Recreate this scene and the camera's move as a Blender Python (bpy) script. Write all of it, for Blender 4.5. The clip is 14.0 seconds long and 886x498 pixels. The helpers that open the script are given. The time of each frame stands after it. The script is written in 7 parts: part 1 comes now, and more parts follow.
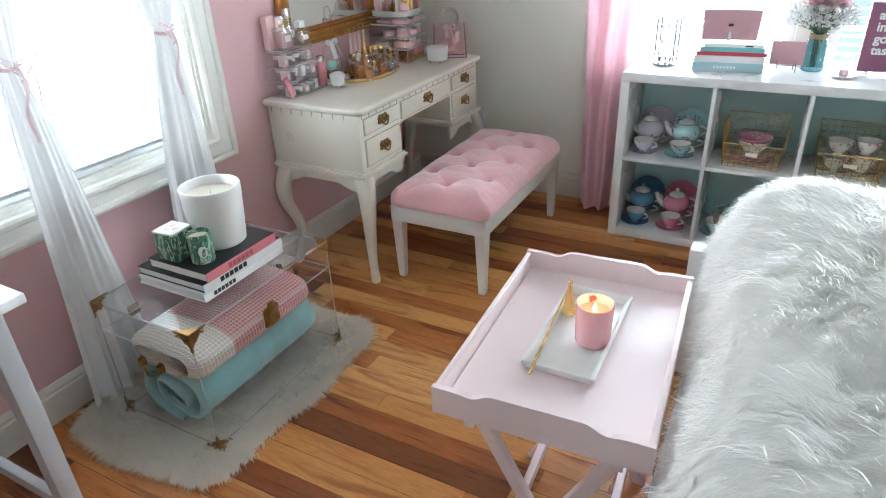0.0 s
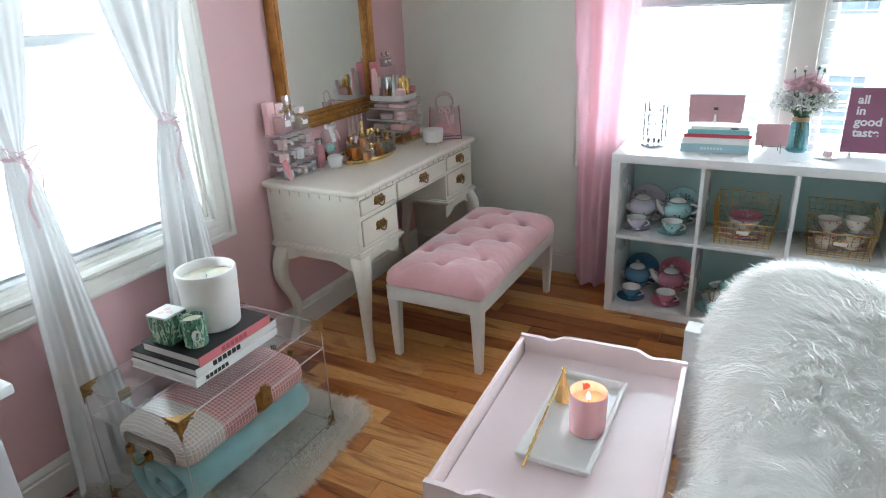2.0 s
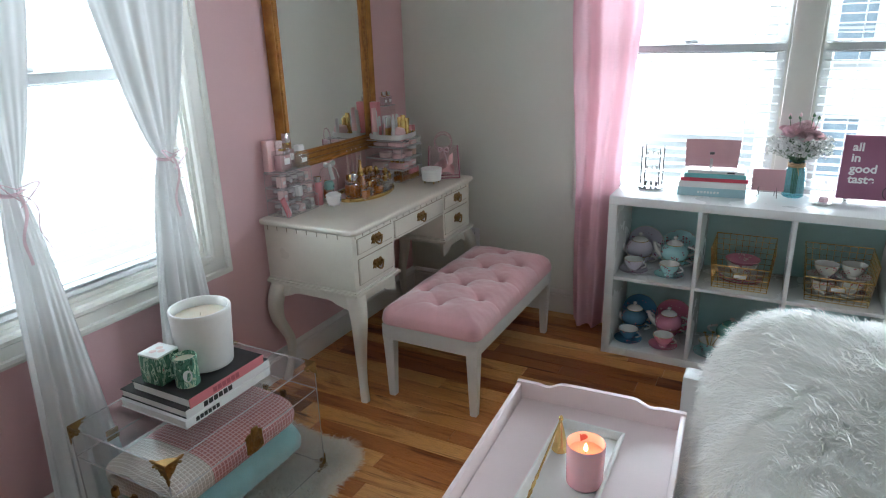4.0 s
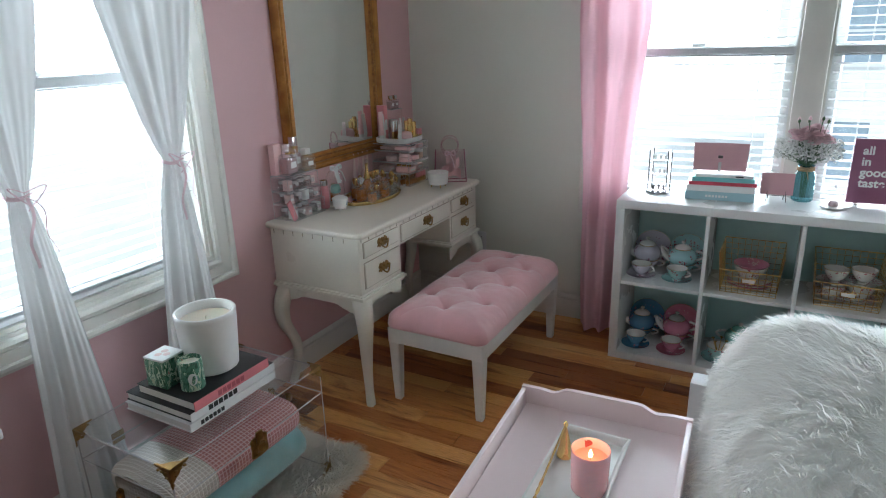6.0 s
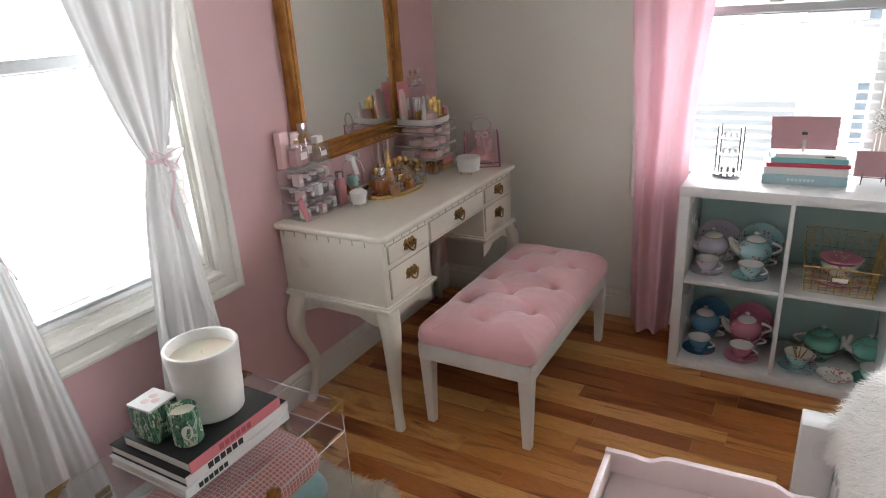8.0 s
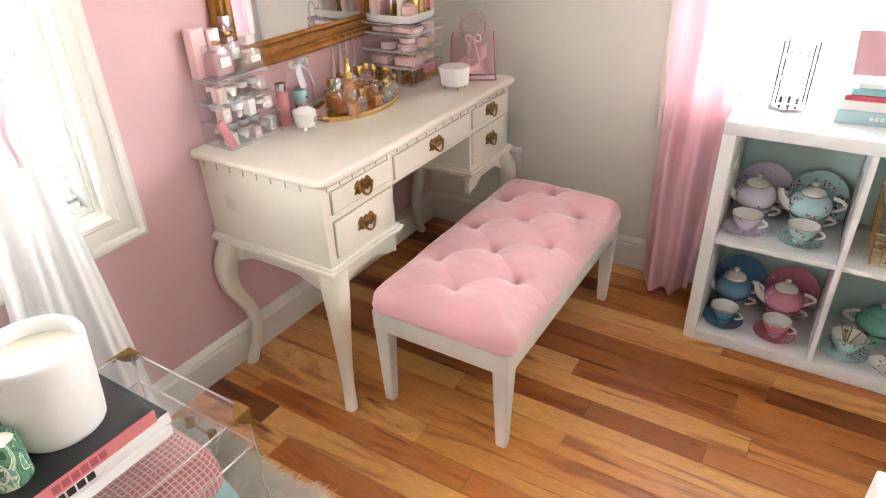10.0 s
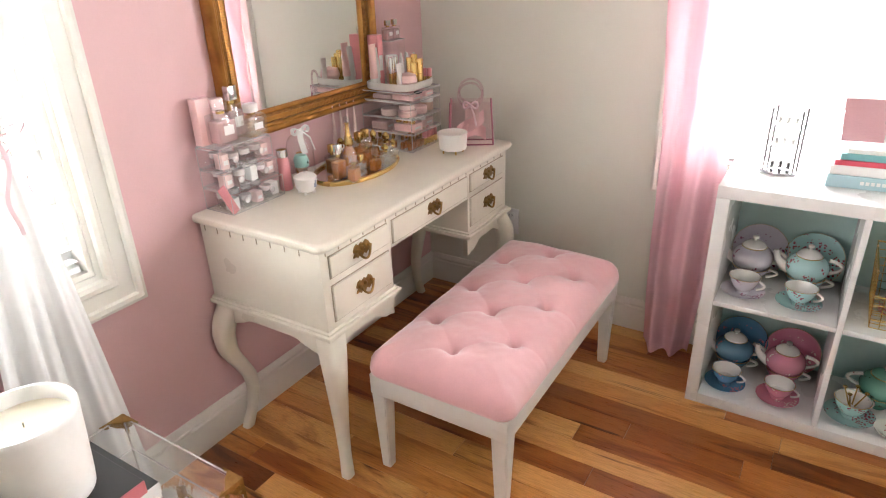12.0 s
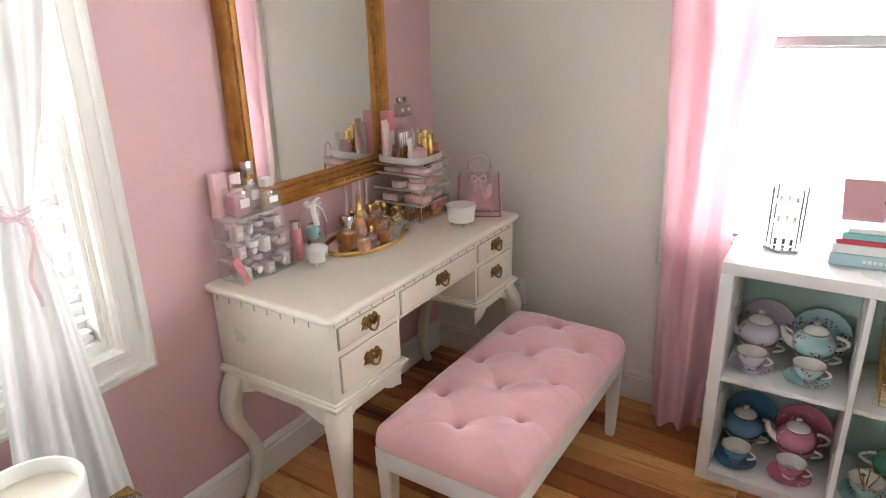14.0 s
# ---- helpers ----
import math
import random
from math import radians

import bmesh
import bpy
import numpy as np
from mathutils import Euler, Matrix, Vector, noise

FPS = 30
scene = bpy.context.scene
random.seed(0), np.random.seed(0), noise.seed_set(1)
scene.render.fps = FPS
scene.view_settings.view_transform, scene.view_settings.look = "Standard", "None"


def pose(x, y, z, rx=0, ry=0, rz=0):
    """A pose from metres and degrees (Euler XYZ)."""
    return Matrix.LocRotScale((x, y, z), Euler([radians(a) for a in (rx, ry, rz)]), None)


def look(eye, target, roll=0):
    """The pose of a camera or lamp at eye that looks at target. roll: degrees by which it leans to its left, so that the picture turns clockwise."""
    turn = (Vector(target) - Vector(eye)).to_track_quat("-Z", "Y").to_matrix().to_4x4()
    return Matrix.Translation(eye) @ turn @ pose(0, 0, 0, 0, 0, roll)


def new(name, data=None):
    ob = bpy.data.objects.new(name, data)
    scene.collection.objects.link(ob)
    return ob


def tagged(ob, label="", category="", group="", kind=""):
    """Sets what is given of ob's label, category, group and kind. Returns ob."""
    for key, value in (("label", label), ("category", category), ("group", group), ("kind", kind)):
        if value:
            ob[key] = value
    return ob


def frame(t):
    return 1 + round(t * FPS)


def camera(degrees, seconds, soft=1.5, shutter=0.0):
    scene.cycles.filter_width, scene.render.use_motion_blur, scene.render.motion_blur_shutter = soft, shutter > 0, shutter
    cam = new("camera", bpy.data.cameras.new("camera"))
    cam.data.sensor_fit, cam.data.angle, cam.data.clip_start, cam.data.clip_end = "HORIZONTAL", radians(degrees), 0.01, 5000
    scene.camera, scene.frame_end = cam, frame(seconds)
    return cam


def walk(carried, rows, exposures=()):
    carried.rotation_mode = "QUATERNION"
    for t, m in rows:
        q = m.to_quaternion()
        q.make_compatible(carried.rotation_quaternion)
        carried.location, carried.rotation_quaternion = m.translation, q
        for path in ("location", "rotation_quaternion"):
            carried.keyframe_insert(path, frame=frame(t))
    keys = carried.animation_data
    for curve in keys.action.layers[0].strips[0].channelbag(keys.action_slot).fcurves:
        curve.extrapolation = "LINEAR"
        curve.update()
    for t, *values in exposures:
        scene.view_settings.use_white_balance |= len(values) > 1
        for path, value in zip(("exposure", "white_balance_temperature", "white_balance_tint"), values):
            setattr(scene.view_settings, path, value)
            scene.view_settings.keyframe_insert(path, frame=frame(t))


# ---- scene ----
cam = camera(69.9, 14.0, soft=1.1)
PATH = [
    (0, (0.096, 0.025, 1.414), (-0.765, 1.565, 0.472), -2.6),
    (0.5, (0.097, 0.024, 1.426), (-0.783, 1.594, 0.553), -2.3),
    (1, (0.103, 0.026, 1.43), (-0.783, 1.612, 0.594), -2.5),
    (1.5, (0.106, 0.03, 1.44), (-0.783, 1.633, 0.641), -2.5),
    (2, (0.108, 0.039, 1.451), (-0.787, 1.666, 0.708), -2.7),
    (2.5, (0.113, 0.048, 1.456), (-0.787, 1.689, 0.749), -3.0),
    (3, (0.113, 0.055, 1.461), (-0.791, 1.7, 0.771), -3.1),
    (3.5, (0.108, 0.055, 1.466), (-0.798, 1.708, 0.796), -2.2),
    (4, (0.101, 0.054, 1.47), (-0.8, 1.72, 0.827), -1.7),
    (6.5, (0.106, 0.072, 1.469), (-0.833, 1.721, 0.837), -1.8),
    (7, (0.082, 0.099, 1.462), (-0.887, 1.72, 0.804), -1.6),
    (7.5, (0.012, 0.187, 1.446), (-0.992, 1.749, 0.703), -1.8),
    (8, (-0.146, 0.367, 1.453), (-1.103, 1.973, 0.741), -3.6),
    (8.2, (-0.19, 0.424, 1.442), (-1.084, 2.036, 0.667), -2.7),
    (10.3, (-0.3, 0.919, 1.384), (-1.232, 2.375, 0.377), -1.8),
    (10.5, (-0.3, 0.92, 1.381), (-1.235, 2.378, 0.382), -1.9),
    (11, (-0.296, 0.913, 1.387), (-1.238, 2.386, 0.417), -2.1),
    (11.5, (-0.291, 0.911, 1.403), (-1.25, 2.418, 0.504), -2.1),
    (12, (-0.291, 0.905, 1.408), (-1.263, 2.435, 0.563), -2.0),
    (12.5, (-0.28, 0.902, 1.419), (-1.277, 2.443, 0.625), -1.9),
    (13, (-0.287, 0.899, 1.426), (-1.306, 2.446, 0.672), -1.7),
    (13.5, (-0.28, 0.895, 1.444), (-1.3, 2.46, 0.73), -1.1),
    (14, (-0.283, 0.893, 1.455), (-1.309, 2.474, 0.784), -1.5),
]
EXPOSURES = [(0.0, 0.38, 5780, 2), (1.5, 0.25, 5780, 2), (3.0, -0.09, 5740, 1), (4.0, -0.35, 5740, 1), (6.5, -0.53, 5740, 2), (7.5, -0.38, 6150, 9), (8.2, -0.15, 6600, 11),
             (10.3, 1.05, 6900, 12), (11.5, 0.98, 6900, 12), (12.5, 0.72, 6850, 12), (14.0, 0.46, 6750, 12)]
walk(cam, [(t, look(eye, target, roll)) for t, eye, target, roll in PATH], EXPOSURES)

# ---- light ----
world = bpy.data.worlds.new("sky")
scene.world = world
world.use_nodes = True
wn = world.node_tree
sky = wn.nodes.new("ShaderNodeTexSky")
sky.sky_type = "NISHITA"
sky.sun_disc = False
sky.sun_elevation, sky.sun_rotation = radians(48), radians(150)
sky.air_density, sky.dust_density = 1.2, 3.0
bg = wn.nodes["Background"]
bg.inputs["Strength"].default_value = 0.15
wn.links.new(sky.outputs[0], bg.inputs[0])
sun = new("sun", bpy.data.lights.new("sun", "SUN"))
sun.data.energy, sun.data.angle, sun.data.color = 4.0, radians(0.6), (1.0, 0.95, 0.88)
sun.matrix_world = look((8, -10, 14), (0, 1, 0))


def window_light(name, eye, target, w, h, watts):
    """Sky light that comes in through a window's opening."""
    ob = new(name, bpy.data.lights.new(name, "AREA"))
    ob.data.shape, ob.data.size, ob.data.size_y, ob.data.energy = "RECTANGLE", w, h, watts
    ob.data.color = (0.93, 0.97, 1.0)
    ob.matrix_world = look(eye, target)
    return ob


window_light("sky_light_west", (-2.06, 1.15, 1.4), (0, 1.15, 1.1), 0.98, 1.4, 78)
window_light("sky_light_north_a", (-0.31, 3.44, 1.4), (-0.31, 0, 1.1), 0.84, 1.4, 76)
window_light("sky_light_north_b", (0.60, 3.44, 1.4), (0.60, 0, 1.1), 0.84, 1.4, 76)


# ---- materials ----
def nodes_of(name):
    m = bpy.data.materials.new(name)
    m.use_nodes = True
    return m, m.node_tree.nodes, m.node_tree.links


def pbr(name, colour, rough=0.5, metal=0.0, var=0.12, scale=6.0, fine=90.0, bump=0.05, coat=0.0, sheen=0.0, sub=0.0,
        stretch=(1, 1, 1), rnd=0.0, emit=None, second=None):
    """Principled surface, varied at two scales; second: a colour that large patches drift to; rnd: spread between objects."""
    m, n, l = nodes_of(name)
    p = n["Principled BSDF"]
    tc, mp = n.new("ShaderNodeTexCoord"), n.new("ShaderNodeMapping")
    mp.inputs["Scale"].default_value = stretch
    l.new(tc.outputs["Object"], mp.inputs[0])
    a, b = n.new("ShaderNodeTexNoise"), n.new("ShaderNodeTexNoise")
    a.inputs["Scale"].default_value, b.inputs["Scale"].default_value = scale, fine
    a.inputs["Detail"].default_value, b.inputs["Detail"].default_value = 4, 5
    l.new(mp.outputs[0], a.inputs[0])
    l.new(mp.outputs[0], b.inputs[0])
    ramp = n.new("ShaderNodeValToRGB")
    c2 = second or tuple(c * (1 - var) for c in colour)
    ramp.color_ramp.elements[0].position, ramp.color_ramp.elements[1].position = 0.35, 0.68
    ramp.color_ramp.elements[0].color, ramp.color_ramp.elements[1].color = (*c2, 1), (*colour, 1)
    l.new(a.outputs[0], ramp.inputs[0])
    mix = n.new("ShaderNodeMix")
    mix.data_type, mix.blend_type = "RGBA", "MULTIPLY"
    mix.inputs[0].default_value = min(1.0, var * 2)
    l.new(ramp.outputs[0], mix.inputs[6])
    fr = n.new("ShaderNodeMapRange")
    fr.inputs[3].default_value, fr.inputs[4].default_value = 0.72, 1.15
    l.new(b.outputs[0], fr.inputs[0])
    l.new(fr.outputs[0], mix.inputs[7])
    out = mix.outputs[2]
    if rnd:
        oi, hs = n.new("ShaderNodeObjectInfo"), n.new("ShaderNodeHueSaturation")
        mr = n.new("ShaderNodeMapRange")
        mr.inputs[3].default_value, mr.inputs[4].default_value = 1 - rnd, 1 + rnd
        l.new(oi.outputs["Random"], mr.inputs[0])
        l.new(mr.outputs[0], hs.inputs["Value"])
        l.new(out, hs.inputs["Color"])
        out = hs.outputs[0]
    l.new(out, p.inputs["Base Color"])
    rr = n.new("ShaderNodeMapRange")
    rr.inputs[3].default_value, rr.inputs[4].default_value = max(0.02, rough - 0.07), min(1.0, rough + 0.07)
    l.new(a.outputs[0], rr.inputs[0])
    l.new(rr.outputs[0], p.inputs["Roughness"])
    p.inputs["Metallic"].default_value = metal
    p.inputs["Coat Weight"].default_value = coat
    p.inputs["Coat Roughness"].default_value = 0.12
    p.inputs["Sheen Weight"].default_value = sheen
    if sub:
        p.inputs["Subsurface Weight"].default_value = sub
        p.inputs["Subsurface Radius"].default_value = (0.02, 0.01, 0.008)
    if emit:
        p.inputs["Emission Color"].default_value = (*emit[0], 1)
        p.inputs["Emission Strength"].default_value = emit[1]
    if bump:
        bp = n.new("ShaderNodeBump")
        bp.inputs["Strength"].default_value, bp.inputs["Distance"].default_value = bump, 0.003
        l.new(b.outputs[0], bp.inputs["Height"])
        l.new(bp.outputs[0], p.inputs["Normal"])
    return m


def clear(name, tint=(0.97, 0.98, 0.98), ior=1.45, rough=0.02, haze=0.0, hazecol=(0.9, 0.9, 0.92)):
    """Thin clear glass or acrylic: straight through, gloss by Fresnel; haze: share of a milky surface."""
    m, n, l = nodes_of(name)
    n.remove(n["Principled BSDF"])
    t, g, f, mx = (n.new("ShaderNode" + k) for k in ("BsdfTransparent", "BsdfGlossy", "LayerWeight", "MixShader"))
    t.inputs[0].default_value = (*tint, 1)
    g.inputs["Roughness"].default_value = rough
    r0 = ((ior - 1) / (ior + 1)) ** 2
    f.inputs[0].default_value = 0.5
    pw, ml = n.new("ShaderNodeMath"), n.new("ShaderNodeMath")
    pw.operation, pw.inputs[1].default_value = "POWER", 5.0
    ml.operation, ml.inputs[1].default_value, ml.inputs[2].default_value = "MULTIPLY_ADD", 1 - r0, r0
    l.new(f.outputs["Facing"], pw.inputs[0])
    l.new(pw.outputs[0], ml.inputs[0])
    l.new(ml.outputs[0], mx.inputs[0])
    base = t.outputs[0]
    if haze:
        d, mh = n.new("ShaderNodeBsdfDiffuse"), n.new("ShaderNodeMixShader")
        d.inputs[0].default_value = (*hazecol, 1)
        mh.inputs[0].default_value = haze
        l.new(base, mh.inputs[1])
        l.new(d.outputs[0], mh.inputs[2])
        base = mh.outputs[0]
    l.new(base, mx.inputs[1])
    l.new(g.outputs[0], mx.inputs[2])
    l.new(mx.outputs[0], n["Material Output"].inputs[0])
    return m


def cloth_sheer(name, colour, through_share, trans_share, weave=700.0):
    """Curtain cloth: diffuse, lets light through as a glow, and is partly open."""
    m, n, l = nodes_of(name)
    n.remove(n["Principled BSDF"])
    d, tl, tp = (n.new("ShaderNodeBsdf" + k) for k in ("Diffuse", "Translucent", "Transparent"))
    tc, ns, rp = n.new("ShaderNodeTexCoord"), n.new("ShaderNodeTexNoise"), n.new("ShaderNodeValToRGB")
    mp = n.new("ShaderNodeMapping")
    mp.inputs["Scale"].default_value = (1, 1, 0.12)
    ns.inputs["Scale"].default_value = 38
    l.new(tc.outputs["Object"], mp.inputs[0])
    l.new(mp.outputs[0], ns.inputs[0])
    rp.color_ramp.elements[0].color = (*[c * 0.86 for c in colour], 1)
    rp.color_ramp.elements[1].color = (*colour, 1)
    l.new(ns.outputs[0], rp.inputs[0])
    l.new(rp.outputs[0], d.inputs[0])
    l.new(rp.outputs[0], tl.inputs[0])
    m1, m2 = n.new("ShaderNodeMixShader"), n.new("ShaderNodeMixShader")
    m1.inputs[0].default_value, m2.inputs[0].default_value = trans_share, through_share
    l.new(d.outputs[0], m1.inputs[1])
    l.new(tl.outputs[0], m1.inputs[2])
    l.new(m1.outputs[0], m2.inputs[1])
    l.new(tp.outputs[0], m2.inputs[2])
    l.new(m2.outputs[0], n["Material Output"].inputs[0])
    return m


def floor_wood():
    """Hickory: pale sapwood and brown heartwood in one board, soft arched grain, dark mineral streaks, a few knots."""
    m, n, l = nodes_of("hickory_boards")
    p = n["Principled BSDF"]

    def node(kind, **inputs):
        q = n.new("ShaderNode" + kind)
        for key, v in inputs.items():
            if hasattr(v, "is_linked"):
                l.new(v, q.inputs[key.replace("_", " ")])
            else:
                q.inputs[key.replace("_", " ")].default_value = v
        return q

    def ramp(fac, stops):
        r = n.new("ShaderNodeValToRGB")
        e = r.color_ramp.elements
        e[0].position, e[0].color = stops[0][0], (*stops[0][1], 1)
        e[1].position, e[1].color = stops[-1][0], (*stops[-1][1], 1)
        for pos, c in stops[1:-1]:
            e.new(pos).color = (*c, 1)
        l.new(fac, r.inputs[0])
        return r.outputs[0]

    def mixed(blend, fac, a, b):
        q = n.new("ShaderNodeMix")
        q.data_type, q.blend_type = "RGBA", blend
        for k, v in ((0, fac), (6, a), (7, b)):
            if hasattr(v, "is_linked"):
                l.new(v, q.inputs[k])
            else:
                q.inputs[k].default_value = v
        return q.outputs[2]

    oi, geo, tc = node("ObjectInfo"), node("NewGeometry"), node("TexCoord")
    add, fr, sc = n.new("ShaderNodeMath"), n.new("ShaderNodeMath"), n.new("ShaderNodeMath")
    l.new(oi.outputs["Random"], add.inputs[0])
    l.new(geo.outputs["Random Per Island"], add.inputs[1])
    fr.operation, sc.operation, sc.inputs[1].default_value = "FRACT", "MULTIPLY", 37.0
    l.new(add.outputs[0], fr.inputs[0])
    l.new(fr.outputs[0], sc.inputs[0])
    off = n.new("ShaderNodeVectorMath")
    l.new(tc.outputs["Object"], off.inputs[0])
    l.new(sc.outputs[0], off.inputs[1])
    tone = ramp(fr.outputs[0], [(0.0, (0.21, 0.068, 0.020)), (0.10, (0.27, 0.082, 0.022)), (0.24, (0.44, 0.150, 0.040)), (0.5, (0.56, 0.225, 0.062)), (0.78, (0.65, 0.305, 0.094)), (1.0, (0.75, 0.41, 0.152))])

    def streaks(sx, sy, scale, detail, warp):
        mp = n.new("ShaderNodeMapping")
        mp.inputs["Scale"].default_value = (sx, sy, sy)
        l.new(off.outputs[0], mp.inputs[0])
        return node("TexNoise", Vector=mp.outputs[0], Scale=scale, Detail=detail, Distortion=warp).outputs[0]

    heart = ramp(streaks(0.8, 6.5, 2.2, 3.0, 1.2), [(0.36, (0.50, 0.36, 0.27)), (0.45, (0.86, 0.78, 0.70)), (0.52, (1.0, 1.0, 1.0))])
    col = mixed("MULTIPLY", 0.85, tone, heart)
    arch = streaks(1.0, 16.0, 3.4, 4.0, 2.2)
    rings = n.new("ShaderNodeMath")
    rings.operation, rings.inputs[1].default_value = "MULTIPLY", 46.0
    l.new(arch, rings.inputs[0])
    sine = n.new("ShaderNodeMath")
    sine.operation = "SINE"
    l.new(rings.outputs[0], sine.inputs[0])
    half = node("MapRange")
    l.new(sine.outputs[0], half.inputs[0])
    half.inputs[1].default_value = -1.0
    col = mixed("MULTIPLY", 0.55, col, ramp(half.outputs[0], [(0.0, (0.80, 0.73, 0.66)), (0.45, (1.0, 1.0, 1.0)), (1.0, (1.05, 1.04, 1.02))]))
    fine = streaks(3.0, 60.0, 6.0, 5.0, 0.4)
    col = mixed("MULTIPLY", 0.4, col, ramp(fine, [(0.36, (0.68, 0.62, 0.56)), (0.58, (1.06, 1.05, 1.03))]))
    col = mixed("MULTIPLY", 0.8, col, ramp(streaks(0.55, 11.0, 2.1, 4.0, 1.6), [(0.295, (0.16, 0.10, 0.075)), (0.34, (0.70, 0.62, 0.55)), (0.37, (1.0, 1.0, 1.0))]))
    mp = n.new("ShaderNodeMapping")
    mp.inputs["Scale"].default_value = (1.0, 1.9, 1.0)
    l.new(off.outputs[0], mp.inputs[0])
    knot = node("TexVoronoi", Vector=mp.outputs[0], Scale=2.3).outputs["Distance"]
    col = mixed("MULTIPLY", 0.85, col, ramp(knot, [(0.018, (0.13, 0.075, 0.05)), (0.034, (0.55, 0.42, 0.34)), (0.06, (1.0, 1.0, 1.0))]))
    l.new(col, p.inputs["Base Color"])
    rr = node("MapRange")
    l.new(fine, rr.inputs[0])
    rr.inputs[3].default_value, rr.inputs[4].default_value = 0.22, 0.38
    l.new(rr.outputs[0], p.inputs["Roughness"])
    bp = n.new("ShaderNodeBump")
    bp.inputs["Strength"].default_value, bp.inputs["Distance"].default_value = 0.06, 0.002
    l.new(fine, bp.inputs["Height"])
    l.new(bp.outputs[0], p.inputs["Normal"])
    return m


def fur_mat(name, tip, root):
    m, n, l = nodes_of(name)
    p = n["Principled BSDF"]
    geo, rp = n.new("ShaderNodeNewGeometry"), n.new("ShaderNodeValToRGB")
    rp.color_ramp.elements[0].color, rp.color_ramp.elements[1].color = (*root, 1), (*tip, 1)
    rp.color_ramp.elements[1].position = 0.55
    l.new(geo.outputs["Random Per Island"], rp.inputs[0])
    l.new(rp.outputs[0], p.inputs["Base Color"])
    p.inputs["Roughness"].default_value = 0.7
    p.inputs["Sheen Weight"].default_value = 0.1
    p.inputs["Specular IOR Level"].default_value = 0.0
    tl, mx = n.new("ShaderNodeBsdfTranslucent"), n.new("ShaderNodeMixShader")
    l.new(rp.outputs[0], tl.inputs[0])
    mx.inputs[0].default_value = 0.74
    l.new(p.outputs[0], mx.inputs[1])
    l.new(tl.outputs[0], mx.inputs[2])
    l.new(mx.outputs[0], n["Material Output"].inputs[0])
    return m


M_PINK_WALL = pbr("pink_wall_paint", (0.74, 0.47, 0.485), 0.62, var=0.05, scale=1.4, fine=160, bump=0.12)
M_GREY_WALL = pbr("grey_wall_paint", (0.80, 0.805, 0.725), 0.62, var=0.05, scale=1.2, fine=160, bump=0.12)
M_CEIL = pbr("ceiling_paint", (0.86, 0.85, 0.83), 0.8, var=0.04, scale=1.5)
M_SOUTH = pbr("bounce_wall_paint", (0.62, 0.60, 0.57), 0.7, var=0.06, scale=1.3, fine=160, bump=0.12)
M_TRIM = pbr("trim_paint", (0.78, 0.755, 0.70), 0.32, var=0.05, scale=3, fine=40, bump=0.04)
M_FLOOR = floor_wood()
M_SEAM = pbr("floor_seam", (0.05, 0.025, 0.014), 0.8)
M_WHITE = pbr("white_lacquer", (0.80, 0.80, 0.80), 0.28, var=0.03, scale=4, fine=50, bump=0.02)
M_CREAM = pbr("cream_enamel", (0.80, 0.755, 0.655), 0.30, var=0.06, scale=5, fine=55, bump=0.06, coat=0.25)
M_CREAM_EDGE = pbr("cream_groove", (0.42, 0.36, 0.27), 0.6)
M_BENCHWOOD = pbr("bench_white_paint", (0.80, 0.78, 0.74), 0.4, var=0.06, scale=6, fine=50, bump=0.06)
M_VELVET = pbr("pink_velvet", (0.80, 0.42, 0.445), 0.62, var=0.12, scale=7, fine=260, bump=0.06, sheen=0.9)
M_SHEER = cloth_sheer("white_sheer", (0.93, 0.93, 0.93), 0.014, 0.034)
M_PINKCURT = cloth_sheer("pink_satin_curtain", (0.93, 0.60, 0.67), 0.0, 0.21)
M_RIBBON = cloth_sheer("pink_ribbon", (0.90, 0.72, 0.76), 0.05, 0.45)
M_GOLD = pbr("gold", (0.80, 0.56, 0.22), 0.26, metal=1.0, var=0.15, scale=20, fine=120, bump=0.06)
M_BRASS = pbr("antique_brass", (0.40, 0.245, 0.085), 0.38, metal=1.0, var=0.3, scale=40, fine=160, bump=0.2)
M_GILT = pbr("gilt_frame", (0.50, 0.245, 0.06), 0.44, metal=0.65, var=0.25, scale=16, fine=120, bump=0.2, second=(0.32, 0.135, 0.035))
M_GILT_DARK = pbr("gilt_carved_band", (0.44, 0.22, 0.06), 0.48, metal=0.6, var=0.35, scale=55, fine=240, bump=0.7, second=(0.24, 0.10, 0.03))
M_GLASS = clear("window_glass", (0.98, 0.99, 0.99), 1.25)
M_ACRYL = clear("acrylic_sheet", (0.992, 0.994, 0.994), 1.6, 0.015, haze=0.012)
# milky white share paints in the brightness of light caught in clear edges
M_ACRYL_EDGE = clear("acrylic_edge", (0.95, 0.96, 0.97), 1.5, 0.06, haze=0.55, hazecol=(0.97, 0.93, 0.94))
M_SLAT = cloth_sheer("blind_slat", (0.84, 0.84, 0.84), 0.0, 0.08)
M_FUR = fur_mat("white_fur", (0.99, 0.985, 0.975), (0.98, 0.96, 0.925))
M_SKIN = pbr("fur_underwool", (0.98, 0.97, 0.95), 0.9, var=0.04, scale=30, fine=200, bump=0.3, sheen=0.6)
M_RUG = fur_mat("cream_sheepskin", (0.98, 0.97, 0.94), (0.96, 0.91, 0.82))
M_TRAYPINK = pbr("pale_pink_paint", (0.89, 0.75, 0.755), 0.34, var=0.03, scale=4, fine=60, bump=0.04)
M_AQUA_BACK = pbr("aqua_board", (0.50, 0.70, 0.68), 0.55, var=0.05, scale=3, bump=0.03)
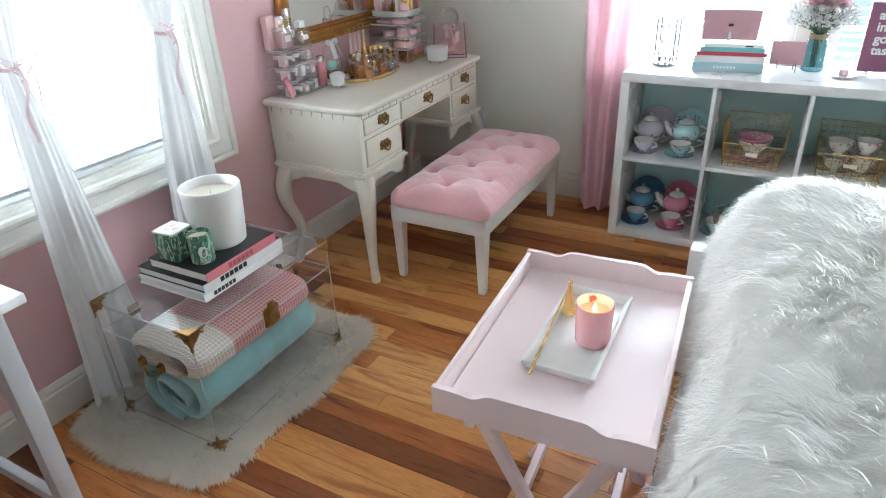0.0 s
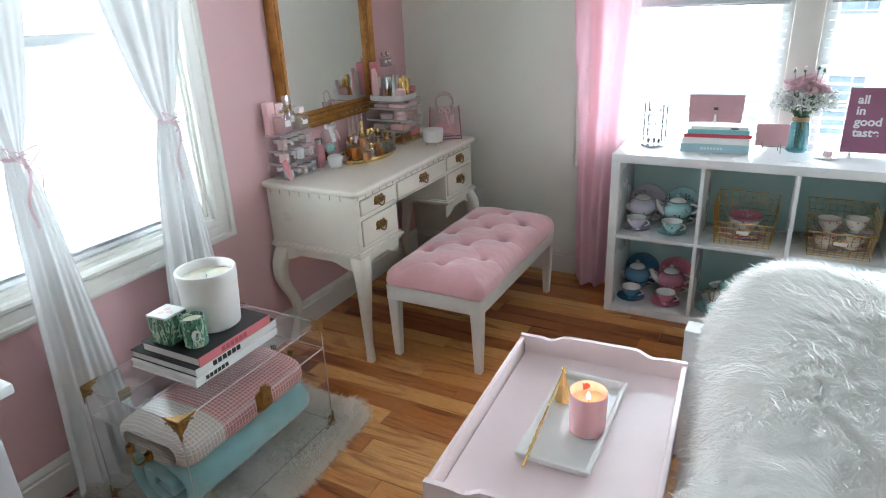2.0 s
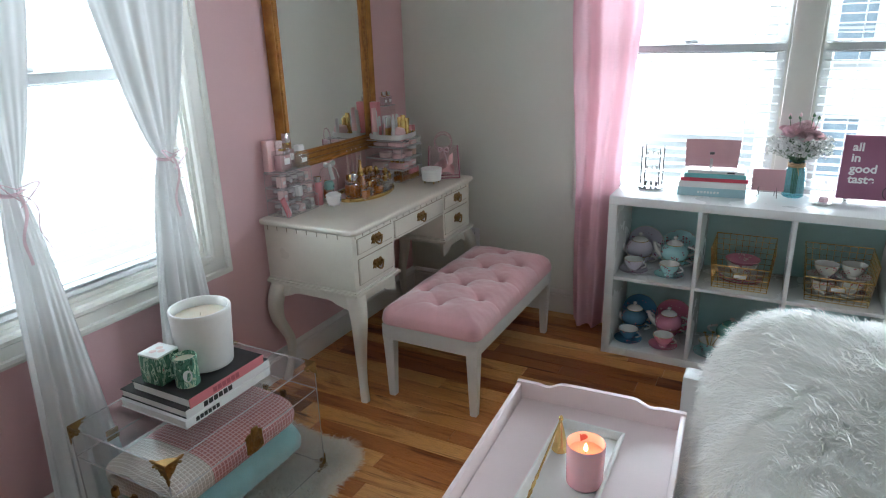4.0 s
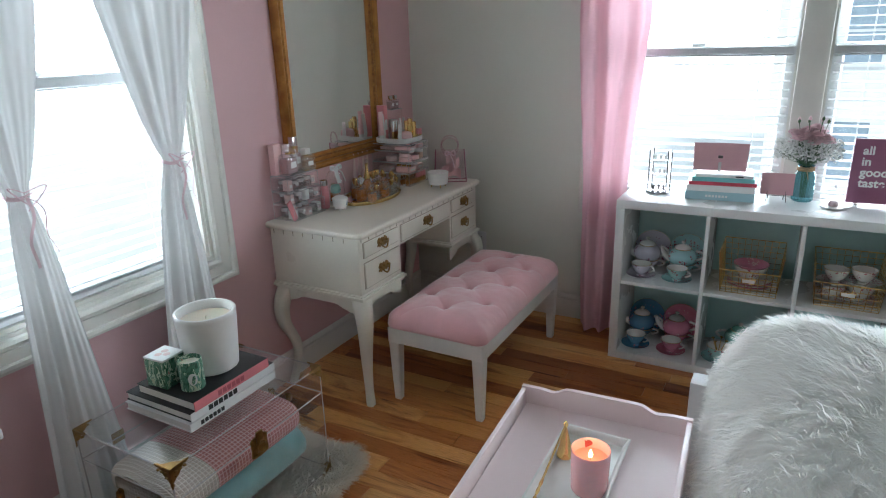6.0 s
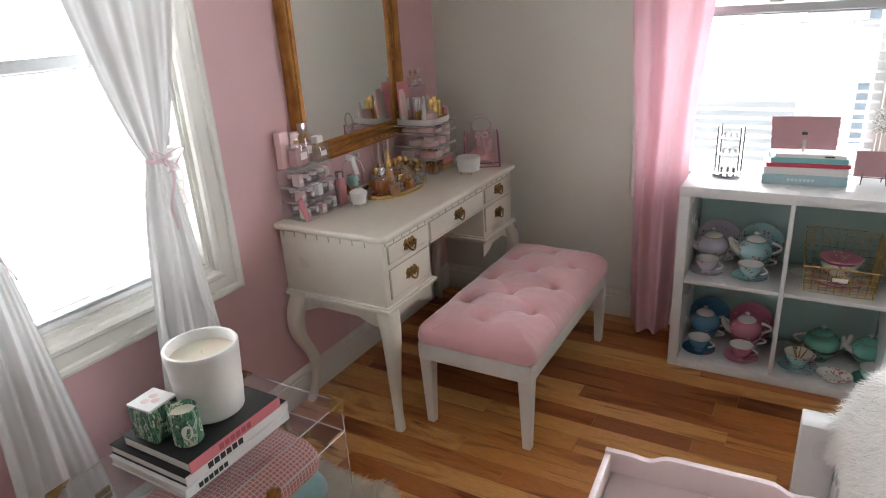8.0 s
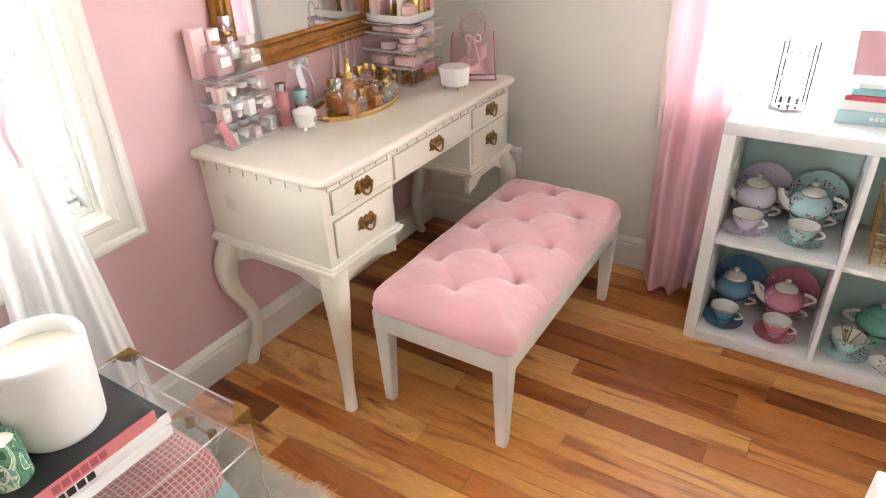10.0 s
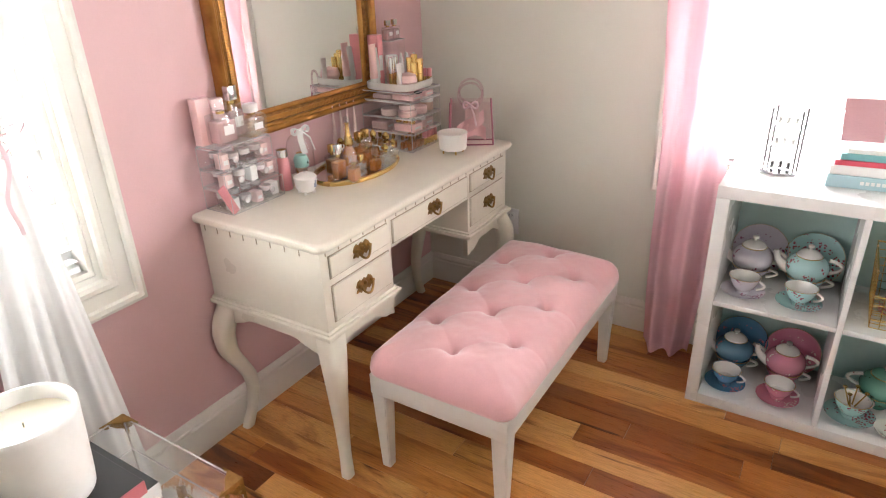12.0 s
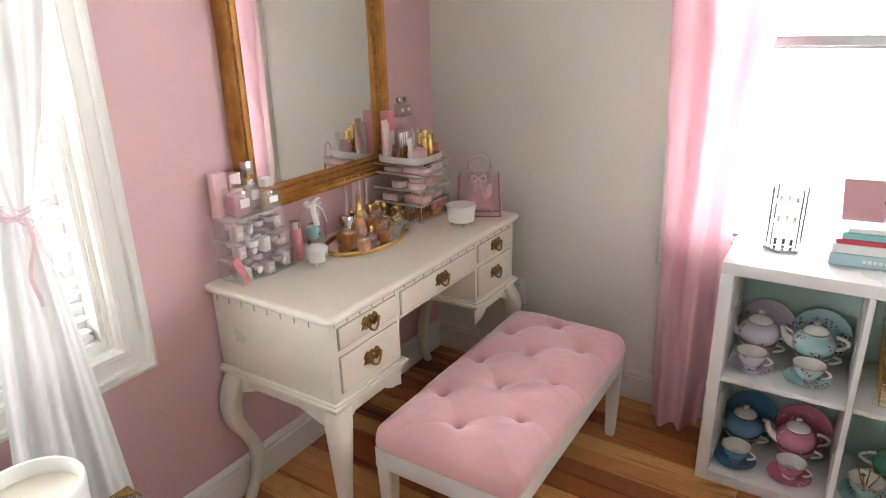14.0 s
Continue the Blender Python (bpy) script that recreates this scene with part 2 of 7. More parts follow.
M_MIRROR = pbr("silvered_glass", (0.90, 0.92, 0.91), 0.02, metal=1.0, var=0.0, bump=0.0)
M_MIRROR.node_tree.nodes["Principled BSDF"].inputs["Roughness"].default_value = 0.01
for lk in list(M_MIRROR.node_tree.links):
    if lk.to_socket.name == "Roughness":
        M_MIRROR.node_tree.links.remove(lk)


# ---- mesh helpers ----
def finish(bm, smooth=True, angle=35):
    bmesh.ops.remove_doubles(bm, verts=bm.verts, dist=1e-6)
    bmesh.ops.recalc_face_normals(bm, faces=bm.faces)
    if smooth:
        for f in bm.faces:
            f.smooth = True
        for e in bm.edges:
            if len(e.link_faces) == 2 and e.calc_face_angle(0) > radians(angle):
                e.smooth = False


def mesh_of(name, bm, material, smooth=True, angle=35):
    finish(bm, smooth, angle)
    me = bpy.data.meshes.new(name)
    bm.to_mesh(me)
    bm.free()
    me.materials.append(material)
    return me


def part(name, bm, material, parent, label="", at=None, smooth=True, angle=35):
    me = bm if isinstance(bm, bpy.types.Mesh) else mesh_of(name, bm, material, smooth, angle)
    ob = new(name, me)
    ob.parent = parent
    if at is not None:
        ob.matrix_basis = at
    if label:
        tagged(ob, label)
    return ob


def thing(name, at, label, category, group="", kind=""):
    ob = new(name)
    ob.empty_display_size = 0.05
    ob.matrix_basis = at if isinstance(at, Matrix) else Matrix.Translation(at)
    return tagged(ob, label, category, group, kind)


def solo(name, bm, material, at, label, category, group="", kind="", smooth=True, angle=35):
    ob = new(name, mesh_of(name, bm, material, smooth, angle))
    ob.matrix_basis = at if isinstance(at, Matrix) else Matrix.Translation(at)
    return tagged(ob, label, category, group, kind)


def B():
    return bmesh.new()


def box(bm, x0, x1, y0, y1, z0, z1, bevel=0.0, seg=2):
    m = Matrix.LocRotScale(((x0 + x1) / 2, (y0 + y1) / 2, (z0 + z1) / 2), None, (x1 - x0, y1 - y0, z1 - z0))
    vs = bmesh.ops.create_cube(bm, size=1, matrix=m)["verts"]
    if bevel:
        es = list({e for v in vs for e in v.link_edges})
        bmesh.ops.bevel(bm, geom=es, offset=bevel, segments=seg, affect="EDGES", profile=0.5)
    return bm


def lathe(bm, prof, seg=24, at=(0, 0, 0), sx=1.0, sy=1.0):
    """A body turned about z from (radius, height) pairs; radius 0 closes it."""
    rings = []
    for r, z in prof:
        if r <= 1e-6:
            rings.append([bm.verts.new((at[0], at[1], at[2] + z))])
        else:
            rings.append([bm.verts.new((at[0] + sx * r * math.cos(2 * math.pi * i / seg), at[1] + sy * r * math.sin(2 * math.pi * i / seg), at[2] + z)) for i in range(seg)])
    for a, b in zip(rings, rings[1:]):
        for i in range(seg):
            j = (i + 1) % seg
            if len(a) == 1 and len(b) == 1:
                continue
            if len(a) == 1:
                bm.faces.new((a[0], b[i], b[j]))
            elif len(b) == 1:
                bm.faces.new((a[i], a[j], b[0]))
            else:
                bm.faces.new((a[i], a[j], b[j], b[i]))
    return bm


def tube(bm, pts, r, seg=8, caps=True, flat=1.0):
    """A round bar along points; r: one radius or one for each point."""
    pts = [Vector(p) for p in pts]
    rs = r if isinstance(r, (list, tuple)) else [r] * len(pts)
    prev, rings = None, []
    for i, p in enumerate(pts):
        d = (pts[min(i + 1, len(pts) - 1)] - pts[max(i - 1, 0)]).normalized()
        if prev is None:
            up = Vector((0, 0, 1)) if abs(d.z) < 0.9 else Vector((1, 0, 0))
            u = d.cross(up).normalized()
        else:
            u = (prev - d * prev.dot(d)).normalized()
        w = d.cross(u)
        prev = u
        rings.append([bm.verts.new(p + rs[i] * (math.cos(2 * math.pi * k / seg) * u + flat * math.sin(2 * math.pi * k / seg) * w)) for k in range(seg)])
    for a, b in zip(rings, rings[1:]):
        for k in range(seg):
            bm.faces.new((a[k], a[(k + 1) % seg], b[(k + 1) % seg], b[k]))
    if caps:
        bm.faces.new(rings[0][::-1])
        bm.faces.new(rings[-1])
    return bm


def arc(n, f):
    return [f(i / (n - 1)) for i in range(n)]


def sweep_rect(bm, a0, a1, b0, b1, prof, place):
    """A mitred frame: prof is (inset from the outer edge, height) pairs, place(a, b, h) a point in space."""
    loops = []
    for u, h in prof:
        loops.append([bm.verts.new(place(a, b, h)) for a, b in ((a0 + u, b0 + u), (a1 - u, b0 + u), (a1 - u, b1 - u), (a0 + u, b1 - u))])
    loops.append(loops[0])
    for p, q in zip(loops, loops[1:]):
        for k in range(4):
            bm.faces.new((p[k], p[(k + 1) % 4], q[(k + 1) % 4], q[k]))
    return bm


def grid(bm, nu, nv, f, wrap=False):
    vs = [[bm.verts.new(f(i / (nu - 1), j / (nv - 1))) for j in range(nv)] for i in range(nu)]
    for i in range(nu - 1):
        for j in range(nv - 1):
            bm.faces.new((vs[i][j], vs[i + 1][j], vs[i + 1][j + 1], vs[i][j + 1]))
    return bm


def extrude_outline(bm, pts, place, h0, h1):
    """A plate with an outline of (a, b) pairs between heights h0 and h1."""
    lo = [bm.verts.new(place(a, b, h0)) for a, b in pts]
    hi = [bm.verts.new(place(a, b, h1)) for a, b in pts]
    bm.faces.new(lo[::-1])
    bm.faces.new(hi)
    for k in range(len(pts)):
        j = (k + 1) % len(pts)
        bm.faces.new((lo[k], lo[j], hi[j], hi[k]))
    return bm


def smooth_noise(x, y, z=0.0, s=1.0):
    return noise.noise(Vector((x * s, y * s, z * s)))


# ---- shell of the room ----
WX, WY, EX, SY, TOP = -1.80, 3.175, 1.95, -1.2, 2.45
WIN_W = (0.68, 1.645, 0.70, 2.06)
WIN_N = [(-0.72, 0.09, 0.70, 2.06), (0.19, 1.00, 0.70, 2.06)]


def wall(name, material, pieces, label):
    bm = B()
    for p in pieces:
        box(bm, *p)
    return solo(name, bm, material, (0, 0, 0), label, "wall", kind="structure", smooth=False)


y0, y1, z0, z1 = WIN_W
wall("wall_west", M_PINK_WALL, [(WX - 0.15, WX, SY, y0, 0, TOP), (WX - 0.15, WX, y1, WY + 0.15, 0, TOP),
                                (WX - 0.15, WX, y0, y1, 0, z0), (WX - 0.15, WX, y0, y1, z1, TOP)], "matt pale pink painted wall with one window")
(xa, xb, z0, z1), (xc, xd, _, _) = WIN_N
wall("wall_north", M_GREY_WALL, [(WX, xa, WY, WY + 0.15, 0, TOP), (xd, EX, WY, WY + 0.15, 0, TOP), (xa, xd, WY, WY + 0.15, 0, z0),
                                 (xa, xd, WY, WY + 0.15, z1, TOP), (xb, xc, WY, WY + 0.15, z0, z1)], "matt pale grey painted wall with twin windows")
wall("wall_east", M_GREY_WALL, [(EX, EX + 0.15, SY, WY + 0.15, 0, TOP)], "matt pale grey painted wall")
# unseen south wall, added; its tone and distance are set for bounced light
wall("wall_south", M_SOUTH, [(WX - 0.15, EX + 0.15, SY - 0.15, SY, 0, TOP)], "plain warm grey wall, added unseen to close the room and bounce light")
solo("ceiling", box(B(), WX - 0.15, EX + 0.15, SY - 0.15, WY + 0.15, TOP, TOP + 0.12), M_CEIL, (0, 0, 0), "plain white painted ceiling", "ceiling", kind="structure", smooth=False)


def baseboard(bm, p, q, inward):
    """Board with a moulded cap along a wall from p to q."""
    p, q, n = Vector((*p, 0)), Vector((*q, 0)), Vector((*inward, 0))
    prof = [(0, 0), (0.018, 0), (0.018, 0.098), (0.013, 0.104), (0.015, 0.112), (0.010, 0.122), (0.004, 0.130), (0, 0.130)]
    a = [bm.verts.new(p + n * d + Vector((0, 0, z))) for d, z in prof]
    b = [bm.verts.new(q + n * d + Vector((0, 0, z))) for d, z in prof]
    for k in range(len(prof)):
        j = (k + 1) % len(prof)
        bm.faces.new((a[k], a[j], b[j], b[k]))
    bm.faces.new(a)
    bm.faces.new(b[::-1])


bm = B()
baseboard(bm, (WX, SY), (WX, WY), (1, 0))
solo("baseboard_west", bm, M_TRIM, (0, 0, 0), "cream painted moulded baseboard along the pink wall", "baseboard", kind="structure")
bm = B()
baseboard(bm, (WX + 0.018, WY), (EX, WY), (0, -1))
solo("baseboard_north", bm, M_TRIM, (0, 0, 0), "cream painted moulded baseboard along the grey wall", "baseboard", kind="structure")

CASING = [(0, 0), (0, 0.030), (0.010, 0.034), (0.020, 0.030), (0.024, 0.020), (0.060, 0.017), (0.066, 0.024), (0.078, 0.026), (0.088, 0.020), (0.092, 0.008), (0.105, 0.006), (0.105, 0)]


def window(name, a0, a1, z0, z1, place, casing_rect, label):
    """place(a, z, h): h metres into the room from the wall's face."""
    w = thing(name, (0, 0, 0), label, "window", kind="structure")
    if casing_rect:
        part("casing", sweep_rect(B(), *casing_rect, CASING, place), M_TRIM, w, "cream moulded casing")
    jamb = [(0, 0.0), (0.016, 0.0), (0.016, -0.15), (0, -0.15)]
    part("jamb", sweep_rect(B(), a0, a1, z0, z1, jamb, place), M_TRIM, w)
    mid = (z0 + z1) / 2
    for nm, lo, hi, dep in (("lower_sash", z0 + 0.016, mid + 0.02, -0.085), ("upper_sash", mid - 0.02, z1 - 0.016, -0.122)):
        s = part(nm, sweep_rect(B(), a0 + 0.016, a1 - 0.016, lo, hi, [(0, dep), (0, dep + 0.03), (0.036, dep + 0.03), (0.044, dep + 0.02), (0.044, dep)], place), M_WHITE, w)
        bm = B()
        ps = [place(a, z, dep + 0.012) for a, z in ((a0 + 0.055, lo + 0.04), (a1 - 0.055, lo + 0.04), (a1 - 0.055, hi - 0.04), (a0 + 0.055, hi - 0.04))]
        bm.faces.new([bm.verts.new(p) for p in ps])
        g = part("pane", bm, M_GLASS, s)
        g.visible_shadow = False
    bm = B()
    c = (a0 + a1) / 2
    lk = [place(c - 0.03, mid + 0.02, -0.05), place(c + 0.03, mid + 0.035, -0.09)]
    box(bm, min(lk[0][0], lk[1][0]), max(lk[0][0], lk[1][0]), min(lk[0][1], lk[1][1]), max(lk[0][1], lk[1][1]), mid + 0.02, mid + 0.034, 0.004)
    part("sash_lock", bm, M_WHITE, w)
    return w


west = lambda a, z, h: (WX + h, a, z)
north = lambda a, z, h: (a, WY - h, z)
window("window_1", *WIN_W[:2], *WIN_W[2:], west, (0.575, 1.747, 0.597, 2.165), "white double-hung window in cream moulded casing")
nw = window("window_2", *WIN_N[0][:2], *WIN_N[0][2:], north, (-0.814, 1.105, 0.60, 2.165), "white double-hung window beside its twin")
window("window_3", *WIN_N[1][:2], *WIN_N[1][2:], north, None, "white double-hung window sharing a mullion post")
part("mullion", box(B(), 0.085, 0.195, WY - 0.020, WY - 0.0005, 0.70, 2.06, 0.004), M_TRIM, nw, "flat mullion board between the windows")


def blind(at_place, a0, a1, z0, z1, label):
    t = thing("window_blind", (0, 0, 0), label, "window blind", "white slatted blinds")
    w = a1 - a0 - 0.05
    along_x = abs(Vector(at_place(1, 0, 0)).x - Vector(at_place(0, 0, 0)).x) > 0.5

    def slat_mesh():
        bm = B()
        sec = [(-0.024, 0.0), (-0.012, 0.0028), (0, 0.004), (0.012, 0.0028), (0.024, 0.0), (0.012, 0.0005), (0, 0.0015), (-0.012, 0.0005)]
        ends = []
        for s in (-w / 2, w / 2):
            ends.append([bm.verts.new((s, d, h) if along_x else (d, s, h)) for d, h in sec])
        for k in range(8):
            bm.faces.new((ends[0][k], ends[0][(k + 1) % 8], ends[1][(k + 1) % 8], ends[1][k]))
        bm.faces.new(ends[0][::-1])
        bm.faces.new(ends[1])
        return mesh_of("slat", bm, M_SLAT)

    me = slat_mesh()
    c = at_place((a0 + a1) / 2, 0, -0.036)
    n = 36
    for i in range(n):
        z = z0 + 0.045 + (z1 - z0 - 0.10) * i / (n - 1)
        part("slat", me, M_SLAT, t, at=pose(c[0], c[1], z, *((4, 0, 0) if along_x else (0, -4, 0))))
    hx, hy = (w / 2, 0.024) if along_x else (0.024, w / 2)
    part("headrail", box(B(), c[0] - hx, c[0] + hx, c[1] - hy, c[1] + hy, z1 - 0.05, z1 - 0.017, 0.004), M_SLAT, t)
    part("bottom_rail", box(B(), c[0] - hx, c[0] + hx, c[1] - hy, c[1] + hy, z0 + 0.018, z0 + 0.036, 0.004), M_SLAT, t)
    for f in (0.18, 0.82):
        a = a0 + (a1 - a0) * f
        p = at_place(a, 0, -0.036)
        for d in (-0.026, 0.026):
            q = (p[0], p[1] + d) if along_x else (p[0] + d, p[1])
            part("ladder_cord", tube(B(), [(*q, z0 + 0.03), (*q, z1 - 0.03)], 0.0011, 5), M_SLAT, t)
    return t


blind(west, *WIN_W, "white horizontal slatted blind, slats open, in the window")
for wnd in WIN_N:
    blind(north, *wnd, "white horizontal slatted blind, slats open, in the window")


# ---- outside ----
M_GROUND = pbr("pale_ground", (0.62, 0.62, 0.60), 0.9, var=0.15, scale=0.4, fine=6)
bm = B()
grid(bm, 41, 41, lambda u, v: ((u - 0.5) * 800, (v - 0.5) * 800, -3.0 + 0.12 * smooth_noise(u * 40, v * 40)))
solo("ground", bm, M_GROUND, (0, 0, 0), "pale sunlit ground far below the windows", "ground", kind="structure")


def neighbour(at, label):
    h = thing("house", at, label, "house")
    M_SID = pbr("white_siding", (0.74, 0.76, 0.78), 0.6, var=0.08, stretch=(0.1, 0.1, 8), scale=3)
    M_ROOF = pbr("grey_shingles", (0.34, 0.34, 0.35), 0.9, var=0.3, scale=3)
    M_PANE = pbr("dark_pane", (0.30, 0.38, 0.46), 0.2, var=0.2)
    part("wall", box(B(), -5, 5, 0, 7, 0, 6), M_SID, h)
    bm = B()
    extrude_outline(bm, [(-5.4, 6.0), (0, 8.8), (5.4, 6.0), (5.4, 6.2), (0, 9.05), (-5.4, 6.2)], lambda a, b, d: (a, d, b), -0.4, 7.4)
    part("roof", bm, M_ROOF, h)
    for x in (-3.4, -1.9, 1.9, 3.4):
        for z in (1.0, 3.6):
            wn_ = part("window", sweep_rect(B(), x - 0.55, x + 0.55, z, z + 1.5, [(0, 0), (0, 0.06), (0.09, 0.06), (0.09, 0)], lambda a, b, d: (a, -d, b)), M_SID, h)
            part("pane", box(B(), x - 0.46, x + 0.46, -0.02, -0.005, z + 0.09, z + 0.72), M_PANE, wn_)
            part("pane", box(B(), x - 0.46, x + 0.46, -0.02, -0.005, z + 0.78, z + 1.41), M_PANE, wn_)
    return h


# glowing sheets added beyond the windows so that the view burns out white
M_HAZE = pbr("backdrop_glow", (0.9, 0.93, 0.95), 0.9, var=0.02, bump=0, emit=((0.90, 0.96, 1.0), 2.6))
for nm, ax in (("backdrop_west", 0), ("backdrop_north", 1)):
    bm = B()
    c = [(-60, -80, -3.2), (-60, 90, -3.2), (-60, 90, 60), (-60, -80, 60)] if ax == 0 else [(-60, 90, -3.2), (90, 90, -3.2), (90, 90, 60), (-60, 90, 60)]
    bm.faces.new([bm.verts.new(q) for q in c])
    solo(nm, bm, M_HAZE, (0, 0, 0), "plain glowing sheet put up as the bright sky outside", "backdrop", kind="structure")
neighbour((4.5, 17.0, -3.0), "white clapboard house with dark roof across the street")


# ---- curtains ----
def sheer_panel(y_top, y_tie, y_bot, x_tie, z_tie, hem, seed, label):
    """Sheer panel gathered by a ribbon: spread at the rod, drawn in at the tie, loose below."""
    t = thing("sheer_curtain", (0, 0, 0), label, "curtain", "tied white sheers")
    rng = random.Random(seed)
    ph = [rng.uniform(0, 6.28) for _ in range(4)]

    def f(u, v):
        z = 2.25 + (hem - 2.25) * v
        if z > z_tie:
            s = ((z - z_tie) / (2.25 - z_tie)) ** 0.72
            a0, a1 = y_tie - 0.022 + (y_top[0] - y_tie + 0.022) * s, y_tie + 0.022 + (y_top[1] - y_tie - 0.022) * s
            x = x_tie - 0.015 * s
            amp = 0.010 + 0.016 * s
        else:
            s = ((z_tie - z) / (z_tie - hem)) ** 0.62
            a0, a1 = y_tie - 0.024 + (y_bot[0] - y_tie + 0.024) * s, y_tie + 0.024 + (y_bot[1] - y_tie - 0.024) * s
            x = x_tie
            amp = 0.010 + 0.022 * s
        w = math.sin(u * 23 + ph[0] + 1.2 * math.sin(u * 6 + ph[3])) * 0.42 + math.sin(u * 61 + ph[1] + 2 * v) * 0.09 + 0.4 * math.sin(u * 11 + ph[2] + 2 * v)
        return (x + amp * w, a0 + (a1 - a0) * u + 0.004 * math.sin(v * 9 + u * 5), z)

    part("cloth", grid(B(), 150, 70, f), M_SHEER, t, angle=80)
    bm = B()
    tube(bm, arc(17, lambda k: (x_tie + 0.026 * math.cos(k * 6.283), y_tie + 0.033 * math.sin(k * 6.283), z_tie + 0.004 * math.sin(k * 12))), 0.007, 6, flat=0.3)
    for sgn, drop, out in ((1, 0.05, 0.05), (-1, 0.03, 0.04)):
        tube(bm, arc(12, lambda k: (x_tie + 0.035 + 0.01 * math.sin(k * 3.1), y_tie + sgn * out * math.sin(k * 3.1416) * 1.1, z_tie + 0.012 - drop * k + 0.035 * math.sin(k * 3.14))), 0.0042, 5, flat=0.3)
    for sgn, ln, out in ((1, 0.17, 0.05), (-1, 0.20, 0.01)):
        tube(bm, arc(14, lambda k: (x_tie + 0.04 + 0.012 * math.sin(k * 5), y_tie + sgn * out * math.sqrt(k) + 0.008 * math.sin(k * 8), z_tie - ln * k)), 0.0045, 5, flat=0.3)
    part("ribbon", bm, M_RIBBON, t, "pale pink satin ribbon tied in a bow")
    return t


sheer_panel((1.16, 1.76), 1.468, (1.28, 1.60), -1.700, 1.108, 0.02, 3, "white sheer curtain tied with a pink ribbon bow")
sheer_panel((0.66, 1.25), 0.968, (0.86, 1.125), -1.700, 1.10, 0.02, 8, "white sheer curtain tied with a pink ribbon bow over the rug")


def pink_curtain():
    t = thing("pink_curtain", (0, 0, 0), "floor-length pink satin curtain in soft pleats", "curtain")

    def f(u, v):
        z = 2.25 + (0.012 - 2.25) * v
        s = min(1.0, max(0.0, (1.5 - z) / 1.5))
        a0 = -0.825 + 0.062 * s ** 0.8
        a1 = -0.505 - 0.09 * s ** 0.8
        w = math.sin(u * 15 + 0.9) * 0.9 + 0.22 * math.sin(u * 29 + 2.0 + 1.2 * v) * (1 - 0.6 * s) + 0.08 * math.sin(v * 22 + u * 9)
        return (a0 + (a1 - a0) * u + 0.006 * math.sin(v * 12 + u * 4), 3.085 - 0.055 * s * math.sin(math.pi * u ** 0.8) + 0.027 * w * (1 + 0.15 * s) + 0.003 * math.sin(v * 60 + u * 20) * (1 - u), z)

    part("cloth", grid(B(), 120, 90, f), M_PINKCURT, t, angle=80)
    bm = B()
    tube(bm, [(-0.95, 3.085, 2.26), (1.25, 3.085, 2.26)], 0.012, 10)
    part("rod", bm, M_WHITE, t)
    part("bracket", box(B(), -0.93, -0.91, 3.085, WY, 2.25, 2.27), M_WHITE, t)
    part("bracket", box(B(), 1.20, 1.22, 3.085, WY, 2.25, 2.27), M_WHITE, t)


pink_curtain()


# ---- vanity table ----
VX, VY0, VY1, VTOP = -1.335, 1.962, 3.018, 0.757


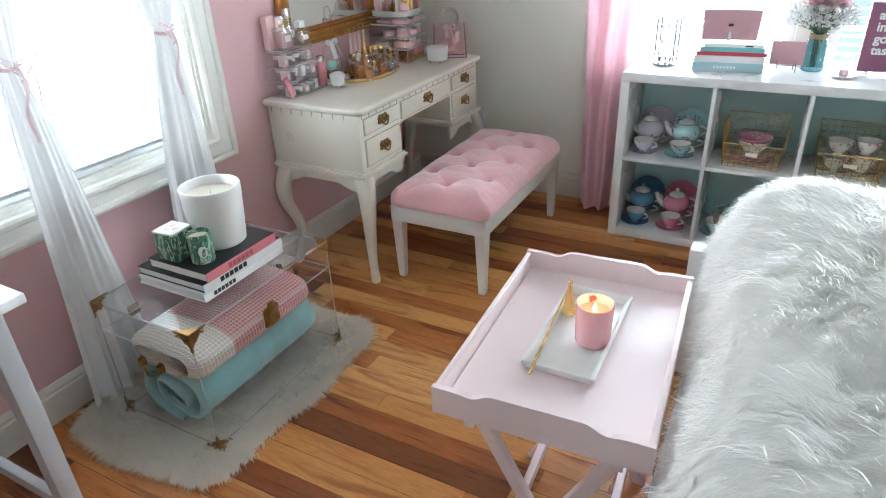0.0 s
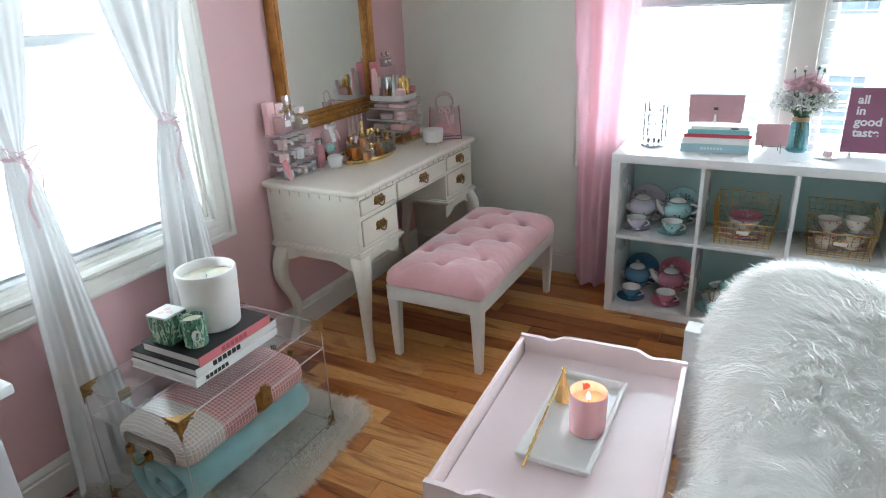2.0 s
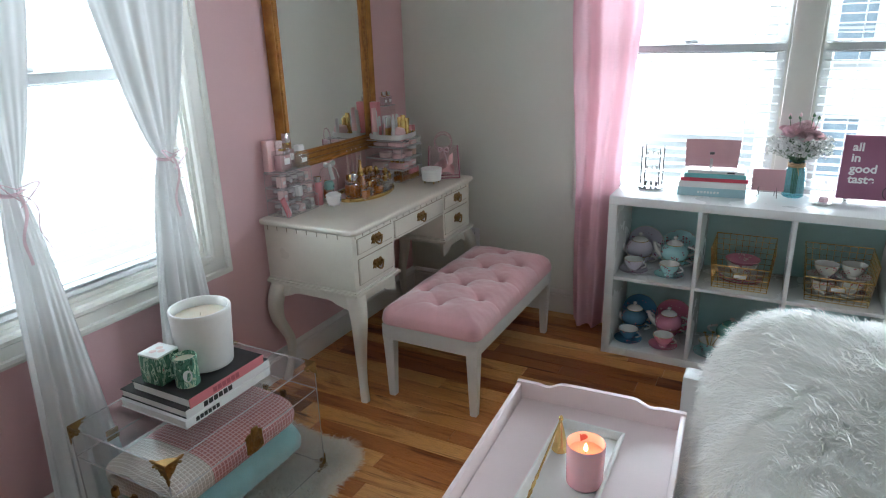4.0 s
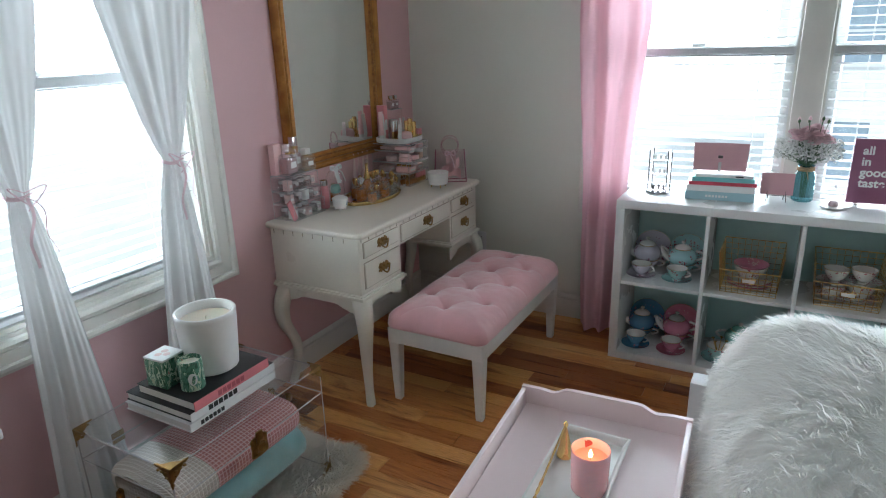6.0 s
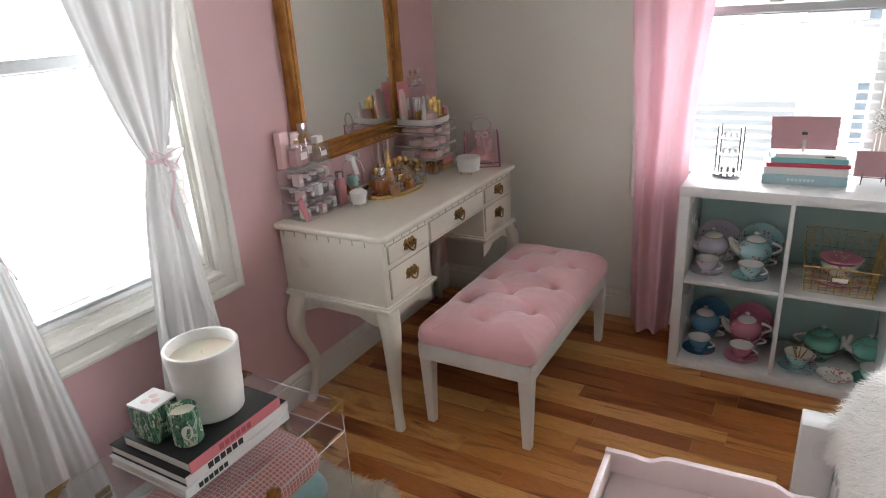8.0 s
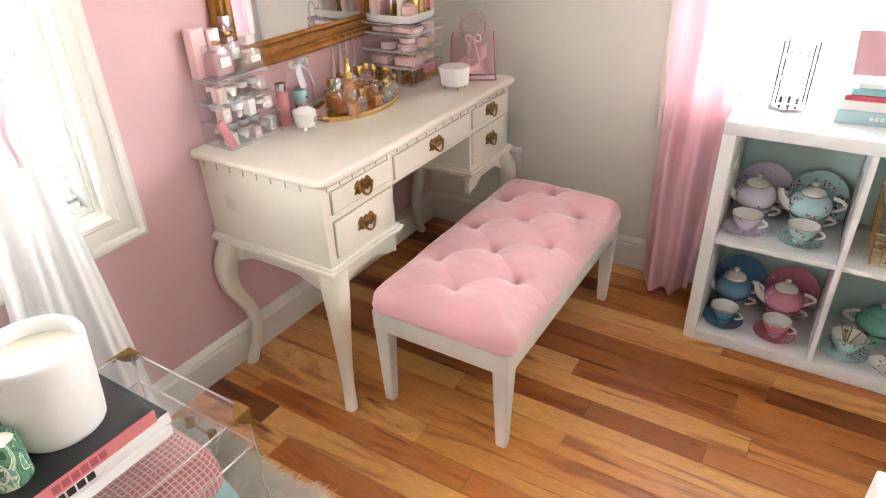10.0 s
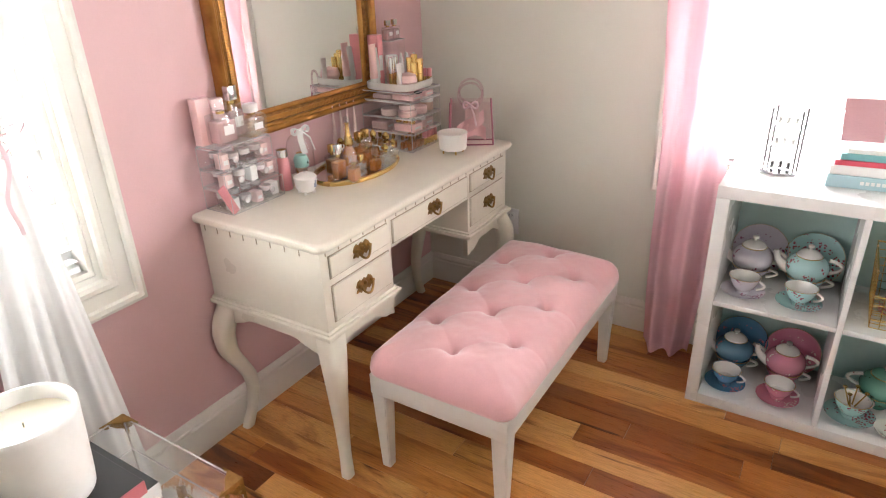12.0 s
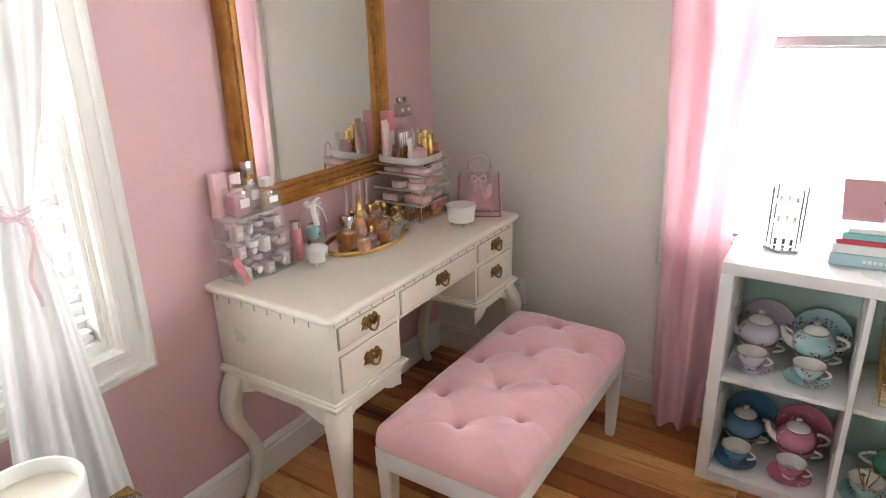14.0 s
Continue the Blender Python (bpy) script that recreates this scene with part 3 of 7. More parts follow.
def vanity():
    t = thing("vanity_table", (-1.56, 2.49, 0), "cream painted kneehole vanity table with cabriole legs and brass pulls", "vanity")
    o = Vector((-1.56, 2.49, 0))
    L = lambda x, y, z: (x - o.x, y - o.y, z - o.z)

    def lb(bm, x0, x1, y0, y1, z0, z1, bv=0.0, seg=2):
        return box(bm, x0 - o.x, x1 - o.x, y0 - o.y, y1 - o.y, z0, z1, bv, seg)

    # tabletop: rounded front corners, moulded edge
    def outline(grow):
        x0, x1, ya, yb, r = -1.795, VX + 0.022 + grow, VY0 - 0.016 - grow, VY1 + 0.016 + grow, 0.022
        pts = [(x0, ya)]
        for k in range(7):
            a = -math.pi / 2 + k / 6 * math.pi / 2
            pts.append((x1 - r + r * math.cos(a), ya + r + r * math.sin(a)))
        for k in range(7):
            a = k / 6 * math.pi / 2
            pts.append((x1 - r + r * math.cos(a), yb - r + r * math.sin(a)))
        pts.append((x0, yb))
        return pts

    bm = B()
    rings = []
    for g, z in ((-0.016, 0.727), (-0.006, 0.731), (0.0, 0.738), (0.002, 0.745), (0.0, 0.752), (-0.005, 0.756), (-0.012, 0.757)):
        rings.append([bm.verts.new(L(x, y, z)) for x, y in outline(g)])
    for p, q in zip(rings, rings[1:]):
        for k in range(len(p)):
            j = (k + 1) % len(p)
            bm.faces.new((p[k], p[j], q[j], q[k]))
    bm.faces.new(rings[0][::-1])
    bm.faces.new(rings[-1])
    part("tabletop", bm, M_CREAM, t)
    for nm, ya, yb in (("pedestal", VY0, 2.262), ("pedestal", 2.722, VY1)):
        ped = part(nm, lb(B(), -1.790, VX, ya, yb, 0.492, 0.727, 0.002), M_CREAM, t)
        bm = B()
        for k, (g, za, zb) in enumerate(((0.010, 0.486, 0.494), (0.018, 0.474, 0.487), (0.008, 0.466, 0.475))):
            lb(bm, -1.792, VX + g, ya - g, yb + g, za, zb, 0.0035)
        part("moulding", bm, M_CREAM, ped)
        # scalloped apron: front and outer side
        def scallop(w, n=22):
            pts = [(0, 0.468), (w, 0.468)]
            for k in range(n):
                s = 1 - k / (n - 1)
                e = min(s, 1 - s) * 2
                d = 0.070 - 0.038 * min(1, max(0, (e - 0.30) / 0.30)) - (0.010 * math.sin(min(1, e / 0.5) * math.pi) if e < 0.5 else 0)
                pts.append((s * w, 0.468 - d))
            return pts
        bm = B()
        extrude_outline(bm, scallop(yb - ya), lambda a, b, h: L(VX - 0.004 - h, ya + a, b), 0.0, 0.018)
        part("apron", bm, M_CREAM, ped)
        outer = ya + 0.004 if ya < 2.4 else yb - 0.022
        bm = B()
        extrude_outline(bm, scallop(-1.79 * -1 - 1.335), lambda a, b, h: L(VX - a, outer + h, b), 0.0, 0.018)
        part("apron", bm, M_CREAM, ped)
    part("centre_frieze", lb(B(), -1.790, VX, 2.262, 2.722, 0.622, 0.727, 0.002), M_CREAM, t)
    part("back_panel", lb(B(), -1.795, -1.780, 2.262, 2.722, 0.47, 0.622), M_CREAM, t)
    # notched bead under the top
    bm = B()
    for y in np.arange(VY0 + 0.02, VY1, 0.052):
        lb(bm, VX, VX + 0.0015, y, y + 0.003, 0.712, 0.727)
    for x in np.arange(-1.77, VX - 0.02, 0.052):
        lb(bm, x, x + 0.003, VY0 - 0.0015, VY0, 0.708, 0.727)
    tagged(part("notch_line", bm, M_CREAM_EDGE, t, "row of dark notches under the top"), kind="stuff")
    # drawers
    fronts = [(1.994, 2.244, 0.646, 0.706), (1.994, 2.244, 0.515, 0.620), (2.272, 2.712, 0.636, 0.706), (2.738, 2.986, 0.646, 0.706), (2.738, 2.986, 0.515, 0.620)]
    pull = pull_meshes()
    for ya, yb, za, zb in fronts:
        # thin brown plate round the drawer front, the gap's shadow as colour
        groove = B()
        lb(groove, VX - 0.001, VX + 0.0012, ya - 0.0035, yb + 0.0035, za - 0.0035, zb + 0.0035)
        part("drawer_gap_shade", groove, M_CREAM_EDGE, t, "dark strip painted as the shadow round the drawer")
        d = part("drawer", lb(B(), VX - 0.01, VX + 0.006, ya, yb, za, zb, 0.0025), M_CREAM, t)
        m = Matrix.Translation(L(VX + 0.006, (ya + yb) / 2, (za + zb) / 2 + 0.004))
        pl = part("pull", pull[0], M_BRASS, d, "antique brass batwing pull", at=m)
    # legs
    secs = [(0.485, 0.0, 0.036), (0.455, 0.008, 0.036), (0.42, 0.020, 0.034), (0.37, 0.026, 0.030), (0.30, 0.022, 0.026), (0.22, 0.016, 0.022), (0.14, 0.014, 0.018), (0.07, 0.018, 0.016), (0.025, 0.026, 0.0165), (0.008, 0.030, 0.019), (0.0, 0.030, 0.017)]
    for cx, cy, dx, dy, sway in ((-1.362, 1.994, 1.3, -1.1, 1.0), (-1.752, 2.000, -0.2, -1, 2.4), (-1.362, 2.980, 1.3, 1.1, 1.0), (-1.752, 2.980, -0.2, 1, 2.4)):
        bm = B()
        rings = []
        zz = [s[0] for s in secs]
        for z in np.linspace(0.485, 0, 26):
            off = np.interp(z, zz[::-1], [s[1] for s in secs][::-1])
            hw = np.interp(z, zz[::-1], [s[2] for s in secs][::-1])
            if sway > 1.5:
                off = off + 0.022 * math.sin(min(1, (0.485 - z) / 0.30) * math.pi) - 0.020 * math.sin(max(0, (0.30 - z) / 0.30) * math.pi)
            x, y = cx + dx * off, cy + dy * off * 1.15
            ring = []
            for k in range(16):
                a = 2 * math.pi * (k + 0.5) / 16
                c, s = math.cos(a), math.sin(a)
                q = (abs(c) ** 4 + abs(s) ** 4) ** 0.25
                ring.append(bm.verts.new(L(x + hw * c / q, y + hw * s / q, z)))
            rings.append(ring)
        for p, q in zip(rings, rings[1:]):
            for k in range(16):
                bm.faces.new((p[k], p[(k + 1) % 16], q[(k + 1) % 16], q[k]))
        bm.faces.new(rings[0])
        bm.faces.new(rings[-1][::-1])
        part("leg", bm, M_CREAM, t, angle=60)
    return t


def pull_meshes():
    """Batwing back plate with posts, bail and drop, facing +x."""
    bm = B()
    half = [(0.0, 0.021), (0.010, 0.015), (0.020, 0.022), (0.030, 0.016), (0.036, 0.004), (0.030, -0.004), (0.037, -0.014), (0.026, -0.014), (0.018, -0.020), (0.008, -0.012), (0.0, -0.024)]
    pts = half + [(-a, b) for a, b in half[-2:0:-1]]
    extrude_outline(bm, pts, lambda a, b, h: (h, a, b), 0.0, 0.0035)
    for s in (-1, 1):
        tube(bm, [(0.002, s * 0.026, 0.004), (0.014, s * 0.026, 0.004)], [0.005, 0.0065], 8)
    tube(bm, arc(15, lambda k: (0.013 + 0.007 * math.sin(k * 3.1416), -0.026 + 0.052 * k, 0.004 - 0.026 * max(0.0, math.sin(k * 3.14159)) ** 0.7)), 0.0036, 7)
    lathe(bm, [(0, 0.0), (0.006, 0.002), (0.0075, 0.006), (0.004, 0.010), (0, 0.011)], 10, (0.004, 0, 0))
    return [mesh_of("pull", bm, M_BRASS)]


vanity()


# ---- mirror ----
def mirror():
    t = thing("wall_mirror", (WX + 0.002, 2.470, 0.918), "rectangular mirror in a carved antique gilt frame on the pink wall", "mirror")
    a0, a1, b0, b1 = -0.364, 0.364, 0.0, 1.06
    pl = lambda a, b, h: (h, a, b)
    part("outer_moulding", sweep_rect(B(), a0, a1, b0, b1, [(0, 0), (0, 0.020), (0.006, 0.034), (0.013, 0.038), (0.019, 0.034), (0.022, 0.026), (0.027, 0.030), (0.032, 0.025), (0.032, 0)], pl), M_GILT, t, angle=60)
    part("carved_band", sweep_rect(B(), a0 + 0.032, a1 - 0.032, b0 + 0.032, b1 - 0.032, [(0, 0), (0, 0.020), (0.004, 0.024), (0.014, 0.027), (0.024, 0.024), (0.028, 0.017), (0.028, 0)], pl), M_GILT_DARK, t, "dark carved scroll band", angle=60)
    part("inner_lip", sweep_rect(B(), a0 + 0.060, a1 - 0.060, b0 + 0.060, b1 - 0.060, [(0, 0), (0, 0.016), (0.004, 0.019), (0.010, 0.016), (0.014, 0.008), (0.014, 0)], pl), M_GILT, t, angle=60)
    bm = B()
    for s, c in ((-1, a0 + 0.046), (1, a1 - 0.046)):
        for k in range(int((b1 - 0.1) / 0.0075)):
            z = b0 + 0.05 + k * 0.0075
            box(bm, 0.024, 0.0280, c - 0.007, c + 0.007, z, z + 0.0055)
    for c in (b0 + 0.046, b1 - 0.046):
        for k in range(int((a1 - a0 - 0.1) / 0.0075)):
            y = a0 + 0.05 + k * 0.0075
            box(bm, 0.024, 0.0280, y, y + 0.0055, c - 0.007, c + 0.007)
    part("beading", bm, M_GILT, t, "gilt ribbed beading", smooth=False)
    part("mirror_glass", box(B(), 0.004, 0.008, a0 + 0.073, a1 - 0.073, b0 + 0.073, b1 - 0.073), M_MIRROR, t, "clear mirror glass", smooth=False)


mirror()


# ---- tufted bench ----
def bench():
    t = thing("tufted_bench", (-1.051, 2.472, 0), "white bench with a deep button-tufted pink velvet cushion", "bench")
    hx, hy = 0.217, 0.441
    for ya, yb, xa, xb in ((-hy, -hy + 0.022, -hx, hx), (hy - 0.022, hy, -hx, hx), (-hy + 0.022, hy - 0.022, -hx, -hx + 0.022), (-hy + 0.022, hy - 0.022, hx - 0.022, hx)):
        part("rail", box(B(), xa, xb, ya, yb, 0.275, 0.342, 0.003), M_BENCHWOOD, t)
    for sx in (-1, 1):
        for sy in (-1, 1):
            bm = B()
            lo, hi = [], []
            for (ux, uy) in ((0, 0), (1, 0), (1, 1), (0, 1)):
                w0, w1 = 0.052, 0.030
                hi.append(bm.verts.new((sx * (hx + 0.001 - w0 * ux), sy * (hy + 0.001 - w0 * uy), 0.341)))
                lo.append(bm.verts.new((sx * (hx - 0.010 - w1 * ux), sy * (hy - 0.010 - w1 * uy), 0.0)))
            for k in range(4):
                bm.faces.new((lo[k], lo[(k + 1) % 4], hi[(k + 1) % 4], hi[k]))
            bm.faces.new(lo)
            bm.faces.new(hi)
            bmesh.ops.bevel(bm, geom=list(bm.edges), offset=0.003, segments=2, affect="EDGES")
            part("leg", bm, M_BENCHWOOD, t)
    # cushion: a stuffed block, drawn down by buttons in a diamond pattern
    cx, cy = hx + 0.009, hy + 0.009
    btn = [(-0.003, -0.332 + 0.2235 * i) for i in range(4)] + [(sx * 0.128, -0.221 + 0.2225 * i) for i in range(3) for sx in (-1, 1)]
    segs = []
    for i, a in enumerate(btn):
        for b in btn[i + 1:]:
            if 0.12 < math.dist(a, b) < 0.19 and abs(a[1] - b[1]) > 0.05:
                segs.append((a, b))
    for a in btn:
        if abs(a[0]) > 0.1:
            segs.append((a, (math.copysign(cx, a[0]), a[1])))
    segs += [(btn[0], (0.045, -cy)), (btn[3], (0.0, cy))]
    segs += [(btn[0], (-0.15, -cy + 0.02)), (btn[3], (0.16, cy - 0.02))]
    nu, nv, cr0 = 130, 250, 0.045
    A, Bv = np.meshgrid(np.linspace(-1, 1, nu), np.linspace(-1, 1, nv), indexing="ij")
    X, Y = A * cx, Bv * cy
    dx, dy = np.maximum(0, np.abs(X) - (cx - cr0)), np.maximum(0, np.abs(Y) - (cy - cr0))
    both = (dx > 0) & (dy > 0)
    k = np.where(both, np.maximum(dx, dy) / np.maximum(1e-9, np.hypot(dx, dy)), 1.0)
    inner = np.where(both, cr0 - np.maximum(dx, dy), np.minimum(cx - np.abs(X), cy - np.abs(Y)))
    X = np.where(both, np.sign(X) * (cx - cr0 + dx * k), X)
    Y = np.where(both, np.sign(Y) * (cy - cr0 + dy * k), Y)
    edge = np.sqrt(np.maximum(0, 1 - (1 - np.clip(inner / 0.105, 0, 1)) ** 2.3))
    near = np.min(np.stack([np.hypot(X - p, Y - q) for p, q in btn]), 0)
    cr = np.full(X.shape, 1.0)
    for (p0, q0), (p1, q1) in segs:
        vx, vy = p1 - p0, q1 - q0
        w = np.clip(((X - p0) * vx + (Y - q0) * vy) / (vx * vx + vy * vy), 0, 1)
        # folds fade out half-way between the buttons
        d = np.hypot(X - p0 - w * vx, Y - q0 - w * vy)
        cr = np.minimum(cr, d + 0.010 * np.sin(w * np.pi))
    crown = 0.016 * (1 - (X / cx) ** 2) + 0.006 * (1 - (Y / cy) ** 2)
    Z = 0.345 + 0.022 + 0.060 * edge + crown * edge
    Z -= (0.030 * np.exp(-(near / 0.015) ** 1.2) + 0.013 * np.exp(-(near / 0.050) ** 1.5)) * (0.3 + 0.7 * edge)
    Z -= (0.0050 * np.exp(-cr / 0.005) + 0.0045 * np.exp(-cr / 0.030)) * (0.35 + 0.65 * edge)
    bm = B()
    vs = [[bm.verts.new((X[i, j], Y[i, j], Z[i, j] + 0.0022 * smooth_noise(X[i, j], Y[i, j], 0, 16) + 0.0012 * smooth_noise(X[i, j], Y[i, j], 3, 42))) for j in range(nv)] for i in range(nu)]
    for i in range(nu - 1):
        for j in range(nv - 1):
            bm.faces.new((vs[i][j], vs[i + 1][j], vs[i + 1][j + 1], vs[i][j + 1]))
    rim = [vs[i][0] for i in range(nu)] + [vs[-1][j] for j in range(1, nv)] + [vs[i][-1] for i in range(nu - 2, -1, -1)] + [vs[0][j] for j in range(nv - 2, 0, -1)]
    last = rim
    for zz, grow in ((0.356, 1.006), (0.346, 1.0), (0.343, 0.975)):
        low = [bm.verts.new((v.co.x * grow, v.co.y * (1 + (grow - 1) * 0.5), zz + 0.0015 * smooth_noise(v.co.x, v.co.y, 9, 14))) for v in rim]
        for q in range(len(rim)):
            j = (q + 1) % len(rim)
            bm.faces.new((last[q], last[j], low[j], low[q]))
        last = low
    cu = part("cushion", bm, M_VELVET, t, "button-tufted pale pink velvet cushion", angle=120)
    bme = mesh_of("button", lathe(B(), [(0, 0.006), (0.006, 0.005), (0.010, 0.001), (0.011, -0.003)], 12), M_VELVET)
    for x, y in btn:
        part("button", bme, M_VELVET, cu, at=Matrix.Translation((x, y, 0.388)))
    return t


bench()


# ---- cube shelf ----
KX, KY, KW, KD, KH = -0.542, 2.808, 1.47, 0.330, 0.77


def shelf():
    t = thing("cube_shelf", (KX, KY, 0), "glossy white cube shelf with aqua back, two rows of four cubbies", "shelf")
    part("top_board", box(B(), 0, KW, 0, KD, KH - 0.038, KH, 0.0015), M_WHITE, t)
    part("bottom_board", box(B(), 0.038, KW - 0.038, 0, KD, 0, 0.038, 0.0015), M_WHITE, t)
    for x in (0, KW - 0.038):
        part("side_board", box(B(), x, x + 0.038, 0, KD, 0, KH - 0.0385, 0.0015), M_WHITE, t)
    step = (KW - 0.076 - 3 * 0.016) / 4
    for i in range(3):
        x = 0.038 + (i + 1) * step + i * 0.016
        part("divider", box(B(), x, x + 0.016, 0.002, KD - 0.006, 0.0385, KH - 0.0385, 0.001), M_WHITE, t)
    for i in range(4):
        x = 0.038 + i * (step + 0.016)
        part("shelf_board", box(B(), x + 0.0005, x + step - 0.0005, 0.003, KD - 0.006, 0.377, 0.393, 0.001), M_WHITE, t)
    part("back_panel", box(B(), 0.0385, KW - 0.0385, KD - 0.005, KD - 0.001, 0.0385, KH - 0.0385), M_AQUA_BACK, t, "pale aqua back panel")
    return t


shelf()
CUB = (KW - 0.076 - 0.048) / 4 + 0.016


# ---- serving tray table ----
TRAY = pose(-0.193, 1.098, 0, 0, 0, 3.2)


def tray_table():
    t = thing("tray_table", TRAY, "pale pink butler tray on crossed folding legs", "tray table")
    hx, hy = 0.193, 0.287
    part("tray_floor", box(B(), -hx + 0.008, hx - 0.008, -hy + 0.008, hy - 0.008, 0.592, 0.600), M_TRAYPINK, t)
    for s in (-1, 1):
        part("long_side", box(B(), s * hx - (0.006 if s > 0 else -0.0) - (0 if s > 0 else 0.006) + (0 if s > 0 else 0), s * hx + (0.006 if s > 0 else 0.006), -hy + 0.012, hy - 0.012, 0.585, 0.641, 0.0025), M_TRAYPINK, t)
        pts = [(-hx - 0.006, 0.585), (hx + 0.006, 0.585)]
        for k in range(41):
            u = 1 - k / 40
            a = abs(u * 2 - 1)
            e = 0.645 - (0.004 * math.exp(-((a - 0.62) / 0.08) ** 2)) + 0.012 / (1 + math.exp((a - 0.50) / 0.025))
            pts.append((-hx - 0.006 + (2 * hx + 0.012) * u, e))
        bm = B()
        extrude_outline(bm, pts, lambda a, b, h: (a, s * (hy - h), b), 0.0, 0.012)
        part("end_panel", bm, M_TRAYPINK, t, "scalloped end panel", smooth=False)
    # crossed legs
    for y in (-hy + 0.055, hy - 0.055):
        for s, off in ((1, -0.011), (-1, 0.011)):
            bm = B()
            a, b = Vector((-s * 0.150, y + off, 0.0)), Vector((s * 0.150, y + off, 0.583))
            d = (b - a).normalized()
            n = Vector((d.z, 0, -d.x))
            vv = []
            for p in (a, b):
                for u, w in ((-0.017, -0.010), (0.017, -0.010), (0.017, 0.010), (-0.017, 0.010)):
                    q = p + n * u + Vector((0, w, 0))
                    q.z = p.z
                    vv.append(bm.verts.new(q))
            for k in range(4):
                bm.faces.new((vv[k], vv[(k + 1) % 4], vv[4 + (k + 1) % 4], vv[4 + k]))
            bm.faces.new(vv[:4][::-1])
            bm.faces.new(vv[4:])
            bmesh.ops.bevel(bm, geom=list(bm.edges), offset=0.002, segments=1, affect="EDGES")
            part("leg", bm, M_TRAYPINK, t)
    for x, z in ((-0.14, 0.555), (0.14, 0.555), (-0.11, 0.09), (0.11, 0.09)):
        part("crossbar", box(B(), x - 0.010, x + 0.010, -hy + 0.03, hy - 0.03, z - 0.016, z + 0.016, 0.002), M_TRAYPINK, t)
    return t


tray_table()


# ---- long-haired pile ----
def strands(name, roots, normals, tip, length, width, material, parent, seed, pull=None, jit=0.14, rise=0.55):
    """Soft tapered hairs that rise from the hide and lie over along tip; pull draws the points of a lock together."""
    rng = np.random.default_rng(seed)
    n = len(roots)
    unit = lambda v: v / (np.linalg.norm(v, axis=1)[:, None] + 1e-9)
    ln = length * rng.uniform(0.7, 1.2, n)[:, None]
    t = tip + rng.normal(0, jit, (n, 3))
    d0, d1, d2 = unit(normals * rise + t * 0.8), unit(normals * rise * 0.4 + t), unit(normals * rise * 0.1 + t)
    p0 = roots
    p1 = p0 + d0 * ln * 0.35
    p2 = p1 + d1 * ln * 0.38
    p3 = p2 + d2 * ln * 0.32
    if pull is not None:
        p2 = p2 + pull * 0.15
        p3 = p3 + pull * 0.38
    side = unit(np.cross(unit(p2 - p0), normals + rng.normal(0, 0.22, (n, 3))))
    w = width * rng.uniform(0.6, 1.3, n)[:, None]
    co = np.stack([p0 - side * w, p0 + side * w, p1 - side * w, p1 + side * w, p2 - side * w * 0.7, p2 + side * w * 0.7, p3], 1).reshape(-1, 3)
    base = np.arange(n)[:, None] * 7
    quads = np.concatenate([base + np.array([[0, 1, 3, 2]]), base + np.array([[2, 3, 5, 4]])])
    tris = base + np.array([[4, 5, 6]])
    me = bpy.data.meshes.new(name)
    me.vertices.add(len(co))
    me.vertices.foreach_set("co", co.ravel())
    loops = np.concatenate([quads.ravel(), tris.ravel()])
    me.loops.add(len(loops))
    me.loops.foreach_set("vertex_index", loops)
    me.polygons.add(3 * n)
    me.polygons.foreach_set("loop_start", np.concatenate([np.arange(2 * n) * 4, 8 * n + np.arange(n) * 3]))
    me.polygons.foreach_set("use_smooth", np.ones(3 * n, bool))
    me.update(calc_edges=True)
    me.materials.append(material)
    ob = new(name, me)
    ob.parent = parent
    return tagged(ob, kind="stuff")


def locks(x, y, cell, seed):
    """Centre of the lock that each hair belongs to, and a random number of that lock."""
    i, j = np.floor(x / cell), np.floor(y / cell)
    h = lambda a: np.modf(np.abs(np.sin(i * 127.1 + j * 311.7 + a) * 43758.5453))[0]
    return (i + 0.2 + 0.6 * h(seed)) * cell, (j + 0.2 + 0.6 * h(seed + 5.3)) * cell, h(seed + 9.7)


def field(x, y, s, seed):
    return np.array([noise.noise(Vector((a * s, b * s, seed))) for a, b in zip(x, y)])


# ---- bed with fur throw ----
BX1, BY0, BY1 = 1.25, 0.20, 1.915


def fur_edge(y):
    """Long side of the throw, which lies slightly askew."""
    return 0.086 - 0.066 * (y - BY0) / (BY1 - BY0)


def fur_height(u, v):
    """Top surface of the throw over plan coordinates."""
    ex = max(0.0, (fur_edge(v) + 0.26 - u) / 0.26)
    ey = max(0.0, (v - (BY1 - 0.34)) / 0.34)
    z = 0.782 - 0.19 * min(1, ex) ** 4.5 - 0.135 * min(1, ey) ** 2.6
    return z + 0.012 * smooth_noise(u, v, 1, 5)


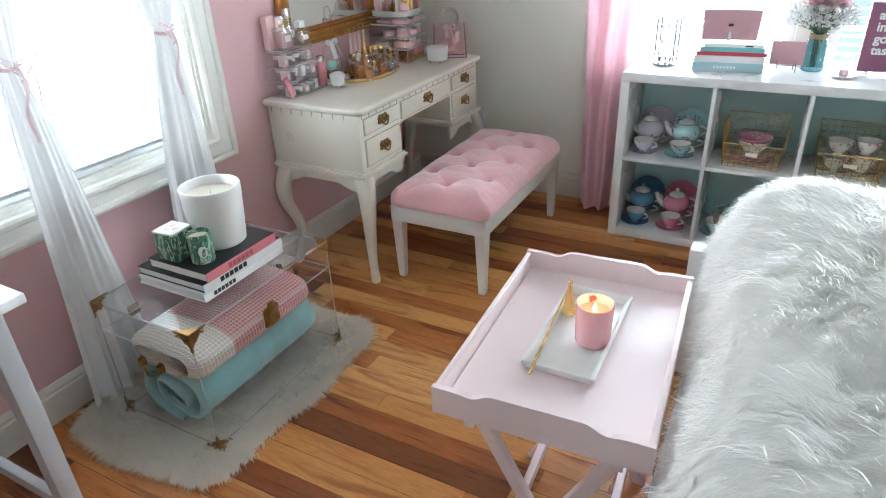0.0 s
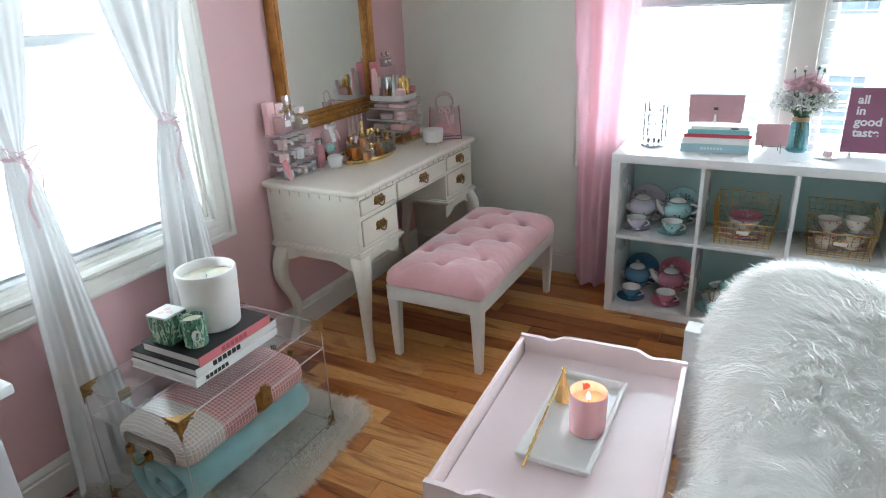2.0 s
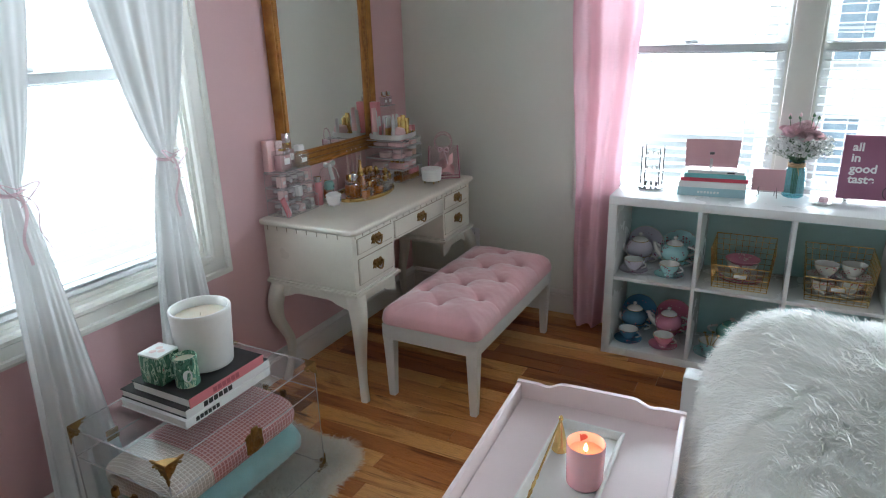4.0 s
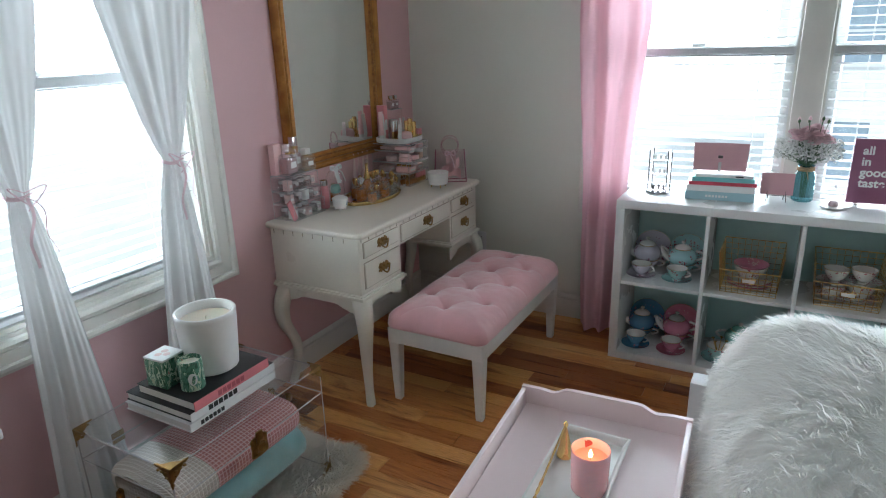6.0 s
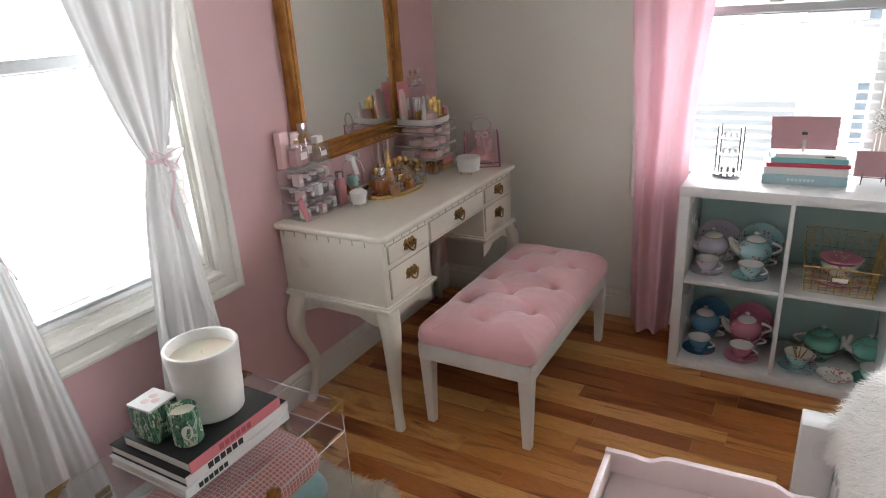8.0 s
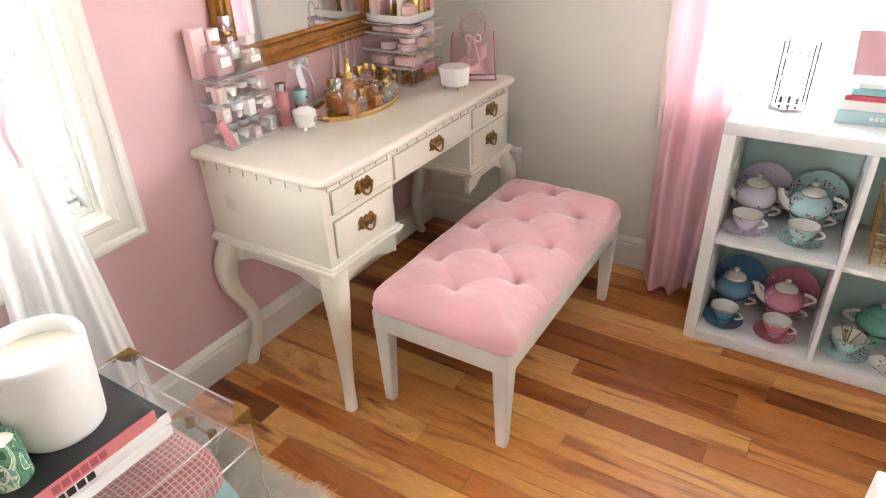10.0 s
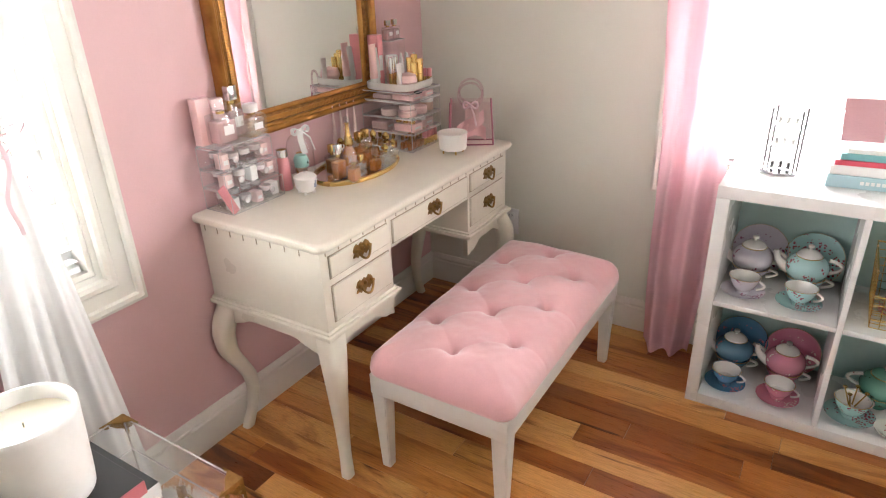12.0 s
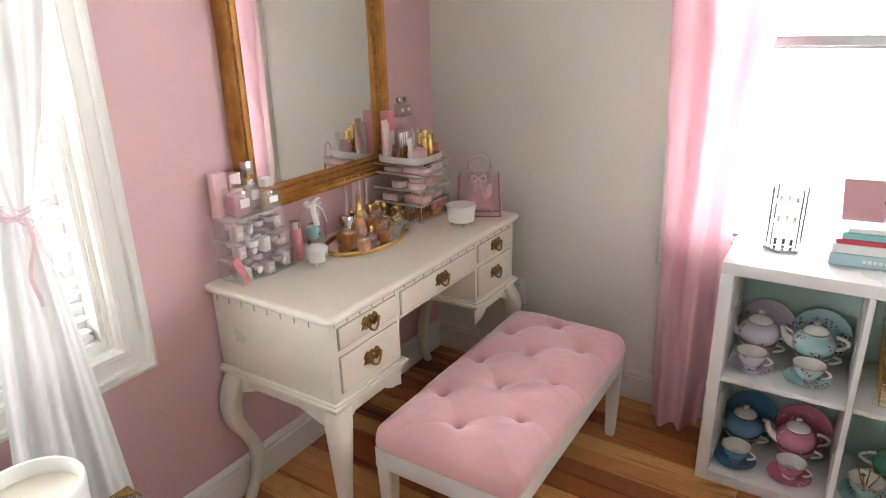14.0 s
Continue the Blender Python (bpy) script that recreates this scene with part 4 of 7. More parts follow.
def bed():
    t = thing("bed", (0.6, 1.05, 0), "white bed base with a thick mattress", "bed")
    o = Vector((0.6, 1.05, 0))
    part("base", box(B(), 0.0 - o.x + 0.012, 1.25 - o.x, 0.2 - o.y, 1.84 - o.y, 0.06, 0.455, 0.006), M_WHITE, t)
    part("corner_post", box(B(), -0.072 - o.x, 0.010 - o.x, 1.872 - o.y, 1.945 - o.y, 0, 0.468, 0.004), M_WHITE, t, "white square corner post")
    part("side_rail", box(B(), 0.012 - o.x, 1.25 - o.x, 1.845 - o.y, 1.93 - o.y, 0.10, 0.455, 0.004), M_WHITE, t)
    m = B()
    grid(m, 30, 40, lambda u, v: (0.11 + (BX1 - 0.11) * u - o.x, BY0 + (BY1 - 0.03 - BY0) * v - o.y, fur_height(0.11 + (BX1 - 0.11) * u, BY0 + (BY1 - BY0) * v) - 0.02))
    rim = [v for v in m.verts if v.is_boundary]
    ext = bmesh.ops.extrude_edge_only(m, edges=[e for e in m.edges if e.is_boundary])
    for v in ext["geom"]:
        if isinstance(v, bmesh.types.BMVert):
            v.co.z = 0.457
    part("mattress", m, M_SKIN, t)
    # throw
    th = thing("fur_throw", (0.6, 1.05, 0.45), "long-haired white faux fur throw spread over the bed", "throw")
    o2 = Vector((0.6, 1.05, 0.45))

    def fs(u, v):
        """u runs over the side as well: below zero it hangs."""
        y = BY0 + (BY1 - BY0) * v
        x = fur_edge(y) + (BX1 - fur_edge(y)) * u
        return Vector((x, y, fur_height(x, y)))

    bm = B()
    grid(bm, 40, 60, lambda u, v: fs(u, v) - o2)
    ext = bmesh.ops.extrude_edge_only(bm, edges=[e for e in bm.edges if e.is_boundary])
    for v in ext["geom"]:
        if isinstance(v, bmesh.types.BMVert):
            v.co.z = max(v.co.z - 0.09, 0.47 - o2.z)
    part("backing", bm, M_SKIN, th, angle=90)
    rng = np.random.default_rng(5)
    n = 300000
    u, v = rng.uniform(0, 1, n) ** 1.1, rng.uniform(0, 1, n)
    y = BY0 + (BY1 - BY0) * v
    x = fur_edge(y) + (BX1 - fur_edge(y)) * u
    z = np.array([fur_height(a, b) for a, b in zip(x, y)])
    e = 0.01
    zx = np.array([fur_height(a + e, b) for a, b in zip(x, y)]) - z
    zy = np.array([fur_height(a, b + e) for a, b in zip(x, y)]) - z
    nr = np.stack([-zx / e, -zy / e, np.ones(n)], 1)
    nr /= np.linalg.norm(nr, axis=1)[:, None]
    cx, cy, lot = locks(x, y, 0.026, 1.3)
    turn = 3.85 + 0.9 * field(x, y, 2.6, 0.3) + 1.0 * field(x, y, 8.0, 4.3) + 0.9 * (lot - 0.5)
    tip = np.stack([np.cos(turn), np.sin(turn), np.zeros(n)], 1) * (0.60 + 0.45 * lot)[:, None]
    tip -= nr * (tip * nr).sum(1)[:, None]
    pull = np.stack([cx - x, cy - y, 0.006 * (lot - 0.5)], 1)
    strands("fur", np.stack([x, y, z - 0.007], 1) - np.array(o2), nr, tip, 0.054, 0.0010, M_FUR, th, 11, pull, 0.16, 0.7)
    # hanging edges
    n = 42000
    s = rng.uniform(0, 1, n)
    edge = rng.uniform(0, 1, n) < 0.62
    y = np.where(edge, BY0 + (BY1 - BY0) * s, BY1)
    x = np.where(edge, fur_edge(y), fur_edge(y) + (BX1 - fur_edge(y)) * s * 0.8)
    zt = np.array([fur_height(a, b) for a, b in zip(x, y)])
    z = zt - rng.uniform(0, 0.085, n)
    nr = np.where(edge[:, None], np.array([[-1.0, 0, 0.35]]), np.array([[0, 1.0, 0.35]]))
    tip = np.stack([0.5 * field(x, z, 20, 1.2), 0.5 * field(y, z, 20, 2.2), np.full(n, -0.75)], 1)
    strands("fur", np.stack([x, y, z], 1) - np.array(o2), nr, tip, 0.050, 0.0012, M_FUR, th, 12)
    return t


bed()


# ---- sheepskin rug ----
def rug():
    t = thing("sheepskin_rug", (-1.42, 1.212, 0), "cream long-haired sheepskin rug on the wooden floor", "rug")
    hx, hy = 0.305, 0.43

    def rad(a):
        c, s = math.cos(a), math.sin(a)
        q = 1 / ((abs(c) / hx) ** 8 + (abs(s) / hy) ** 8) ** 0.125
        return q * (1 + 0.025 * math.sin(3 * a + 0.5) + 0.018 * math.sin(7 * a + 1.0))

    bm = B()
    lathe_ring = []
    for r, z in ((0.0, 0.019), (0.5, 0.020), (0.9, 0.018), (1.0, 0.008), (1.0, 0.001)):
        lathe_ring.append([bm.verts.new((r * rad(k * 6.2832 / 72) * math.cos(k * 6.2832 / 72), r * rad(k * 6.2832 / 72) * math.sin(k * 6.2832 / 72), z)) for k in range(72)] if r else [bm.verts.new((0, 0, z))])
    for p, q in zip(lathe_ring, lathe_ring[1:]):
        for k in range(72):
            j = (k + 1) % 72
            bm.faces.new((p[0], q[k], q[j]) if len(p) == 1 else (p[k], p[j], q[j], q[k]))
    part("hide", bm, M_SKIN, t)
    rng = np.random.default_rng(21)
    n = 130000
    a = rng.uniform(0, 6.2832, n)
    rr = rng.uniform(0.0, 1, n) ** 0.5
    R = np.array([rad(q) for q in a])
    x, y = rr * R * np.cos(a), rr * R * np.sin(a)
    out = np.stack([np.cos(a), np.sin(a), np.zeros(n)], 1)
    nr = np.tile(np.array([[0, 0, 1.0]]), (n, 1))
    cx, cy, lot = locks(x, y, 0.022, 2.7)
    turn = 5.3 + 2.0 * field(x, y, 4.0, 0.1) + 1.4 * (lot - 0.5)
    tip = np.stack([np.cos(turn), np.sin(turn), np.zeros(n)], 1) * 0.6 + out * (1.3 * rr[:, None] ** 9)
    pull = np.stack([cx - x, cy - y, np.zeros(n)], 1)
    strands("fur", np.stack([x, y, np.full(n, 0.008)], 1), nr, tip, 0.050, 0.0014, M_RUG, t, 22, pull, 0.20, 0.65)


rug()


# ---- white desk at the window ----
def desk():
    t = thing("desk", (-1.47, 0.05, 0), "white desk, the shade on its square legs and low stretchers painted grey", "desk")
    o = Vector((-1.47, 0.05, 0))
    # grey in place of white: shade on the legs put into their colour
    shaded_leg_paint = pbr("desk_leg_shade", (0.50, 0.50, 0.52), 0.4, var=0.06, scale=4, fine=50, bump=0.03)
    part("desktop", box(B(), -1.775 - o.x, -1.215 - o.x, -0.55 - o.y, 0.590 - o.y, 0.728, 0.752, 0.005), M_WHITE, t)
    for x in (-1.745, -1.262):
        for y in (-0.52, 0.525):
            part("leg", box(B(), x - 0.022 - o.x, x + 0.022 - o.x, y - 0.022 - o.y, y + 0.022 - o.y, 0, 0.7275, 0.003), shaded_leg_paint, t)
        part("stretcher", box(B(), x - 0.012 - o.x, x + 0.012 - o.x, -0.497 - o.y, 0.502 - o.y, 0.14, 0.175, 0.002), shaded_leg_paint, t)
    part("stretcher", box(B(), -1.722 - o.x, -1.285 - o.x, 0.513 - o.y, 0.537 - o.y, 0.14, 0.175, 0.002), shaded_leg_paint, t)
    for y in (-0.52, 0.525):
        part("apron", box(B(), -1.722 - o.x, -1.285 - o.x, y - 0.010 - o.y, y + 0.010 - o.y, 0.655, 0.727, 0.002), shaded_leg_paint, t)


desk()


# ---- acrylic trunk and what lies in and on it ----
M_TEAL = pbr("teal_fleece", (0.30, 0.56, 0.57), 0.9, var=0.18, scale=14, fine=320, bump=0.5, sheen=0.5)
M_PAPER = pbr("paper_edges", (0.80, 0.78, 0.74), 0.8, var=0.1, stretch=(1, 1, 40), scale=12)
M_BLACK = pbr("black_cover", (0.02, 0.02, 0.022), 0.35, var=0.2, bump=0.03)
M_BOOKWHITE = pbr("white_cover", (0.82, 0.81, 0.80), 0.3, var=0.04)
M_BOOKPINK = pbr("coral_pink_cover", (0.72, 0.22, 0.25), 0.4, var=0.08)
M_CERAMIC = pbr("white_ceramic", (0.87, 0.855, 0.83), 0.35, var=0.06, scale=10, fine=70, bump=0.05)
M_WAX = pbr("cream_wax", (0.84, 0.78, 0.64), 0.5, var=0.06, sub=0.2)


def waffle_mat(name, ridge, well):
    m, n, l = nodes_of(name)
    p = n["Principled BSDF"]
    tc, br = n.new("ShaderNodeTexCoord"), n.new("ShaderNodeTexBrick")
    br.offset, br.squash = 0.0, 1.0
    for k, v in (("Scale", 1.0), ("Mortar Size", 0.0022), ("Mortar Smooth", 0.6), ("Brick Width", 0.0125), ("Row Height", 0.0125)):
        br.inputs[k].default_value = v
    # wells get a darker colour than ridges: shade of the relief painted in
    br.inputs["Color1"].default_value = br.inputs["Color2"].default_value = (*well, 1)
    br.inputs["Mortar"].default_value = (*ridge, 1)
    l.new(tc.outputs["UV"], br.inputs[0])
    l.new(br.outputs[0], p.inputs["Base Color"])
    p.inputs["Roughness"].default_value = 0.9
    bp = n.new("ShaderNodeBump")
    bp.inputs["Strength"].default_value, bp.inputs["Distance"].default_value = 0.8, 0.004
    l.new(br.outputs["Fac"], bp.inputs["Height"])
    l.new(bp.outputs[0], p.inputs["Normal"])
    return m


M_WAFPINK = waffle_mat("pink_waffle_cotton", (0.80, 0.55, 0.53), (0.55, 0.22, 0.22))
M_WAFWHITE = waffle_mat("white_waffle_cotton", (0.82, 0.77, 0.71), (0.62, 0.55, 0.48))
T0 = Vector((-1.39, 1.209, 0.022))


def sheet(*corners):
    bm = B()
    bm.faces.new([bm.verts.new(c) for c in corners])
    return bm


def trunk():
    t = thing("acrylic_trunk", T0, "clear acrylic trunk with ornate antique brass corners and lock", "trunk")
    hx, hy, h, lid, w = 0.200, 0.299, 0.418, 0.316, 0.005
    for nm, c in (("floor_panel", ((-hx, -hy, 0.0145), (hx, -hy, 0.0145), (hx, hy, 0.0145), (-hx, hy, 0.0145))), ("front_panel", ((hx, -hy, 0.0145), (hx, hy, 0.0145), (hx, hy, lid), (hx, -hy, lid))),
                  ("back_panel", ((-hx, -hy, 0.0145), (-hx, hy, 0.0145), (-hx, hy, lid), (-hx, -hy, lid))), ("end_panel", ((-hx, -hy, 0.0145), (hx, -hy, 0.0145), (hx, -hy, lid), (-hx, -hy, lid))),
                  ("end_panel", ((-hx, hy, 0.0145), (hx, hy, 0.0145), (hx, hy, lid), (-hx, hy, lid)))):
        part(nm, sheet(*c), M_ACRYL, t, smooth=False)
    ld = part("lid", box(B(), -hx - 0.003, hx + 0.003, -hy - 0.003, hy + 0.003, h - 0.006, h), M_ACRYL, t, smooth=False)
    z0, z1 = lid + 0.002, h - 0.0065
    for c in (((hx, -hy), (hx, hy)), ((-hx, -hy), (-hx, hy)), ((-hx, -hy), (hx, -hy)), ((-hx, hy), (hx, hy))):
        part("lid_side", sheet((*c[0], z0), (*c[1], z0), (*c[1], z1), (*c[0], z1)), M_ACRYL, ld, smooth=False)
    bm = B()
    r = 0.0022
    for z in (h - 0.003, lid + 0.0015, 0.0145):
        for a, b in (((-hx, -hy), (hx, -hy)), ((hx, -hy), (hx, hy)), ((hx, hy), (-hx, hy)), ((-hx, hy), (-hx, -hy))):
            tube(bm, [(*a, z), (*b, z)], r, 4)
    for x in (-hx, hx):
        for y in (-hy, hy):
            tube(bm, [(x, y, 0.013), (x, y, h)], r, 4)
    part("polished_edge", bm, M_ACRYL_EDGE, t, "polished acrylic edges, their brightness painted as milky white")
    # filigree corners
    def corner(sx, sy, top):
        bm = B()
        s = 0.060
        out = [(0, 0), (s, 0), (s * 0.80, s * 0.10), (s * 0.70, s * 0.06), (s * 0.55, s * 0.22), (s * 0.46, s * 0.36), (s * 0.36, s * 0.46), (s * 0.22, s * 0.55), (s * 0.06, s * 0.70), (s * 0.10, s * 0.80), (0, s)]
        X, Y = sx * (hx + 0.0035), sy * (hy + 0.0035)
        Z, dz = (h + 0.0005, -1) if top else (0.0, 1)
        extrude_outline(bm, out, lambda a, b, d: (X - sx * a, Y + sy * d, Z + dz * b), 0, 0.0018)
        extrude_outline(bm, out, lambda a, b, d: (X + sx * d, Y - sy * a, Z + dz * b), 0, 0.0018)
        if top:
            extrude_outline(bm, out, lambda a, b, d: (X - sx * a, Y - sy * b, Z + d), 0, 0.0018)
        for f in (0.25, 0.5, 0.72):
            for g in (0.18, 0.42):
                if f + g < 0.9:
                    for q in ((X - sx * s * f, Y + sy * 0.0018, Z + dz * s * g), (X + sx * 0.0018, Y - sy * s * f, Z + dz * s * g)):
                        lathe(bm, [(0.0055, -0.0015), (0.0045, 0.0016), (0, 0.002)], 8, q)
        if not top:
            lathe(bm, [(0, -0.010), (0.012, -0.008), (0.019, 0.0), (0.014, 0.012), (0, 0.015)], 14, (X - sx * 0.006, Y - sy * 0.006, 0.0))
        return bm
    for sx in (-1, 1):
        for sy in (-1, 1):
            part("corner_mount", corner(sx, sy, True), M_BRASS, ld, "pierced antique brass corner")
            part("foot_mount", corner(sx, sy, False), M_BRASS, t, "antique brass foot with scroll plates")
    # lock and handles
    bm = B()
    plate_edge = [(-0.034, 0.272), (-0.026, 0.268), (0.0, 0.264), (0.026, 0.268), (0.034, 0.272), (0.031, 0.300), (0.034, 0.328), (0.026, 0.333), (0.0, 0.338), (-0.026, 0.333), (-0.034, 0.328), (-0.031, 0.300)]
    extrude_outline(bm, plate_edge, lambda a, b, d: (hx + d, a, b), 0.0, 0.0035)
    box(bm, hx + 0.003, hx + 0.011, -0.013, 0.013, 0.306, 0.352, 0.003)
    for y in (-0.027, 0.027):
        for z in (0.277, 0.326):
            lathe(bm, [(0, -0.002), (0.003, 0), (0, 0.002)], 8, (hx + 0.004, y, z))
    lk = part("lock", bm, M_BRASS, t, "antique brass hasp lock")
    bm = B()
    tube(bm, arc(12, lambda k: (hx + 0.010, 0.016 * math.sin(k * 6.0), 0.300 - 0.020 * math.cos(k * 6.0))), 0.0024, 6)
    lathe(bm, [(0, -0.003), (0.006, 0), (0, 0.004)], 8, (hx + 0.006, 0.022, 0.280))
    lathe(bm, [(0, -0.003), (0.006, 0), (0, 0.004)], 8, (hx + 0.006, -0.022, 0.280))
    part("latch", bm, M_BRASS, lk)
    for sy in (-1, 1):
        bm = B()
        tube(bm, arc(14, lambda k: (-0.040 + 0.080 * k, sy * (hy + 0.006 + 0.012 * math.sin(k * 3.1416)), 0.252 - 0.030 * math.sin(k * 3.1416))), 0.0034, 7)
        for x in (-0.040, 0.040):
            lathe(bm, [(0.011, -0.010), (0.011, 0.010)], 10, (x, sy * (hy + 0.004), 0.254))
            box(bm, x - 0.008, x + 0.008, sy * hy - 0.003, sy * hy + 0.003, 0.242, 0.270)
        part("handle", bm, M_BRASS, t, "antique brass bail handle")
    for y in (-0.18, 0.18):
        part("hinge", box(B(), -hx - 0.006, -hx - 0.001, y - 0.02, y + 0.02, lid - 0.015, lid + 0.02, 0.001), M_BRASS, t)


trunk()


def rolled_blanket():
    """Fleece rolled flat: a spiral strip seen at the end."""
    bm = B()
    turns, n, th = 2.3, 180, 0.0095
    a, b = 0.166, 0.088

    def sp(s):
        f = 0.16 + 0.84 * s
        an = s * turns * 2 * math.pi + 2.9
        c, q = math.cos(an), math.sin(an)
        e = (abs(c) ** 2.6 + abs(q) ** 2.6) ** (1 / 2.6)
        return Vector((f * a * c / e, 0, f * b * q / e + 0.006 * math.sin(an * 2.3) * (1 - s)))
    rings = []
    for i in range(n):
        s = i / (n - 1)
        p, q = sp(s), sp(min(1, s + 0.004)) - sp(max(0, s - 0.004))
        nr = Vector((q.z, 0, -q.x)).normalized()
        sec = []
        for j in range(13):
            y = -0.262 + 0.524 * j / 12
            y += (0.012 * math.sin(s * 17) - 0.010 * (1 - s)) * (1 if j == 0 else 0)
            k = 0.8 if j in (0, 12) else 1.0
            wob = 0.003 * smooth_noise(s * 14, y * 10)
            sec.append((bm.verts.new(p + nr * (th * k + wob) + Vector((0, y, 0))), bm.verts.new(p - nr * (th * k - wob) + Vector((0, y, 0)))))
        rings.append(sec)
    for p, q in zip(rings, rings[1:]):
        for j in range(12):
            for k in (0, 1):
                bm.faces.new((p[j][k], p[j + 1][k], q[j + 1][k], q[j][k]))
        for j in (0, 12):
            bm.faces.new((p[j][0], p[j][1], q[j][1], q[j][0]))
    solo("fleece_blanket", bm, M_TEAL, (-1.385, 1.215, 0.128), "rolled teal fleece blanket lying in the acrylic trunk", "blanket", angle=100)


rolled_blanket()


def waffle_blanket():
    t = thing("waffle_blanket", (-1.390, 1.200, 0.214), "folded white and dusty pink waffle cotton blanket on the fleece", "blanket")
    a, b = 0.158, 0.056

    def loaf(y0, y1, material, nm, cap0, cap1):
        bm = B()
        uv = bm.loops.layers.uv.new("UVMap")
        nu, nv = 60, 26
        vs, uvs = [], []
        for j in range(nv):
            y = y0 + (y1 - y0) * j / (nv - 1)
            row, ur = [], []
            per = 0.0
            last = None
            for i in range(nu + 1):
                an = 2 * math.pi * i / nu
                c, s = math.cos(an), math.sin(an)
                e = (abs(c) ** 3 + abs(s) ** 3) ** (1 / 3)
                k = 1.0
                if cap0:
                    k = min(k, math.sqrt(max(0.0, 1 - max(0, 1 - (y - y0) / 0.045) ** 2)) * 0.30 + 0.70)
                if cap1:
                    k = min(k, math.sqrt(max(0.0, 1 - max(0, 1 - (y1 - y) / 0.05) ** 2)) * 0.30 + 0.70)
                p = Vector((a * c / e * k, y, b + b * s / e * k + 0.006 * smooth_noise(c * 2, y * 7)))
                per += (p - last).length if last else 0
                last = p
                row.append(p)
                ur.append((per, y))
            vs.append([bm.verts.new(p) for p in row])
            uvs.append(ur)
        for j in range(nv - 1):
            for i in range(nu):
                f = bm.faces.new((vs[j][i], vs[j][i + 1], vs[j + 1][i + 1], vs[j + 1][i]))
                for lp, (jj, ii) in zip(f.loops, ((j, i), (j, i + 1), (j + 1, i + 1), (j + 1, i))):
                    lp[uv].uv = uvs[jj][ii]
        for j, do in ((0, cap0), (nv - 1, cap1)):
            if do:
                c = bm.verts.new((0, vs[j][0].co.y, b))
                for i in range(nu):
                    f = bm.faces.new((c, vs[j][i], vs[j][i + 1]))
                    for lp in f.loops:
                        lp[uv].uv = (lp.vert.co.x, lp.vert.co.z)
        bm.normal_update()
        me = bpy.data.meshes.new(nm)
        for f in bm.faces:
            f.smooth = True
        bm.to_mesh(me)
        bm.free()
        me.materials.append(material)
        return part(nm, me, material, t)

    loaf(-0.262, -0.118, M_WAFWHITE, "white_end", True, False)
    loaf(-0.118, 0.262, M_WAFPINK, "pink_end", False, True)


waffle_blanket()


def book(name, x0, x1, y0, y1, z0, h, cover, label, spine=None, bars=(), barcol=None, spine_side="+x", group="", at=None):
    """A closed book lying flat; spine on +x or -y."""
    cx, cy = (x0 + x1) / 2, (y0 + y1) / 2
    t = thing(name, at or (cx, cy, z0), label, "book", group)
    a, b = (x1 - x0) / 2, (y1 - y0) / 2
    part("back_cover", box(B(), -a, a, -b, b, 0, 0.0025, 0.0008, 1), cover, t)
    part("front_cover", box(B(), -a, a, -b, b, h - 0.0025, h, 0.0008, 1), cover, t)
    if spine_side == "+x":
        part("page_block", box(B(), -a + 0.004, a - 0.003, -b + 0.004, b - 0.004, 0.0027, h - 0.0027), M_PAPER, t)
        sp = part("spine", box(B(), a - 0.0025, a + 0.0008, -b, b, 0.0, h, 0.001, 1), spine or cover, t)
        for y, w, hh in bars:
            part("title_bar", box(B(), a + 0.0008, a + 0.0013, y - w / 2, y + w / 2, h / 2 - hh / 2, h / 2 + hh / 2), barcol, sp)
    else:
        part("page_block", box(B(), -a + 0.004, a - 0.004, -b + 0.003, b - 0.004, 0.0027, h - 0.0027), M_PAPER, t)
        sp = part("spine", box(B(), -a, a, -b - 0.0008, -b + 0.0025, 0.0, h, 0.001, 1), spine or cover, t)
        for x, w, hh in bars:
            part("title_bar", box(B(), x - w / 2, x + w / 2, -b - 0.0013, -b - 0.0008, h / 2 - hh / 2, h / 2 + hh / 2), barcol, sp)
    return t


word = lambda c, w, hh, n=6: [(c + (k - (n - 1) / 2) * w * 1.25, w, hh) for k in range(n)]
book("coffee_table_book", -1.548, -1.268, 1.046, 1.385, 0.4405, 0.026, M_BOOKWHITE, "large white art book with black lettering bars, on the trunk", M_BOOKWHITE, word(-0.09, 0.012, 0.013), M_BLACK, group="art books on the trunk")
book("coffee_table_book", -1.552, -1.272, 1.056, 1.390, 0.467, 0.026, M_BLACK, "large black art book with a white spine, mid-stack", M_BOOKWHITE, word(-0.05, 0.015, 0.016), M_BLACK, group="art books on the trunk")
book("coffee_table_book", -1.512, -1.268, 1.070, 1.362, 0.4935, 0.030, M_BLACK, "black art book with a coral pink spine on top", M_BOOKPINK, word(-0.01, 0.014, 0.016), pbr("faded_red_print", (0.45, 0.10, 0.13), 0.5), group="art books on the trunk")
BK = 0.524


